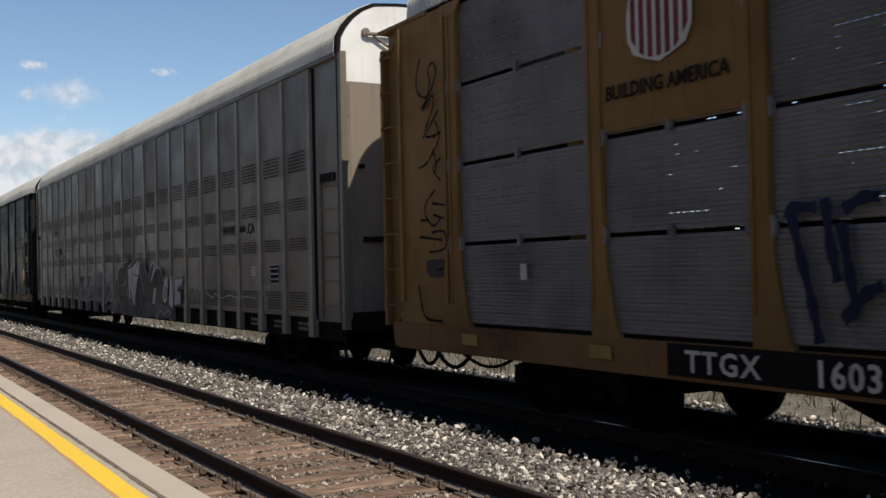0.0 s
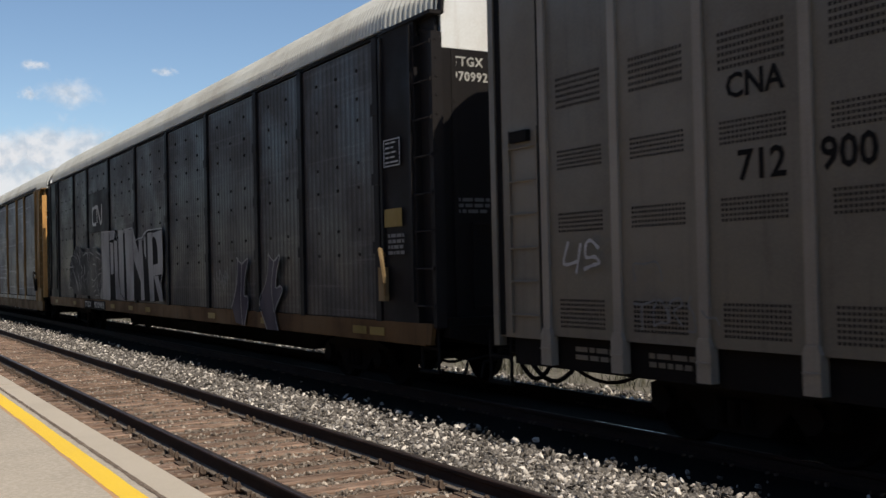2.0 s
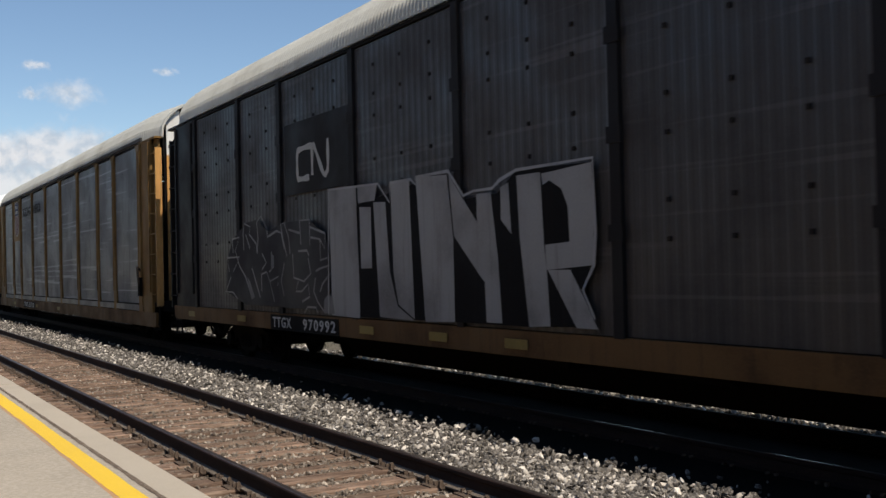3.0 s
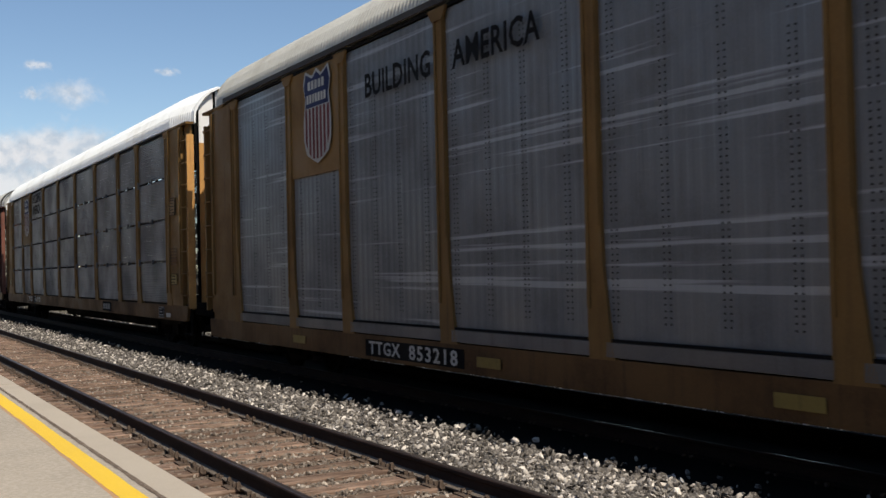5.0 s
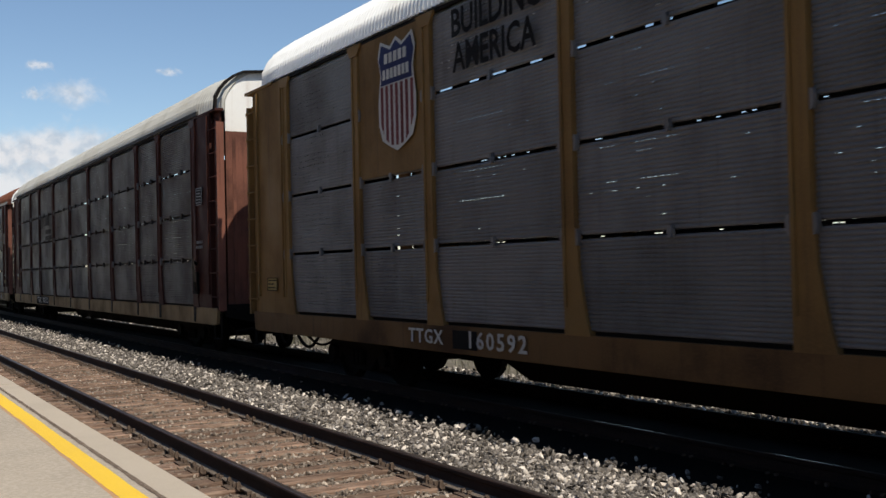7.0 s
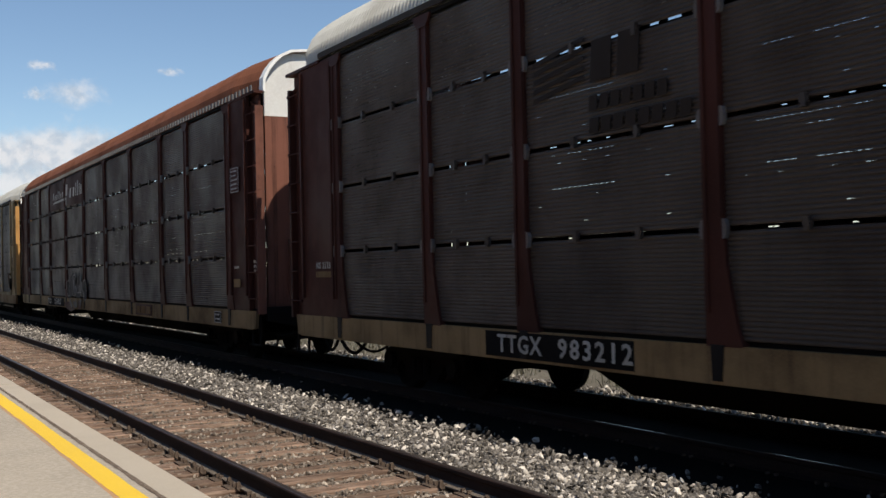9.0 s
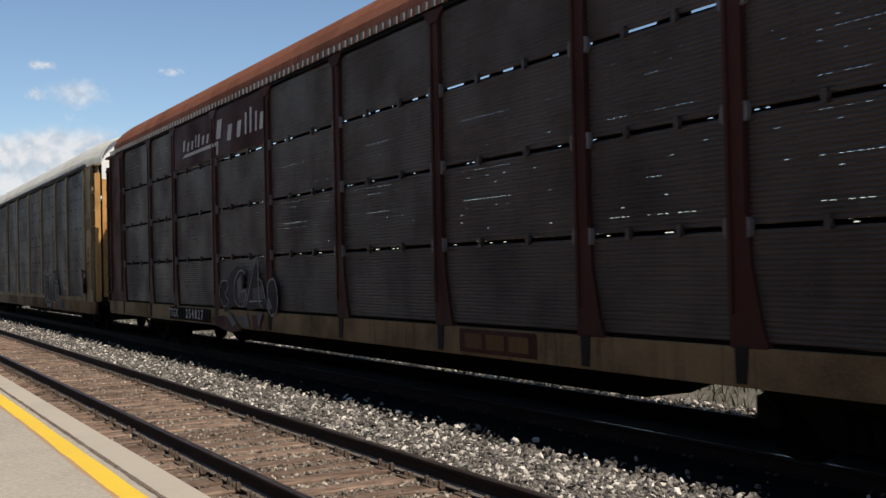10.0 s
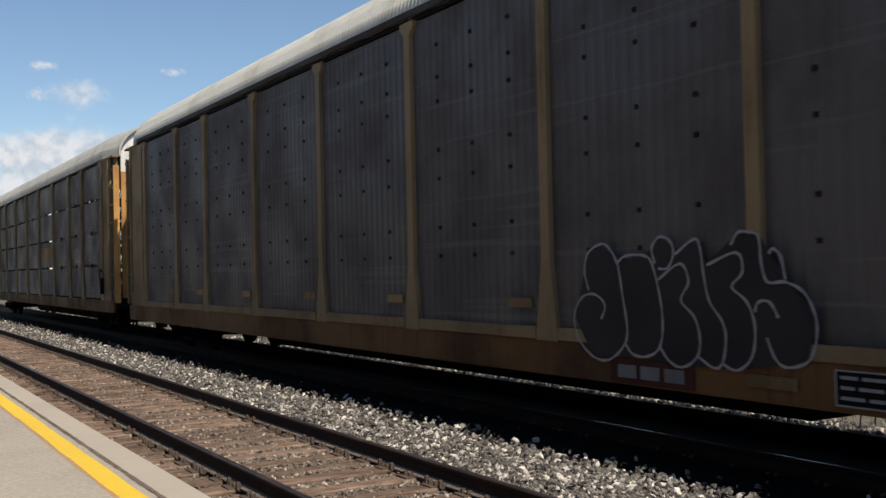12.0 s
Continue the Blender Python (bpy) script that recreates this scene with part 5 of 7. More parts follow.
        box(bm, -13.4, FRONT - 0.1, y0, y1, EAVE - 0.06, EAVE - 0.01)
        part("eave_rail", bm, CNGREY, car)
    running_gear(car, 0.5)
    plate(car, 10.56, 10.98, 1.52, 1.84, INK, frame_material=SPRAYWHITE, bars=3, y=-1.606)
    letters("WWW.", 0.185, 8.07, 2.41, car, INK, y=-1.606, squeeze=0.84)
    bars(car, 9.06, 9.38, 2.41, 2.595, INK, 1, y=-1.606, seed=4, name="company_mark")
    letters(".CA", 0.185, 9.42, 2.41, car, INK, y=-1.606, squeeze=0.95)
    letters("CNA", 0.2, -9.99, 3.07, car, INK, y=-1.606, squeeze=1.0)
    letters("712", 0.24, -9.88, 2.39, car, INK, y=-1.606)
    letters("900", 0.24, -9.05, 2.40, car, INK, y=-1.606)
    bars(car, -8.1, -7.2, 2.45, 2.75, CNGREY, 2, y=-1.606)
    bars(car, 9.62, 9.85, 1.65, 1.83, LETTER, 4, y=-1.606)
    for x in (11.9, 10.8, 9.65, -11.9, -10.8):
        bars(car, x - 0.3, x + 0.3, 0.76, 0.92, CNGREY, 2, y=-1.526, seed=round(x * 10))
    return car


def fascia(car, material):
    """A deep plain strip under the roof sheets."""
    bm = bmesh.new()
    box(bm, -12.55, 12.35, -1.64, -1.6, EAVE + 0.005, EAVE + 0.085)
    part("fascia", bm, material, car)


# a yellow car with galvanised panels leads
car_a = row_car("yellow autorack with grey corrugated panels and a striped shield", 1.35, YELLOW, GALV, SILLBROWN, ROOF, ROOF, ENDYELLOW, skip={(1, 3)}, lugs=LUG)
bm = bmesh.new()
box(bm, -9.2, -7.37, -SIDE - 0.005, -SIDE + 0.04, 2.98, 4.86)
part("emblem_panel", bm, YELLOW, car_a)
shield(car_a, -8.36, 3.52, 0.86, 1.05)
letters("BUILDING AMERICA", 0.135, -9.12, 3.27, car_a, INK, squeeze=0.92)
bm = bmesh.new()
box(bm, -8.37, 0.5, -1.616, -1.605, 0.735, 1.02)
part("sill_number_ground", bm, INK, car_a)
letters("TTGX", 0.185, -8.13, 0.785, car_a, LETTER, spacing=1.15, width=0.86)
letters("1603", 0.2, -6.76, 0.775, car_a, LETTER, spacing=1.1)
plate(car_a, -10.62, -10.5, 1.58, 1.75, LETTER, "paper_notice")
for x in (-11.7, -9.3):
    plate(car_a, x - 0.17, x + 0.17, 0.82, 0.95, REFLECT, "reflector")

car_b = smooth_car("warm grey steel autorack with upright posts and graffiti", -27.4)

car_c = tall_car("black autorack with sooty ribbed panels and large graffiti letters", -55.8, BLACK, GALVBLACK, SILLBROWN, ROOF, BLACK, BLACK, "plain", low=0.77)
bm = bmesh.new()
box(bm, -6.98, -4.5, -1.612, -1.6, 2.95, 4.1)
part("mark_ground", bm, BLACK, car_c)
bm = bmesh.new()
ribbon(bm, [(-5.95, 3.18), (-6.35, 3.18), (-6.42, 3.26), (-6.42, 3.56), (-6.35, 3.64), (-5.85, 3.66), (-5.72, 3.62), (-5.4, 3.2), (-5.28, 3.2), (-5.22, 3.3), (-5.22, 3.7)], 0.09, -1.618)
ribbon(bm, [(-5.82, 3.62), (-5.82, 3.2)], 0.09, -1.6175)
part("company_mark", bm, LETTER, car_c, "white looping company mark")
bm = bmesh.new()
box(bm, -7.75, -4.95, -1.616, -1.605, 0.75, 1.0)
part("sill_number_ground", bm, INK, car_c)
letters("TTGX", 0.165, -7.61, 0.8, car_c, LETTER, spacing=1.15, width=0.83)
letters("970992", 0.165, -6.29, 0.8, car_c, LETTER, spacing=1.2, width=1.25)
letters("TTGX", 0.115, -1.22, 4.29, car_c, LETTER, face=FRONT - 0.135, spacing=1.1)
letters("970992", 0.115, -1.22, 4.1, car_c, LETTER, face=FRONT - 0.135, spacing=1.1)
bars(car_c, -1.2, -0.7, 2.4, 2.62, SPRAYGREY, 3, face=FRONT - 0.135)
plate(car_c, 12.22, 12.68, 3.08, 3.44, INK, frame_material=SPRAYWHITE, bars=5)
plate(car_c, 12.2, 12.7, 2.28, 2.52, REFLECT, "yellow_notice")
bars(car_c, 12.3, 12.75, 1.9, 2.2, SPRAYGREY, 4)
for x in (-12.3, -9.2, -4.0, -2.0, -0.3, 4.6, 7.6, 11.35, 11.9):
    plate(car_c, x - 0.22, x + 0.22, 0.83, 0.94, REFLECT, "reflector")
part("brake_lever", brake_lever_mesh(), CREAM, car_c, m=pose(12.15, -1.62, 1.65))

car_d = tall_car("yellow autorack with blue-grey ribbed panels and a striped shield", -84.4, YELLOW, GALVBLUE, SILLBROWN, ROOF, ROOF, ENDYELLOW, "brace", dots="perf", leaves=True, base=0.82, low=0.5)
bm = bmesh.new()
box(bm, -9.2, -7.37, -SIDE - 0.005, -SIDE + 0.04, 3.2, EAVE - 0.08)
part("emblem_panel", bm, YELLOW, car_d)
shield(car_d, -8.1, 3.36, 1.05, 1.46)
letters("BUILDING", 0.32, -6.44, 4.1, car_d, INK, spacing=1.05, width=1.86)
letters("AMERICA", 0.32, -4.04, 4.09, car_d, INK, spacing=1.05, width=1.78)
bm = bmesh.new()
box(bm, -6.6, -3.95, -1.616, -1.605, 0.53, 0.76)
part("sill_number_ground", bm, INK, car_d)
letters("TTGX", 0.17, -6.46, 0.57, car_d, LETTER, spacing=1.15, width=0.92)
letters("853218", 0.18, -5.3, 0.56, car_d, LETTER, spacing=1.2, width=1.22)
for x in (-9.0, -3.4, 1.0):
    plate(car_d, x - 0.25, x + 0.25, 0.58, 0.70, REFLECT, "reflector")

for x, w in bays():
    bm = bmesh.new()
    box(bm, x - w / 2 + 0.16, x + w / 2 - 0.1, -SIDE - 0.012, -SIDE + 0.03, 0.84, 0.98)
    kick = part("kick_strip", bm, GALV, car_d)
    bm = bmesh.new()
    box(bm, x - w / 2 + 0.16, x + w / 2 - 0.1, -SIDE - 0.006, -SIDE + 0.03, 0.984, 1.012)
    part("kick_joint", bm, INK, kick)

car_e = row_car("yellow autorack with dark grey panels and a white roof", -113.0, YELLOW, GALV, SILLBROWN, ROOFWHITE, ROOFWHITE, ENDYELLOW, leaves=True, skip={(1, 3)}, lugs=LUG)
bm = bmesh.new()
box(bm, -9.2, -7.37, -SIDE - 0.005, -SIDE + 0.04, 2.98, 4.86)
part("emblem_panel", bm, YELLOW, car_e)
shield(car_e, -8.02, 3.27, 1.06, 1.5)
letters("BUILDING", 0.32, -6.61, 4.46, car_e, INK, width=1.84)
letters("AMERICA", 0.33, -6.57, 4.04, car_e, INK, width=1.7)
bm = bmesh.new()
box(bm, -6.75, -6.2, -1.616, -1.605, 0.76, 0.98)
part("sill_number_ground", bm, INK, car_e)
letters("TTGX", 0.17, -7.83, 0.8, car_e, LETTER, spacing=1.15, width=0.88)
letters("160592", 0.19, -6.41, 0.79, car_e, LETTER, spacing=1.25, width=1.24)
block_mark(car_e, 5.35, 6.2, 0.80, 0.95, SPRAYGREY, 3, ground=INK)
plate(car_e, 11.2, 11.62, 0.74, 0.98, INK, frame_material=SPRAYWHITE, bars=3)
plate(car_e, 12.22, 12.64, 3.0, 3.38, YELLOW, frame_material=INK, bars=5)
plate(car_e, 12.25, 12.72, 1.48, 1.72, REFLECT, "yellow_notice", frame_material=INK, bars=3)
bars(car_e, 12.2, 12.72, 1.9, 2.3, SILLBROWN, 6)
plate(car_e, 11.8, 12.15, 0.76, 0.85, LETTER, "white_sticker")
plate(car_e, -12.9, -12.45, 1.4, 1.62, REFLECT, "yellow_notice", frame_material=INK, bars=3)

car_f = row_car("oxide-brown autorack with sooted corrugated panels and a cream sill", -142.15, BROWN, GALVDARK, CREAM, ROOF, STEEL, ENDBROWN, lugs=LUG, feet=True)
bm = bmesh.new()
box(bm, -8.0, -5.45, -1.616, -1.605, 0.73, 1.01)
part("sill_number_ground", bm, INK, car_f)
letters("TTGX", 0.19, -7.73, 0.79, car_f, LETTER, spacing=1.15, width=0.84)
letters("983212", 0.19, -6.61, 0.79, car_f, LETTER, spacing=1.25, width=1.16)
letters("NS 21334", 0.095, -12.83, 1.755, car_f, LETTER, spacing=1.05, y=-1.61, width=0.62)
plate(car_f, -12.83, -12.15, 1.62, 1.71, CREAM, "stripe", y=-1.61)
bm = bmesh.new()
for k in range(5):
    prism(bm, [(-6.97, 3.80 - 0.095 * k), (-6.1, 3.93 - 0.095 * k), (-6.12, 3.97 - 0.095 * k), (-6.97, 3.85 - 0.095 * k)], -1.601, -1.597, "y")
for x, z, w, h, n in ((-6.02, 3.5, 0.8, 0.4, 2), (-6.05, 3.22, 1.15, 0.15, 7), (-6.05, 3.0, 1.45, 0.15, 8)):
    for k in range(n):
        a = x + w * k / n
        prism(bm, [(a, z), (a + 0.78 * w / n, z), (a + 0.86 * w / n, z + h), (a + 0.1 * w / n, z + h)], -1.601, -1.597, "y")
tagged(part("faded_company_mark", bm, FADED, car_f), kind="stuff")
plate(car_f, 12.2, 12.6, 3.1, 3.45, INK, frame_material=SPRAYWHITE, bars=5)
bars(car_f, 12.15, 12.6, 2.2, 2.4, SPRAYGREY, 2)
part("brake_lever", brake_lever_mesh(), INK, car_f, m=pose(12.15, -1.62, 1.65))

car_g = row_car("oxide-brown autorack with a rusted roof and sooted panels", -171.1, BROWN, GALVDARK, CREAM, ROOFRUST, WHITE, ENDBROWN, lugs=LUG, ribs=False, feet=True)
bm = bmesh.new()
for k in range(134):
    x = BACK + 0.1 + k * 0.2
    box(bm, x, x + 0.085, -1.622, -1.6, EAVE, EAVE + 0.1)
tagged(part("eave_teeth", bm, SPRAYGREY, car_g, "pale notched strip along the eave"), kind="stuff")
bm = bmesh.new()
box(bm, -7.15, -1.5, -1.612, -1.6, 3.95, 4.86)
part("mark_ground", bm, BROWN, car_g)
bm = bmesh.new()
for k, (x, w, z, h) in enumerate([(-6.45, 0.24, 4.3, 0.26), (-6.15, 0.24, 4.28, 0.2), (-5.85, 0.22, 4.28, 0.2), (-5.58, 0.14, 4.3, 0.28), (-5.4, 0.22, 4.28, 0.3), (-5.12, 0.24, 4.3, 0.2), (-4.82, 0.24, 4.3, 0.2)]):
    prism(bm, [(x, z), (x + w * 0.42, z), (x + w * 0.72, z + h * 0.85), (x + w * 0.25, z + h * 0.85)], -1.62, -1.614, "y")
prism(bm, [(-6.5, 4.16), (-4.2, 4.18), (-4.2, 4.25), (-6.3, 4.22)], -1.62, -1.614, "y")
for x, w, z, h in [(-4.2, 0.5, 4.3, 0.42), (-4.2, 0.16, 4.0, 0.3), (-3.55, 0.42, 4.2, 0.34), (-3.0, 0.36, 4.2, 0.34), (-2.55, 0.14, 4.2, 0.46), (-2.3, 0.16, 4.2, 0.52), (-2.02, 0.14, 4.2, 0.4), (-1.8, 0.3, 4.2, 0.34)]:
    prism(bm, [(x, z), (x + w * 0.5, z), (x + w * 0.74, z + h * 0.85), (x + w * 0.2, z + h * 0.85)], -1.62, -1.614, "y")
tagged(part("faded_company_mark", bm, LETTER, car_g, "peeling white slanted company mark"), kind="stuff")
bm = bmesh.new()
box(bm, -7.7, -4.75, -1.616, -1.605, 0.735, 1.0)
part("sill_number_ground", bm, INK, car_g)
letters("TTGX", 0.18, -7.72, 0.79, car_g, LETTER, spacing=1.2, width=0.72)
letters("254827", 0.19, -6.42, 0.79, car_g, LETTER, spacing=1.4, width=1.22)
block_mark(car_g, 4.9, 6.3, 0.79, 0.96, SILLBROWN, 3, ground=BROWN)
plate(car_g, 12.2, 12.65, 3.2, 3.65, BROWN, frame_material=SPRAYWHITE, bars=5)
bars(car_g, 12.35, 12.6, 1.78, 1.85, LETTER, 1)
bars(car_g, 12.95, 13.3, 1.7, 1.95, LETTER, 3, y=-1.505)
plate(car_g, 12.3, 12.65, 1.45, 1.6, CREAM, "stripe")
plate(car_g, 11.1, 11.5, 0.76, 0.98, INK, frame_material=SPRAYWHITE, bars=2)

car_h = tall_car("yellow autorack with slate-dark ribbed panels and outlined graffiti", -200.0, YELLOWDULL, SLATE, SILLBROWN, ROOF, ROOF, ENDYELLOW, "tee", base=0.96, low=0.62)
for i, (x, w) in enumerate(bays()):
    bm = bmesh.new()
    box(bm, x - w / 2 + 0.2, x + w / 2 - 0.2, -SIDE - 0.035, -SIDE + 0.05, 0.965, 1.09)
    part("kick_rail", bm, YELLOWDULL, car_h)
    plate(car_h, x + w / 2 - 0.75, x + w / 2 - 0.3, 1.28, 1.385, CREAM, "reflector", y=-1.6)
block_mark(car_h, 5.45, 6.4, 0.67, 0.79, SPRAYGREY, 3, ground=BROWN)
plate(car_h, 7.95, 8.55, 0.65, 0.92, INK, frame_material=SPRAYWHITE, bars=3)
plate(car_h, 7.1, 7.6, 0.72, 0.82, CREAM, "sticker")
plate(car_h, 12.35, 12.8, 3.05, 3.4, YELLOW, frame_material=INK, bars=4)
plate(car_h, 12.4, 12.85, 1.98, 2.15, REFLECT, "yellow_notice", frame_material=INK, bars=1)
bars(car_h, 12.5, 12.75, 2.25, 2.55, BROWN, 4)
bars(car_h, -1.05, -0.5, 2.62, 2.78, SILLBROWN, 2, face=FRONT - 0.125)
part("brake_lever", brake_lever_mesh(), STEEL, car_h, m=pose(12.1, -1.62, 1.55))

part("brake_lever", brake_lever_mesh(), STEEL, car_d, m=pose(12.1, -1.62, 1.55))

car_i = row_car("yellow-brown autorack with sooted grey corrugated panels", -228.8, YELLOWDULL, GALVDARK, SILLBROWN, ROOF, ROOF, ENDYELLOW)
plate(car_i, 1.9, 4.0, 2.3, 2.7, YELLOW, "yellow_panel", y=-1.6)
part("brake_lever", brake_lever_mesh(), STEEL, car_i, m=pose(12.1, -1.62, 1.55))

for car in (car_d, car_f, car_h):
    fascia(car, FASCIA)

# ---------------------------------------------------------------- graffiti
bm = bmesh.new()
fill(bm, [(-4.16, 2.64), (-2.5, 2.8), (-1.3, 2.52), (-0.58, 2.54), (-0.2, 2.76), (1.12, 2.72), (1.1, 1.68), (0.92, 1.48), (1.14, 1.12), (0, 1.08), (-1.68, 1.08), (-3.54, 1.06), (-4.18, 1.06)], -1.637)
tagged(part("graffiti", bm, INK, car_c), kind="stuff")
bm = bmesh.new()
fill(bm, [(-5.16, 2.92), (-4.22, 2.9), (-4.16, 1.16), (-4.18, 1.04), (-5.12, 1.06)], -1.64)
fill(bm, [(-4.18, 2.9), (-3.56, 2.88), (-3.64, 2.66), (-4.16, 2.66)], -1.64)
fill(bm, [(-4.12, 2.6), (-3.76, 2.58), (-3.76, 1.74), (-4.1, 1.74)], -1.64)
fill(bm, [(-3.68, 2.64), (-3.32, 2.62), (-3.22, 1.68), (-3.02, 1.24), (-2.56, 1.06), (-3.54, 1.08)], -1.64)
fill(bm, [(-3.16, 2.86), (-2.64, 2.84), (-2.56, 1.08), (-3, 1.26), (-3.12, 1.68)], -1.64)
fill(bm, [(-2.46, 2.88), (-1.68, 2.84), (-1.56, 2.08), (-1.56, 1.08), (-2.28, 1.06)], -1.64)
fill(bm, [(-1.64, 2.84), (-1.04, 2.26), (-0.64, 1.76), (-0.9, 1.56), (-1.54, 2.1)], -1.64)
fill(bm, [(-1.02, 2.56), (-0.72, 2.56), (-0.6, 1.84), (-0.54, 1.1), (-0.86, 1.1), (-0.88, 1.56), (-1.02, 2.24)], -1.64)
fill(bm, [(-0.52, 2.6), (-0.36, 2.64), (-0.32, 2.08), (-0.52, 2.24)], -1.64)
fill(bm, [(-0.2, 2.7), (0.24, 2.7), (0.28, 1.96), (0.32, 1.68), (0.36, 1.1), (-0.02, 1.08), (-0.16, 2.02)], -1.64)
fill(bm, [(0.26, 2.68), (1.1, 2.72), (1.12, 2.16), (1.08, 1.72), (0.72, 1.7), (0.32, 1.68), (0.3, 1.94), (0.72, 1.96), (0.7, 2.32), (0.6, 2.5), (0.4, 2.6), (0.28, 2.56)], -1.64)
fill(bm, [(0.34, 1.68), (0.72, 1.68), (0.96, 1.36), (1.14, 1.1), (0.8, 1.1)], -1.64)
tagged(part("graffiti", bm, SPRAYMID, car_c, "large grey block letters sprayed on the side"), kind="stuff")
bm = bmesh.new()
ribbon(bm, [(-5.24, 1.06), (-5.16, 2.92), (-3.52, 2.88), (-3.18, 2.6), (-3.16, 2.86), (-2.58, 2.86), (-2.46, 2.78), (-2.46, 2.88), (-1.64, 2.88), (-1.3, 2.56), (-1.08, 2.6), (-0.68, 2.6), (-0.52, 2.68), (-0.2, 2.76), (1.12, 2.76), (1.14, 2.04), (1.1, 1.72), (0.92, 1.48), (1.1, 1.2)], 0.035, -1.645, soft=False)
tagged(part("graffiti", bm, SPRAYWHITE, car_c), kind="stuff")
bm = bmesh.new()
fill(bm, [(6.2, 2), (6.48, 1.88), (6.8, 1.96), (6.66, 1.68), (6.56, 1.32), (6.76, 1.28), (6.76, 1.12), (6.56, 0.76), (6.08, 0.8), (5.88, 1.08), (6.04, 1.28), (6.2, 1.56)], -1.64)
fill(bm, [(7.84, 2.02), (8.1, 1.9), (8.36, 2), (8.22, 1.72), (8.16, 1.46), (8.38, 1.48), (8.44, 1.38), (8.1, 1.06), (8.24, 0.74), (7.72, 0.74), (7.36, 1.18), (7.64, 1.48), (7.8, 1.72)], -1.64)
tagged(part("graffiti", bm, SPRAYPURPLE, car_c, "two purple sprayed figures with pale outlines"), kind="stuff")
bm = bmesh.new()
ribbon(bm, [(6.2, 2), (6.48, 1.88), (6.8, 1.96), (6.66, 1.68), (6.56, 1.32), (6.76, 1.28), (6.76, 1.12), (6.56, 0.76)], 0.028, -1.645)
ribbon(bm, [(5.88, 1.08), (6.04, 1.28), (6.2, 1.56), (6.26, 1.96)], 0.028, -1.645)
ribbon(bm, [(6.48, 1.88), (6.4, 1.22), (6.46, 0.76)], 0.028, -1.645)
ribbon(bm, [(7.84, 2.02), (8.1, 1.9), (8.36, 2), (8.22, 1.72), (8.16, 1.46), (8.38, 1.48), (8.44, 1.38), (8.1, 1.06), (8.24, 0.74)], 0.028, -1.645)
ribbon(bm, [(7.72, 0.74), (7.36, 1.18), (7.64, 1.48), (7.8, 1.72), (7.84, 2.02)], 0.028, -1.645)
ribbon(bm, [(8.1, 1.9), (7.96, 1.48), (8.06, 1.04)], 0.028, -1.645)
tagged(part("graffiti", bm, SPRAYMID, car_c), kind="stuff")
bm = bmesh.new()
fill(bm, [(-9.92, 1.96), (-9.54, 2.34), (-8.88, 2.6), (-8.22, 2.64), (-7.78, 2.4), (-7.06, 2.52), (-6.28, 2.52), (-5.9, 2.5), (-5.32, 2.26), (-5.2, 1.9), (-5.2, 1.12), (-8.92, 1.14), (-9.94, 1.36)], -1.638)
tagged(part("graffiti", bm, SPRAYDARK, car_c), kind="stuff")
bm = bmesh.new()
ribbon(bm, [(-9.8, 1.74), (-9.9, 2), (-9.22, 2), (-9.56, 1.74)], 0.032, -1.641, soft=False)
ribbon(bm, [(-9.56, 2.08), (-9.6, 2.34), (-9.2, 2.36), (-9.44, 2.12), (-9.22, 1.84)], 0.032, -1.641, soft=False)
ribbon(bm, [(-8.96, 2.12), (-9, 2.42), (-8.92, 2.6), (-8.6, 2.52), (-8.68, 2.4), (-8.32, 2.22), (-8.28, 2.04)], 0.032, -1.641, soft=False)
ribbon(bm, [(-8.86, 2.4), (-8.64, 2.14)], 0.032, -1.641, soft=False)
ribbon(bm, [(-8.28, 2.04), (-8.22, 2.3), (-8.28, 2.6), (-8.06, 2.68), (-7.78, 2.46), (-7.76, 2.3)], 0.032, -1.641, soft=False)
ribbon(bm, [(-7.72, 2.32), (-7.34, 2.4), (-7.12, 2.36), (-7, 2.08)], 0.032, -1.641, soft=False)
ribbon(bm, [(-6.88, 1.96), (-7.04, 2.24), (-7.14, 2.5), (-6.98, 2.52), (-6.8, 2.28), (-6.74, 2)], 0.032, -1.641, soft=False)
ribbon(bm, [(-6.8, 2.4), (-6.3, 2.32)], 0.032, -1.641, soft=False)
ribbon(bm, [(-6.28, 2.14), (-6.32, 2.52), (-5.92, 2.52), (-5.92, 2.12)], 0.032, -1.641, soft=False)
ribbon(bm, [(-5.9, 2.4), (-5.32, 2.28), (-5.36, 2.06), (-5.52, 2.2), (-5.88, 2.24)], 0.032, -1.641, soft=False)
ribbon(bm, [(-5.52, 2.2), (-5.52, 1.88), (-5.2, 1.92), (-5.16, 1.8), (-5.52, 1.76), (-5.7, 1.72)], 0.032, -1.641, soft=False)
ribbon(bm, [(-5.16, 1.68), (-5.46, 1.52), (-5.56, 1.4)], 0.032, -1.641, soft=False)
ribbon(bm, [(-9.7, 1.64), (-10.02, 1.36), (-9.6, 1.36), (-9.36, 1.24)], 0.032, -1.641, soft=False)
ribbon(bm, [(-9.22, 1.84), (-8.9, 1.64), (-8.6, 1.28)], 0.032, -1.641, soft=False)
ribbon(bm, [(-8.56, 1.8), (-8.36, 1.54), (-8.16, 1.28)], 0.032, -1.641, soft=False)
ribbon(bm, [(-8.08, 1.38), (-8.08, 1.68), (-7.84, 1.72), (-7.68, 1.56)], 0.032, -1.641, soft=False)
ribbon(bm, [(-7.48, 1.22), (-7.68, 1.56), (-7.28, 1.64), (-7.32, 1.48)], 0.032, -1.641, soft=False)
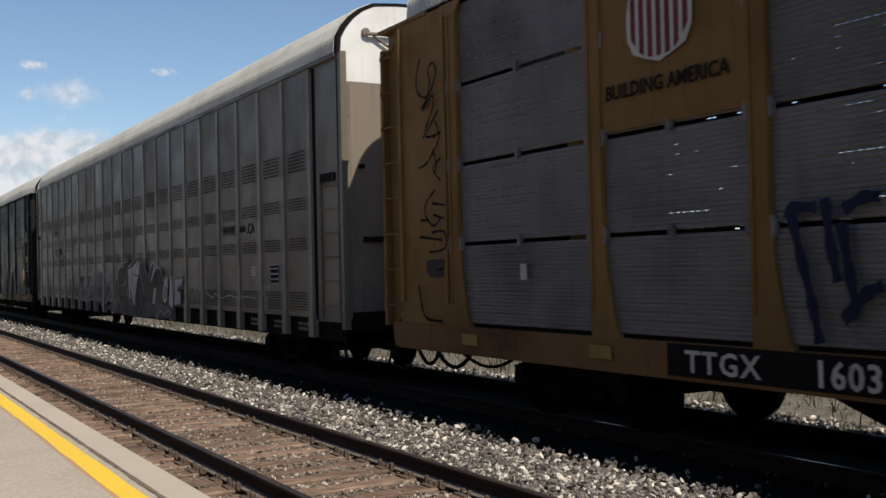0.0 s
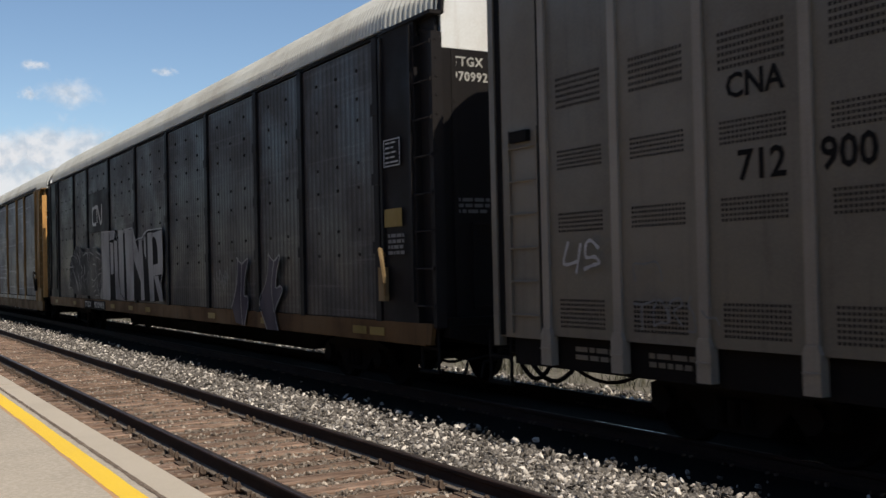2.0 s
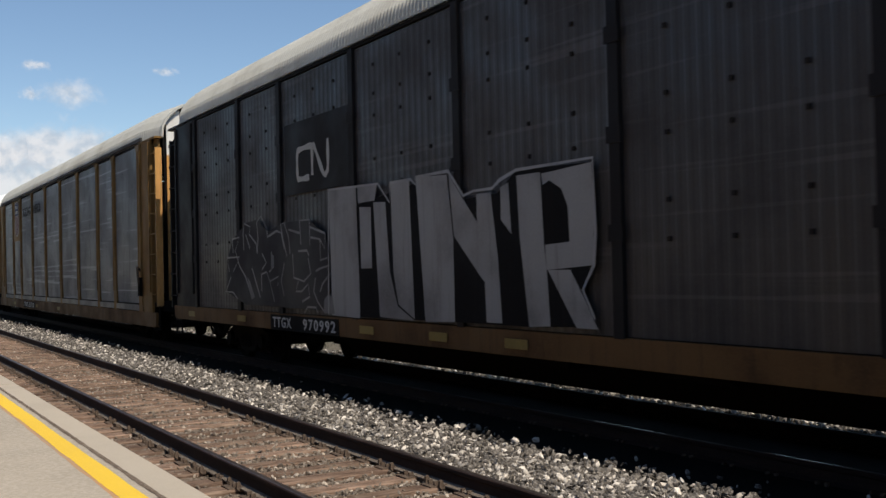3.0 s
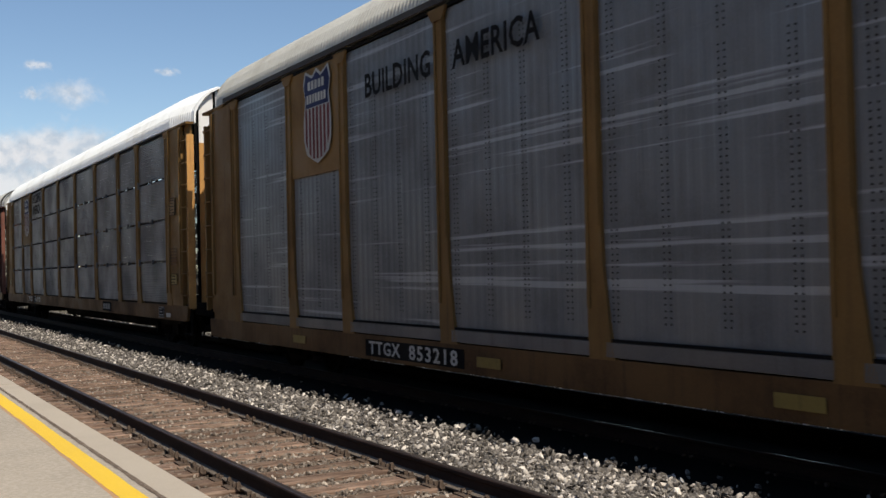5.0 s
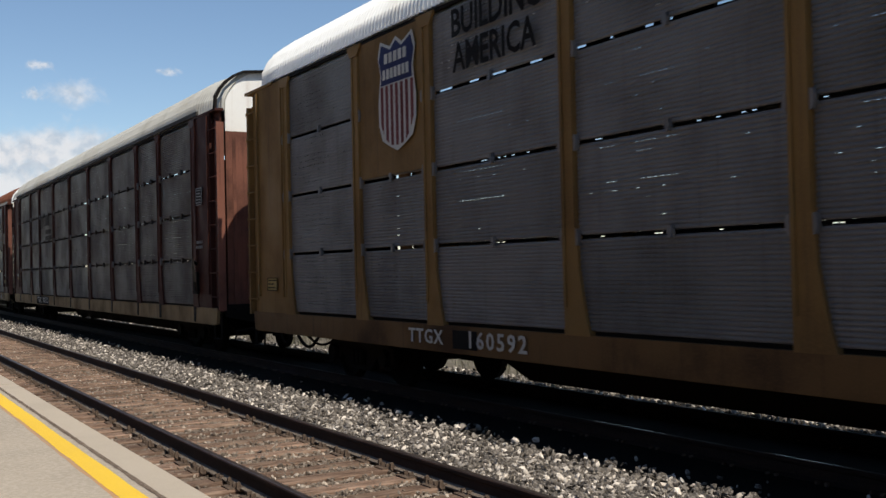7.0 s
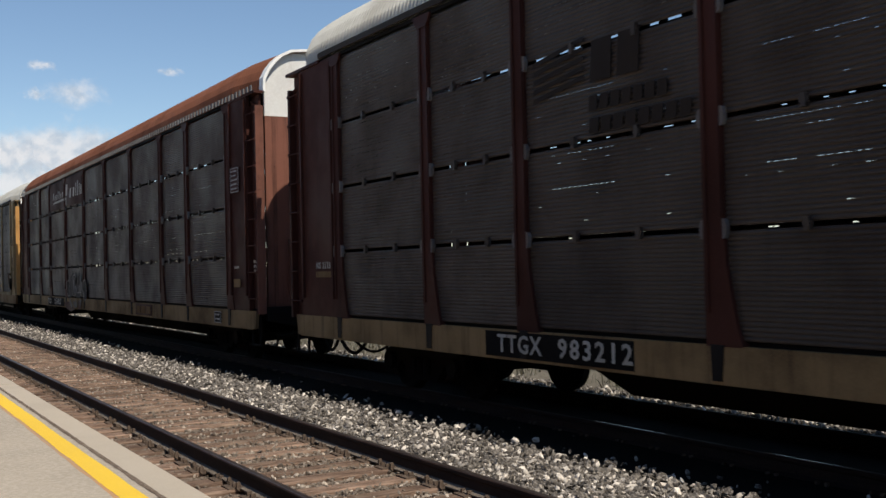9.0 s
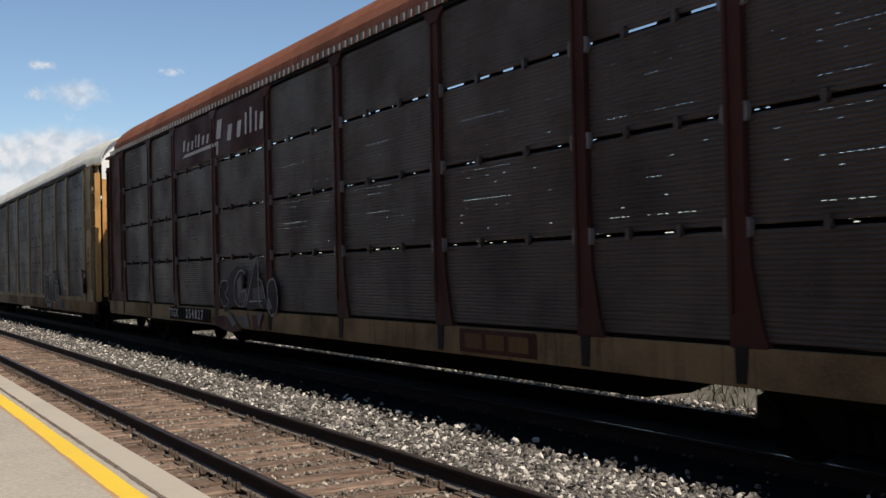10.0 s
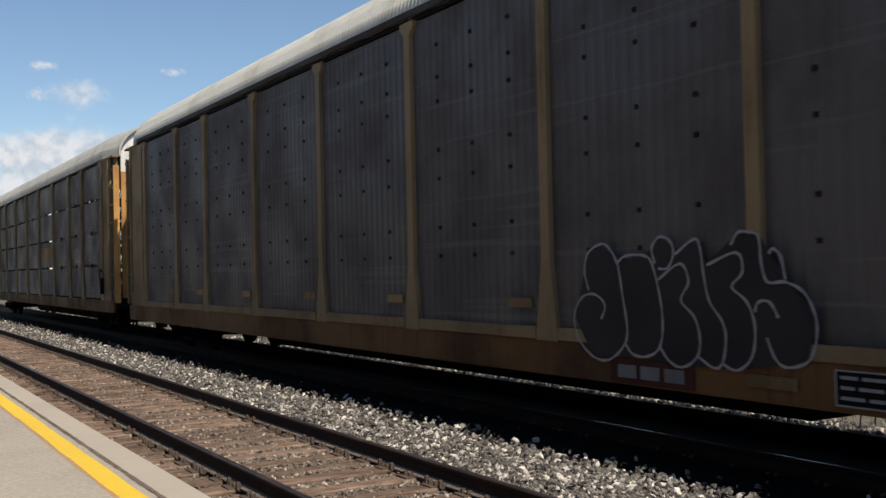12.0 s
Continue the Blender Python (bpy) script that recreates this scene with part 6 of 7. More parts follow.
ribbon(bm, [(-7, 1.86), (-7.16, 1.56), (-7.04, 1.32)], 0.032, -1.641, soft=False)
ribbon(bm, [(-6.64, 2), (-6.6, 1.62), (-6.18, 1.56), (-5.9, 1.68), (-6, 1.92)], 0.032, -1.641, soft=False)
ribbon(bm, [(-6.42, 1.56), (-6.52, 1.4), (-6.28, 1.4), (-6.02, 1.52), (-5.96, 1.32), (-6.28, 1.24)], 0.032, -1.641, soft=False)
ribbon(bm, [(-5.72, 1.62), (-5.8, 1.4), (-5.64, 1.24), (-5.44, 1.12)], 0.032, -1.641, soft=False)
ribbon(bm, [(-6.2, 1.06), (-6.04, 1.16), (-5.72, 1.16), (-5.66, 1.08)], 0.032, -1.641, soft=False)
ribbon(bm, [(-7.6, 2.06), (-7.5, 1.8), (-7.7, 1.72)], 0.032, -1.641, soft=False)
ribbon(bm, [(-8.04, 2.04), (-7.84, 1.88), (-8.06, 1.76)], 0.032, -1.641, soft=False)
ribbon(bm, [(-6.4, 2.04), (-6.04, 2.04), (-5.96, 1.96)], 0.032, -1.641, soft=False)
tagged(part("graffiti", bm, SPRAYMID, car_c, "grey tangled sprayed strokes"), kind="stuff")
bm = bmesh.new()
fill(bm, [(-5.28, 1.36), (-5.1, 1.34), (-5.02, 1.08), (-5.44, 1.08), (-5.4, 1.28)], -1.642)
fill(bm, [(-8.8, 1.64), (-8.64, 1.54), (-8.44, 1.28), (-8.6, 1.24), (-8.76, 1.46)], -1.642)
fill(bm, [(-7.6, 2.02), (-7.48, 2), (-7.46, 1.84), (-7.62, 1.72)], -1.642)
tagged(part("graffiti", bm, SPRAYGREY, car_c), kind="stuff")
bm = bmesh.new()
fill(bm, [(4.84, 1.22), (5.02, 1.66), (5.08, 1.84), (5.28, 1.92), (5.52, 1.74), (5.88, 1.8), (6, 1.86), (6.1, 1.96), (6.3, 1.84), (6.52, 1.92), (6.68, 1.72), (7.04, 1.96), (7.26, 1.94), (7.52, 1.58), (7.8, 1.3), (7.72, 0.96), (7, 0.84), (6.2, 0.84), (5.7, 0.88), (5.12, 0.84)], -1.638)
tagged(part("graffiti", bm, SPRAYDARK, car_h, "dark bubble letters with pale outlines"), kind="stuff")
bm = bmesh.new()
ribbon(bm, [(5.26, 1.2), (5.32, 1.34), (5.16, 1.44), (4.96, 1.4), (4.84, 1.22), (4.9, 1), (5.12, 0.84), (5.36, 0.82), (5.58, 0.96), (5.64, 1.12), (5.58, 1.44), (5.52, 1.72), (5.4, 1.88), (5.28, 1.92), (5.08, 1.84), (5.02, 1.66), (5.08, 1.48)], 0.024, -1.642)
ribbon(bm, [(5.52, 1.74), (5.64, 1.8), (5.88, 1.8), (6, 1.72), (6.1, 1.4), (6.12, 1.14), (6.06, 0.96), (5.88, 0.88), (5.7, 0.9), (5.6, 1)], 0.024, -1.642)
ribbon(bm, [(6.04, 1.72), (6, 1.86), (6.1, 1.96), (6.24, 1.92), (6.28, 1.8), (6.2, 1.68), (6.08, 1.68)], 0.024, -1.642)
ribbon(bm, [(6.08, 1.58), (6.36, 1.72), (6.46, 1.56), (6.36, 1.4), (6.52, 1.26), (6.58, 1.08), (6.54, 0.92), (6.36, 0.82), (6.2, 0.86), (6.08, 0.98)], 0.024, -1.642)
ribbon(bm, [(6.3, 1.8), (6.52, 1.92), (6.6, 1.88), (6.64, 1.64), (6.7, 1.4), (6.84, 1.24), (6.88, 1.1), (6.84, 0.9), (6.74, 0.84), (6.56, 0.92)], 0.024, -1.642)
ribbon(bm, [(6.68, 1.7), (7.02, 1.8), (7.08, 1.64), (6.96, 1.52), (7.12, 1.4), (7.2, 1.2), (7.16, 0.96), (7, 0.84), (6.84, 0.88)], 0.024, -1.642)
ribbon(bm, [(6.96, 1.86), (7.04, 1.96), (7.16, 1.96), (7.26, 1.92), (7.28, 1.72), (7.34, 1.56), (7.52, 1.56), (7.7, 1.48), (7.8, 1.3), (7.8, 1.12), (7.72, 0.96), (7.52, 0.9), (7.4, 0.96), (7.32, 1.12)], 0.024, -1.642)
ribbon(bm, [(7.2, 1.32), (7.24, 1.4), (7.36, 1.4), (7.44, 1.28)], 0.024, -1.642)
ribbon(bm, [(7.36, 1.78), (7.4, 1.82), (7.48, 1.76), (7.52, 1.58)], 0.024, -1.642)
tagged(part("graffiti", bm, SPRAYWHITE, car_h), kind="stuff")
bm = bmesh.new()
fill(bm, [(-1.1, 1.2), (-1, 1.4), (-0.48, 1.7), (-0.4, 1.88), (0, 1.98), (0.4, 2.04), (0.6, 2.12), (0.8, 1.92), (1.08, 1.96), (1.7, 2.16), (1.86, 1.92), (2.24, 2.1), (2.6, 1.68), (2.84, 1.88), (3.24, 2), (2.92, 1.56), (3.18, 1.78), (3.48, 1.88), (3.78, 1.8), (4, 1.56), (3.96, 1.1), (3.6, 1), (3.1, 1.04), (2.26, 1.04), (1.3, 0.88), (0.48, 1.02), (-0.6, 1.02)], -1.662)
tagged(part("graffiti", bm, SPRAYDARK, car_b, "dark and pale sprayed letters"), kind="stuff")
bm = bmesh.new()
fill(bm, [(0.68, 1.86), (1, 1.88), (0.98, 1.14), (0.76, 1.12)], -1.665)
fill(bm, [(1.14, 1.92), (1.72, 2.02), (1.64, 1.74), (1.24, 1.36), (1.04, 0.94), (1, 1.28)], -1.665)
fill(bm, [(3.16, 1.38), (3.36, 1.4), (3.24, 1.04), (3.04, 1.04)], -1.665)
fill(bm, [(4.2, 1.64), (4.34, 1.6), (4.26, 1.12), (4.04, 1.06), (3.94, 1.14), (4.08, 1.52)], -1.665)
fill(bm, [(4.38, 1.08), (4.56, 1.6), (4.68, 1.6), (4.68, 1.1), (4.78, 1.6), (4.88, 1.6), (4.72, 0.92), (4.6, 1)], -1.665)
fill(bm, [(4.96, 1.6), (5.52, 1.6), (5.4, 1.46), (5.12, 1.44), (5.1, 1.34), (5.34, 1.32), (5.32, 1.08), (4.84, 1.04)], -1.665)
tagged(part("graffiti", bm, SPRAYPALE, car_b), kind="stuff")
bm = bmesh.new()
ribbon(bm, [(-1.1, 1.2), (-1, 1.4), (-0.48, 1.7), (-0.4, 1.88), (0, 1.98), (0.6, 2.12), (0.8, 1.92), (1.7, 2.16), (1.86, 1.92), (2.24, 2.1), (2.6, 1.68), (2.84, 1.88), (3.24, 2), (2.92, 1.56), (3.18, 1.78), (3.48, 1.88), (3.78, 1.8), (4.04, 1.56), (4.2, 1.68), (4.4, 1.6), (4.56, 1.64), (4.88, 1.64), (5.24, 1.68), (5.52, 1.6), (5.36, 1.44)], 0.024, -1.668)
tagged(part("graffiti", bm, SPRAYWHITE, car_b), kind="stuff")
bm = bmesh.new()
ribbon(bm, [(-7.4, 1.76), (-6.92, 1.68), (-6.92, 1.86), (-6.58, 1.76), (-6, 1.88), (-5.66, 1.8), (-5.28, 1.68), (-4.92, 1.8), (-4.62, 1.72), (-4, 1.8), (-3.22, 1.84), (-3.2, 1.76), (-2.4, 1.86), (-2.16, 1.74), (-1.84, 1.72), (-1.64, 1.82), (-1.84, 1.6), (-1.56, 1.6), (-1.22, 1.56), (-1.36, 1.3), (-1.72, 1.08), (-2.24, 0.9), (-2.78, 0.96), (-3.6, 1.02), (-4.5, 0.98), (-5.52, 1), (-7.08, 1.1), (-7.28, 1.4), (-7.4, 1.76)], 0.03, -1.65)
ribbon(bm, [(-6.92, 1.68), (-6.36, 1.14), (-5.84, 1.74), (-5.52, 1)], 0.03, -1.65)
ribbon(bm, [(-5.72, 1.74), (-4.88, 1.08), (-4.56, 1.68), (-4.04, 1.06)], 0.03, -1.65)
ribbon(bm, [(-4.48, 1.04), (-3.76, 1.66), (-3.28, 1.04)], 0.03, -1.65)
ribbon(bm, [(-3.22, 1.04), (-3.12, 1.66), (-2.54, 1.7), (-2.5, 1.08)], 0.03, -1.65)
ribbon(bm, [(-2.18, 1.1), (-1.98, 1.56), (-1.42, 1.48)], 0.03, -1.65)
tagged(part("graffiti", bm, SPRAYMID, car_b, "faded grey sprayed lettering"), kind="stuff")
bm = bmesh.new()
fill(bm, [(-5.76, 1.66), (-4.88, 1.72), (-5.12, 1.56), (-5.46, 1.3)], -1.603)
fill(bm, [(-4.62, 1.68), (-4.04, 1.72), (-4.28, 1.5), (-4.48, 1.28)], -1.603)
fill(bm, [(-4.88, 1.44), (-4.58, 1.2), (-4.74, 1.12)], -1.603)
fill(bm, [(-4.38, 1.12), (-3.94, 1.16), (-4.04, 1.04), (-4.4, 1.04)], -1.603)
tagged(part("graffiti", bm, SPRAYRED, car_b), kind="stuff")
bm = bmesh.new()
fill(bm, [(-3.2, 1.76), (-2.42, 1.84), (-2.16, 1.72), (-1.92, 1.56), (-1.26, 1.56), (-1.7, 1.1), (-2.24, 0.92), (-3.14, 1)], -1.6025)
fill(bm, [(-7.28, 1.62), (-6.6, 1.64), (-6.68, 1.14), (-7.16, 1.12)], -1.6025)
tagged(part("graffiti", bm, SPRAYGREY, car_b), kind="stuff")
bm = bmesh.new()
fill(bm, [(0.79, 1.83), (1.16, 1.91), (1.31, 1.93), (1.76, 2.10), (1.85, 1.89), (1.70, 1.61), (1.38, 1.20), (1.37, 0.97), (1.17, 0.96), (1.02, 1.19), (0.86, 1.31), (0.82, 1.55)], -1.666)
fill(bm, [(4.06, 1.53), (4.19, 1.62), (4.31, 1.60), (4.36, 1.47), (4.30, 1.29), (4.17, 1.10), (3.98, 1.09), (3.91, 1.23), (3.96, 1.42)], -1.666)
fill(bm, [(2.99, 1.04), (3.17, 1.38), (3.35, 1.43), (3.30, 1.26), (3.12, 1.06)], -1.666)
tagged(part("graffiti", bm, SPRAYPALE, car_b), kind="stuff")
bm = bmesh.new()
fill(bm, [(-1.88, 0.82), (-0.82, 1.12), (0.80, 1.07), (2.69, 1.07), (3.79, 1.04), (4.57, 1.01), (4.56, 0.74), (3.77, 0.72), (2.76, 0.73), (1.41, 0.68), (-0.04, 0.72), (-1.27, 0.75)], -1.663)
tagged(part("graffiti", bm, SPRAYMIST, car_b), kind="stuff")
bm = bmesh.new()
ribbon(bm, [(1.21, 1.88), (0.97, 1.31), (1.27, 0.96)], 0.035, -1.668)
ribbon(bm, [(1.81, 2.09), (1.35, 1.73), (1.70, 1.67), (1.34, 1.32)], 0.035, -1.668)
ribbon(bm, [(0.86, 1.37), (1.12, 0.95)], 0.035, -1.668)
ribbon(bm, [(-0.43, 0.75), (0.04, 1.16), (0.33, 0.78)], 0.035, -1.668)
ribbon(bm, [(0.34, 1.17), (0.84, 0.70)], 0.035, -1.668)
ribbon(bm, [(1.41, 0.71), (1.67, 1.07), (1.90, 0.77), (2.36, 1.23)], 0.035, -1.668)
ribbon(bm, [(4.18, 1.44), (4.25, 1.38), (4.14, 1.21), (4.04, 1.27), (4.18, 1.44)], 0.035, -1.668)
tagged(part("graffiti", bm, INK, car_b), kind="stuff")
bm = bmesh.new()
ribbon(bm, [(1.88, 1.89), (1.98, 1.72), (2.11, 1.55), (2.25, 1.41), (2.18, 1.36), (2.26, 1.34)], 0.02, -1.67)
ribbon(bm, [(2.75, 1.69), (2.88, 1.81), (3.00, 1.91), (3.23, 2.01), (3.28, 1.96), (3.18, 1.81), (3.07, 1.66), (3.00, 1.56)], 0.02, -1.67)
ribbon(bm, [(3.00, 1.56), (3.18, 1.73), (3.48, 1.86), (3.75, 1.83), (3.91, 1.70), (4.02, 1.56), (4.13, 1.61), (4.28, 1.65), (4.39, 1.57)], 0.02, -1.67)
ribbon(bm, [(-0.95, 1.31), (-0.59, 1.55), (-0.39, 1.70), (-0.44, 1.38)], 0.02, -1.67)
ribbon(bm, [(-0.34, 1.81), (-0.18, 1.90), (0.13, 1.93), (0.44, 2.03), (0.73, 2.05)], 0.02, -1.67)
ribbon(bm, [(-0.01, 1.45), (0.38, 1.49), (0.42, 1.62)], 0.02, -1.67)
ribbon(bm, [(0.53, 1.36), (0.69, 1.18)], 0.02, -1.67)
ribbon(bm, [(-0.95, 1.31), (-0.82, 1.14), (-0.97, 0.85)], 0.02, -1.67)
ribbon(bm, [(3.29, 0.71), (3.71, 0.89), (4.03, 0.82), (4.34, 0.91), (4.57, 0.84)], 0.02, -1.67)
tagged(part("graffiti", bm, SPRAYPALE, car_b), kind="stuff")
bm = bmesh.new()
fill(bm, [(-7.38, 1.76), (-6.99, 1.69), (-6.91, 1.86), (-6.51, 1.78), (-5.95, 1.88), (-5.33, 1.69), (-4.56, 1.75), (-3.92, 1.81), (-3.34, 1.86), (-3.23, 1.76), (-2.47, 1.88), (-2.22, 1.72), (-1.91, 1.71), (-1.65, 1.81), (-1.80, 1.59), (-1.41, 1.62), (-1.23, 1.56), (-1.53, 1.25), (-2.12, 1.05), (-3.95, 1.01), (-5.53, 0.99), (-7.01, 1.10)], -1.6015)
for i in range(12, 18):
    x = 12.38 - i * 24.93 / 22
    fill(bm, [(x - 0.045, 1.09), (x + 0.045, 1.09), (x + 0.045, 1.72), (x - 0.045, 1.7)], -1.632)
    fill(bm, [(x - 0.08, 0.78), (x + 0.08, 0.78), (x + 0.08, 1.02), (x - 0.08, 1.02)], -1.647)
tagged(part("graffiti", bm, SPRAYHAZE, car_b), kind="stuff")
bm = bmesh.new()
ribbon(bm, [(-6.32, 1.75), (-6.72, 1.55), (-6.34, 1.35), (-6.74, 1.14)], 0.03, -1.651)
ribbon(bm, [(-5.84, 1.68), (-5.74, 1.30), (-6.10, 1.10)], 0.03, -1.651)
ribbon(bm, [(-4.86, 1.67), (-5.31, 1.00)], 0.03, -1.651)
ribbon(bm, [(-4.47, 1.67), (-4.11, 1.44), (-4.40, 1.04)], 0.03, -1.651)
ribbon(bm, [(-3.75, 1.71), (-3.94, 1.23)], 0.03, -1.651)
ribbon(bm, [(-2.97, 1.73), (-3.13, 1.25), (-2.70, 1.12), (-2.42, 1.46), (-2.55, 1.70)], 0.03, -1.651)
ribbon(bm, [(-1.98, 1.65), (-1.87, 1.38), (-2.05, 1.14)], 0.03, -1.651)
tagged(part("graffiti", bm, SPRAYGREY, car_b), kind="stuff")
bm = bmesh.new()
ribbon(bm, [(-12.12, 1.96), (-12.2, 1.74), (-11.98, 1.76)], 0.034, -1.651)
ribbon(bm, [(-11.92, 1.94), (-12, 1.64)], 0.034, -1.651)
ribbon(bm, [(-11.64, 1.88), (-11.76, 1.96), (-11.84, 1.92), (-11.84, 1.8), (-11.7, 1.8), (-11.64, 1.74), (-11.74, 1.72), (-11.88, 1.68)], 0.034, -1.651)
tagged(part("graffiti", bm, SPRAYWHITE, car_b, "white chalked digits"), kind="stuff")
bm = bmesh.new()
ribbon(bm, [(-11.12, 1.56), (-11.14, 1.72), (-11, 1.72), (-10.84, 1.74), (-10.78, 1.66), (-10.76, 1.56)], 0.02, -1.651)
ribbon(bm, [(-11.04, 1.36), (-11.04, 1.24), (-11.04, 1.12)], 0.02, -1.651)
ribbon(bm, [(-11.16, 1.36), (-11, 1.36), (-10.86, 1.4)], 0.02, -1.651)
ribbon(bm, [(-10.88, 1.16), (-10.88, 1.32), (-10.8, 1.4), (-10.72, 1.32), (-10.7, 1.2), (-10.8, 1.2), (-10.88, 1.16)], 0.02, -1.651)
ribbon(bm, [(-10.68, 1.2), (-10.68, 1.36), (-10.56, 1.42), (-10.52, 1.36), (-10.62, 1.3), (-10.52, 1.18)], 0.02, -1.651)
ribbon(bm, [(-10.4, 1.44), (-10.44, 1.36), (-10.38, 1.28), (-10.36, 1.14), (-10.46, 1.14)], 0.02, -1.651)
ribbon(bm, [(-10.28, 1.32), (-10.22, 1.26), (-10.12, 1.26), (-10.08, 1.2)], 0.02, -1.651)
tagged(part("graffiti", bm, SPRAYGREY, car_b, "thin chalked scrawl"), kind="stuff")
bm = bmesh.new()
ribbon(bm, [(7.16, 1.32), (7.48, 1.24), (7.68, 1.32), (8.04, 1.24), (8.5, 1.3), (8.92, 1.26), (9.52, 1.28), (10, 1.26)], 0.025, -1.651)
ribbon(bm, [(6.06, 1.56), (6.08, 1.14), (6.36, 1.4), (6.5, 1.16), (6.74, 1.52), (6.8, 1.16), (7.08, 1.56), (7.12, 1.24)], 0.025, -1.651)
ribbon(bm, [(10.28, 1.48), (10.32, 1.32), (10.46, 1.48)], 0.025, -1.651)
ribbon(bm, [(10.5, 1.44), (10.64, 1.48), (10.56, 1.28)], 0.025, -1.651)
ribbon(bm, [(10.4, 1.24), (10.48, 1.28), (10.48, 1.12), (10.4, 1.14)], 0.025, -1.651)
tagged(part("graffiti", bm, SPRAYWHITE, car_b), kind="stuff")
bm = bmesh.new()
fill(bm, [(-4.02, 1.52), (-3.66, 1.60), (-3.38, 1.49), (-3.56, 1.30), (-3.40, 1.09), (-3.80, 0.97), (-4.03, 1.13)], -1.632)
fill(bm, [(-3.51, 1.68), (-3.05, 1.86), (-2.74, 1.73), (-2.72, 1.55), (-2.81, 1.26), (-3.13, 1.10), (-3.45, 1.11), (-3.58, 1.36)], -1.632)
fill(bm, [(-2.72, 1.15), (-2.36, 1.72), (-2.05, 1.88), (-1.94, 1.55), (-1.63, 1.26), (-1.68, 1.10), (-2.53, 1.04)], -1.632)
fill(bm, [(-1.51, 1.55), (-1.22, 1.62), (-1.04, 1.45), (-1.02, 1.20), (-1.20, 1.02), (-1.46, 1.03), (-1.56, 1.24)], -1.632)
tagged(part("graffiti", bm, SPRAYDARK, car_g), kind="stuff")
bm = bmesh.new()
fill(bm, [(-4.61, 0.85), (-3.92, 0.91), (-3.41, 0.86), (-2.84, 0.67), (-3.48, 0.60), (-4.30, 0.69)], -1.636)
fill(bm, [(-2.34, 0.96), (-1.77, 0.97), (-1.99, 0.73), (-2.26, 0.69)], -1.636)
tagged(part("graffiti", bm, SPRAYWINE, car_g), kind="stuff")
bm = bmesh.new()
fill(bm, [(-2.89, 1.43), (-2.51, 1.43), (-2.57, 1.20), (-3.02, 1.15)], -1.6385)
fill(bm, [(-2.25, 1.43), (-1.70, 1.49), (-1.61, 1.26), (-2.22, 1.24)], -1.6385)
fill(bm, [(-1.48, 1.24), (-1.39, 1.28), (-1.35, 1.09), (-1.49, 1.08)], -1.6385)
fill(bm, [(-3.19, 0.92), (-2.68, 0.93), (-2.54, 0.72), (-2.84, 0.73)], -1.6385)
tagged(part("graffiti", bm, SPRAYMIST, car_g), kind="stuff")
bm = bmesh.new()
ribbon(bm, [(-4.06, 1.26), (-4.08, 1.44), (-3.96, 1.56), (-3.66, 1.56), (-3.6, 1.44), (-3.76, 1.3), (-3.56, 1.2), (-3.68, 1.1), (-3.92, 1.1), (-4.06, 1.26)], 0.028, -1.64)
ribbon(bm, [(-2.6, 1.68), (-2.8, 1.76), (-3.04, 1.7), (-3.24, 1.48), (-3.2, 1.2), (-2.92, 1.1), (-2.72, 1.14), (-2.6, 1.38), (-2.86, 1.36)], 0.028, -1.64)
ribbon(bm, [(-2.62, 1.1), (-2.08, 1.94), (-1.96, 1.88), (-1.92, 1.24), (-1.8, 1.12)], 0.028, -1.64)
ribbon(bm, [(-2.44, 1.2), (-1.8, 1.22)], 0.028, -1.64)
ribbon(bm, [(-2, 1.6), (-1.8, 1.56), (-1.6, 1.24), (-1.52, 1.08)], 0.028, -1.64)
ribbon(bm, [(-1.48, 1.12), (-1.5, 1.44), (-1.42, 1.56), (-1.22, 1.6), (-1.08, 1.44), (-1.04, 1.24), (-1.12, 1.04), (-1.36, 0.98), (-1.48, 1.12)], 0.028, -1.64)
tagged(part("graffiti", bm, SPRAYMID, car_g, "pale sprayed lettering on the panels and sill"), kind="stuff")
bm = bmesh.new()
fill(bm, [(-1.56, 1.08), (-1.44, 1.3), (-1.28, 1.1)], -1.642)
fill(bm, [(-3.56, 1.02), (-3.16, 0.78), (-3.36, 0.72), (-3.64, 0.88)], -1.642)
fill(bm, [(-2.72, 0.98), (-2.58, 0.98), (-2.44, 0.76), (-2.64, 0.74)], -1.642)
fill(bm, [(-2.06, 1), (-1.78, 1), (-1.96, 0.72)], -1.642)
fill(bm, [(-3.06, 1.56), (-2.84, 1.68), (-2.8, 1.44), (-3.02, 1.2)], -1.642)
tagged(part("graffiti", bm, SPRAYGREY, car_g), kind="stuff")
bm = bmesh.new()
ribbon(bm, [(-6.94, 2.06), (-6.92, 2.12), (-6.68, 2.12)], 0.09, -1.64)
ribbon(bm, [(-6.92, 2.08), (-6.84, 1.76), (-6.74, 1.4), (-6.68, 1.1)], 0.09, -1.64)
ribbon(bm, [(-6.6, 2.18), (-6.56, 1.84), (-6.5, 1.56)], 0.09, -1.64)
ribbon(bm, [(-6.46, 2), (-6.4, 1.64), (-6.36, 1.36), (-6.46, 1.28)], 0.09, -1.64)
ribbon(bm, [(-6.46, 1.28), (-6.28, 1.46), (-6.12, 1.54)], 0.09, -1.64)
ribbon(bm, [(-6.44, 2.08), (-6.28, 2.16), (-6.12, 2.16)], 0.09, -1.64)
tagged(part("graffiti", bm, SPRAYBLUE, car_a, "dark blue dripping sprayed strokes"), kind="stuff")
bm = bmesh.new()
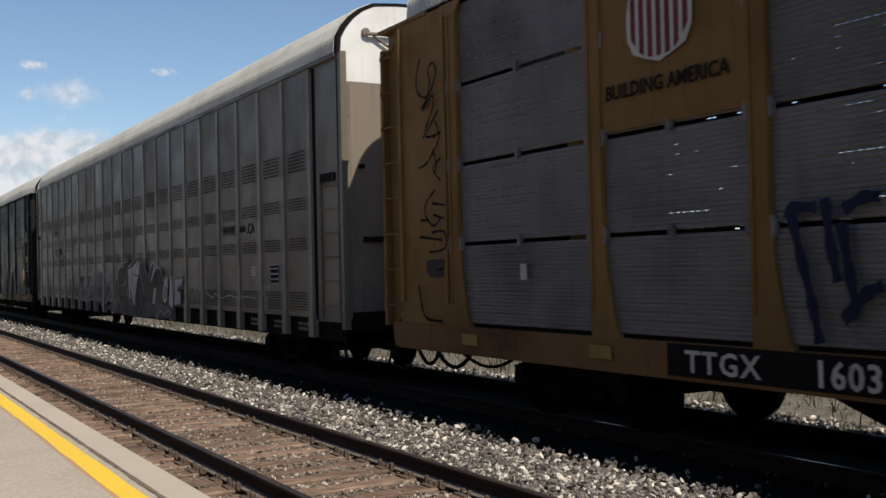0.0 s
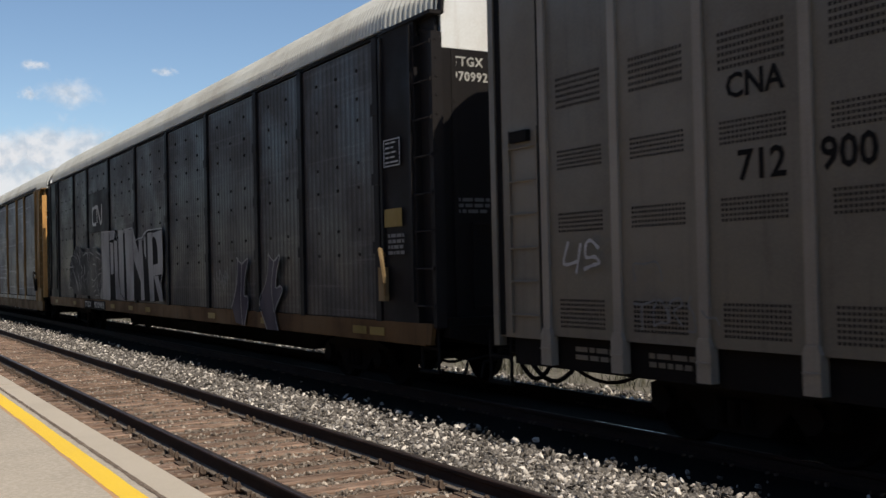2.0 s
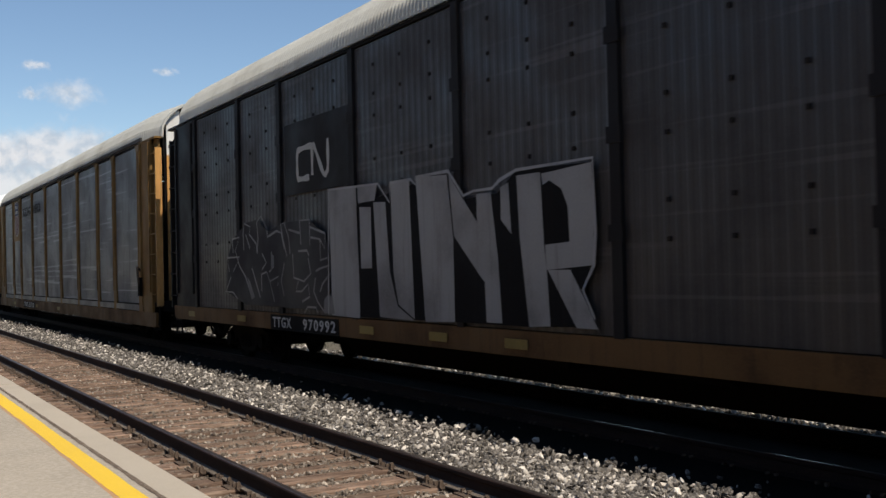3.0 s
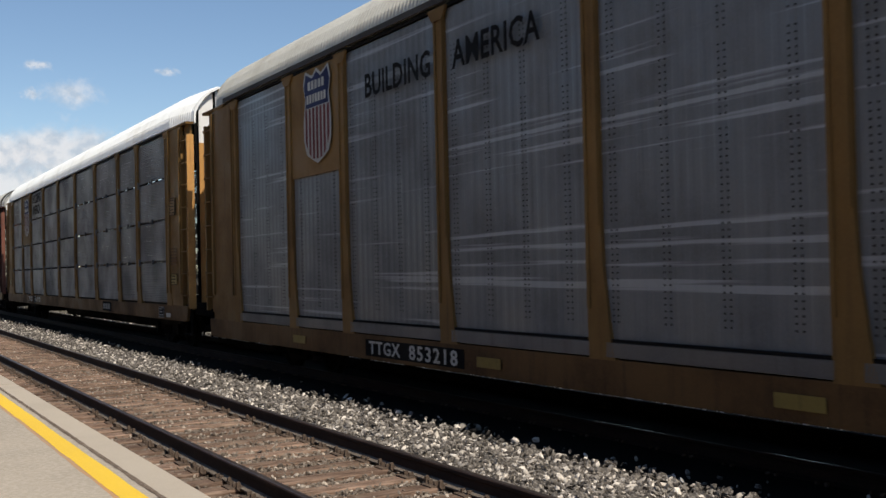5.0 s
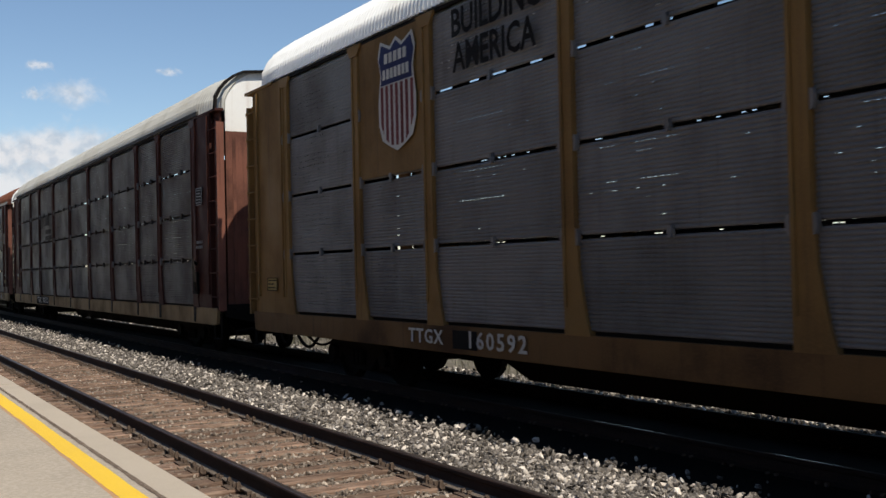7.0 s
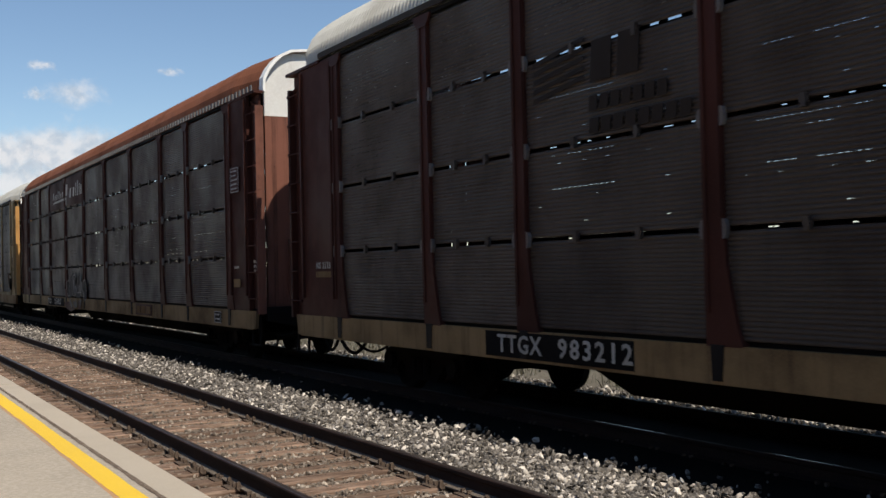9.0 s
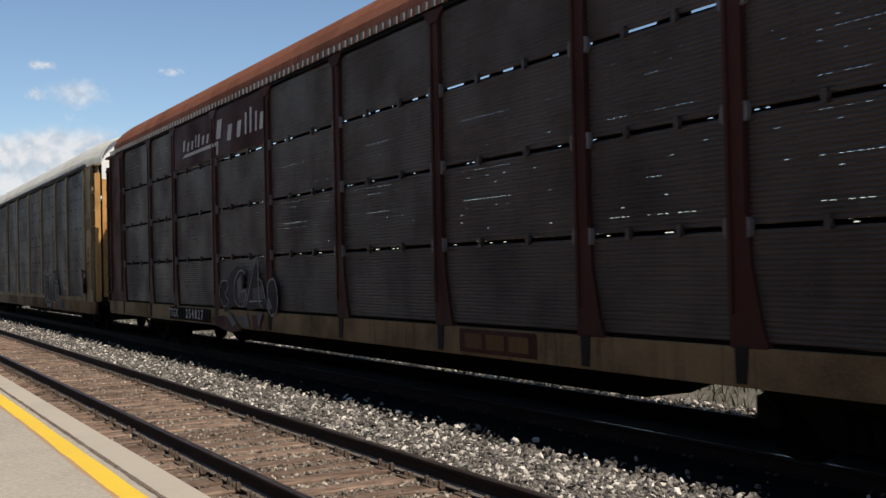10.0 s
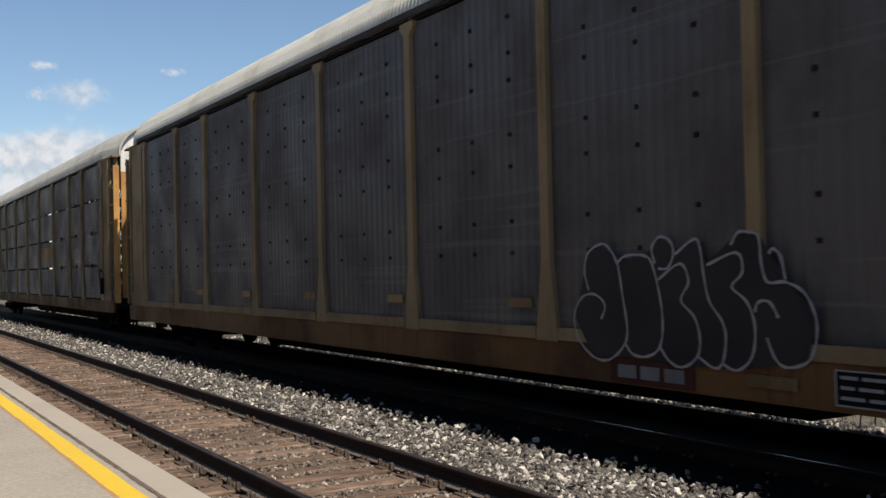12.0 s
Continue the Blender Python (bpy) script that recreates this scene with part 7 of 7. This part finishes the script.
ribbon(bm, [(-12.72, 4.34), (-12.82, 4.12), (-12.78, 3.92), (-12.56, 3.84), (-12.48, 4.02), (-12.52, 4.16), (-12.4, 4.24), (-12.32, 4.1), (-12.48, 3.88), (-12.72, 3.7)], 0.03, -1.645)
ribbon(bm, [(-12.68, 3.68), (-12.44, 3.84), (-12.4, 3.72), (-12.58, 3.48), (-12.66, 3.34)], 0.03, -1.645)
ribbon(bm, [(-12.42, 3.32), (-12.24, 3.38)], 0.03, -1.645)
ribbon(bm, [(-12.28, 3.64), (-12.6, 3.36), (-12.24, 3.36)], 0.03, -1.645)
ribbon(bm, [(-12.36, 3.52), (-12.28, 3.3), (-12.44, 3.14), (-12.6, 3.02), (-12.78, 2.98)], 0.03, -1.645)
ribbon(bm, [(-12.24, 3.06), (-12.44, 2.94), (-12.26, 2.78)], 0.03, -1.645)
ribbon(bm, [(-12.44, 3.18), (-12.36, 3), (-12.4, 2.86)], 0.03, -1.645)
ribbon(bm, [(-12.4, 2.68), (-12.64, 2.52), (-12.64, 2.36), (-12.44, 2.24), (-12.28, 2.34)], 0.03, -1.645)
ribbon(bm, [(-12.48, 2.52), (-12.18, 2.48)], 0.03, -1.645)
ribbon(bm, [(-12.46, 2.38), (-12.2, 2.32)], 0.03, -1.645)
ribbon(bm, [(-12.78, 2.32), (-12.56, 2.32)], 0.03, -1.645)
ribbon(bm, [(-12.5, 2.16), (-12.2, 2.16), (-12.2, 1.96), (-12.58, 1.92)], 0.03, -1.645)
ribbon(bm, [(-12.82, 2.12), (-12.24, 2.06)], 0.03, -1.645)
tagged(part("graffiti", bm, INK, car_a, "black marker scribble down the end wall"), kind="stuff")
bm = bmesh.new()
ribbon(bm, [(-12.66, 1.76), (-12.24, 1.8), (-12.6, 1.68), (-12.28, 1.64), (-12.66, 1.72)], 0.09, -1.644)
tagged(part("graffiti", bm, SPRAYDARK, car_a), kind="stuff")
bm = bmesh.new()
ribbon(bm, [(-12.86, 1.52), (-12.8, 1.26), (-12.66, 1.1), (-12.28, 1.08)], 0.035, -1.645)
tagged(part("graffiti", bm, INK, car_a), kind="stuff")


def scribble(parent, x0, x1, z0, z1, n, w, material, y, seed):
    """A tangle of quick upright strokes, joined by hooks."""
    rng = random.Random(seed)
    bm = bmesh.new()
    for i in range(n):
        a = x0 + (x1 - x0) * (i + rng.uniform(0, 1)) / n
        top, low = z1 - (z1 - z0) * rng.uniform(0, 0.35), z0 + (z1 - z0) * rng.uniform(0, 0.45)
        d = (x1 - x0) / n
        ribbon(bm, [(a, low), (a + d * rng.uniform(-0.4, 0.4), (top + low) / 2), (a + d * rng.uniform(-0.3, 0.6), top), (a + d * rng.uniform(0.4, 1.2), top - rng.uniform(0.05, 0.25)),
                    (a + d * rng.uniform(0.1, 0.9), low + rng.uniform(0.05, 0.4))], w, y)
        y -= 0.0008
    tagged(part("graffiti", bm, material, parent), kind="stuff")


scribble(car_c, 4.77, 5.77, 1.2, 1.8, 8, 0.025, SPRAYGREY, -1.64, 6)

# ---------------------------------------------------------------- what moves
SPEED = 15.57


def motions():
    for car, middle in TRAIN:
        walk(car, [(t, pose(middle + SPEED * t, T2, 0)) for t in range(13)])
    step = 1 / FPS
    for wheelset, place in WHEELSETS:
        walk(wheelset, [(k * step, pose(*place) @ pose(0, 0, 0, 0, math.degrees(SPEED * k * step / WHEEL_R) % 360, 0)) for k in range(361)])
    for ob, az, el, wide, high in CLOUDS:
        rows = []
        for t in (0.0, 6.0, 12.0):
            m, size = cloud_pose(az, el, wide, high, -0.5 * t / 12)
            rows.append((t, m))
        ob.scale = size
        walk(ob, rows)


motions()
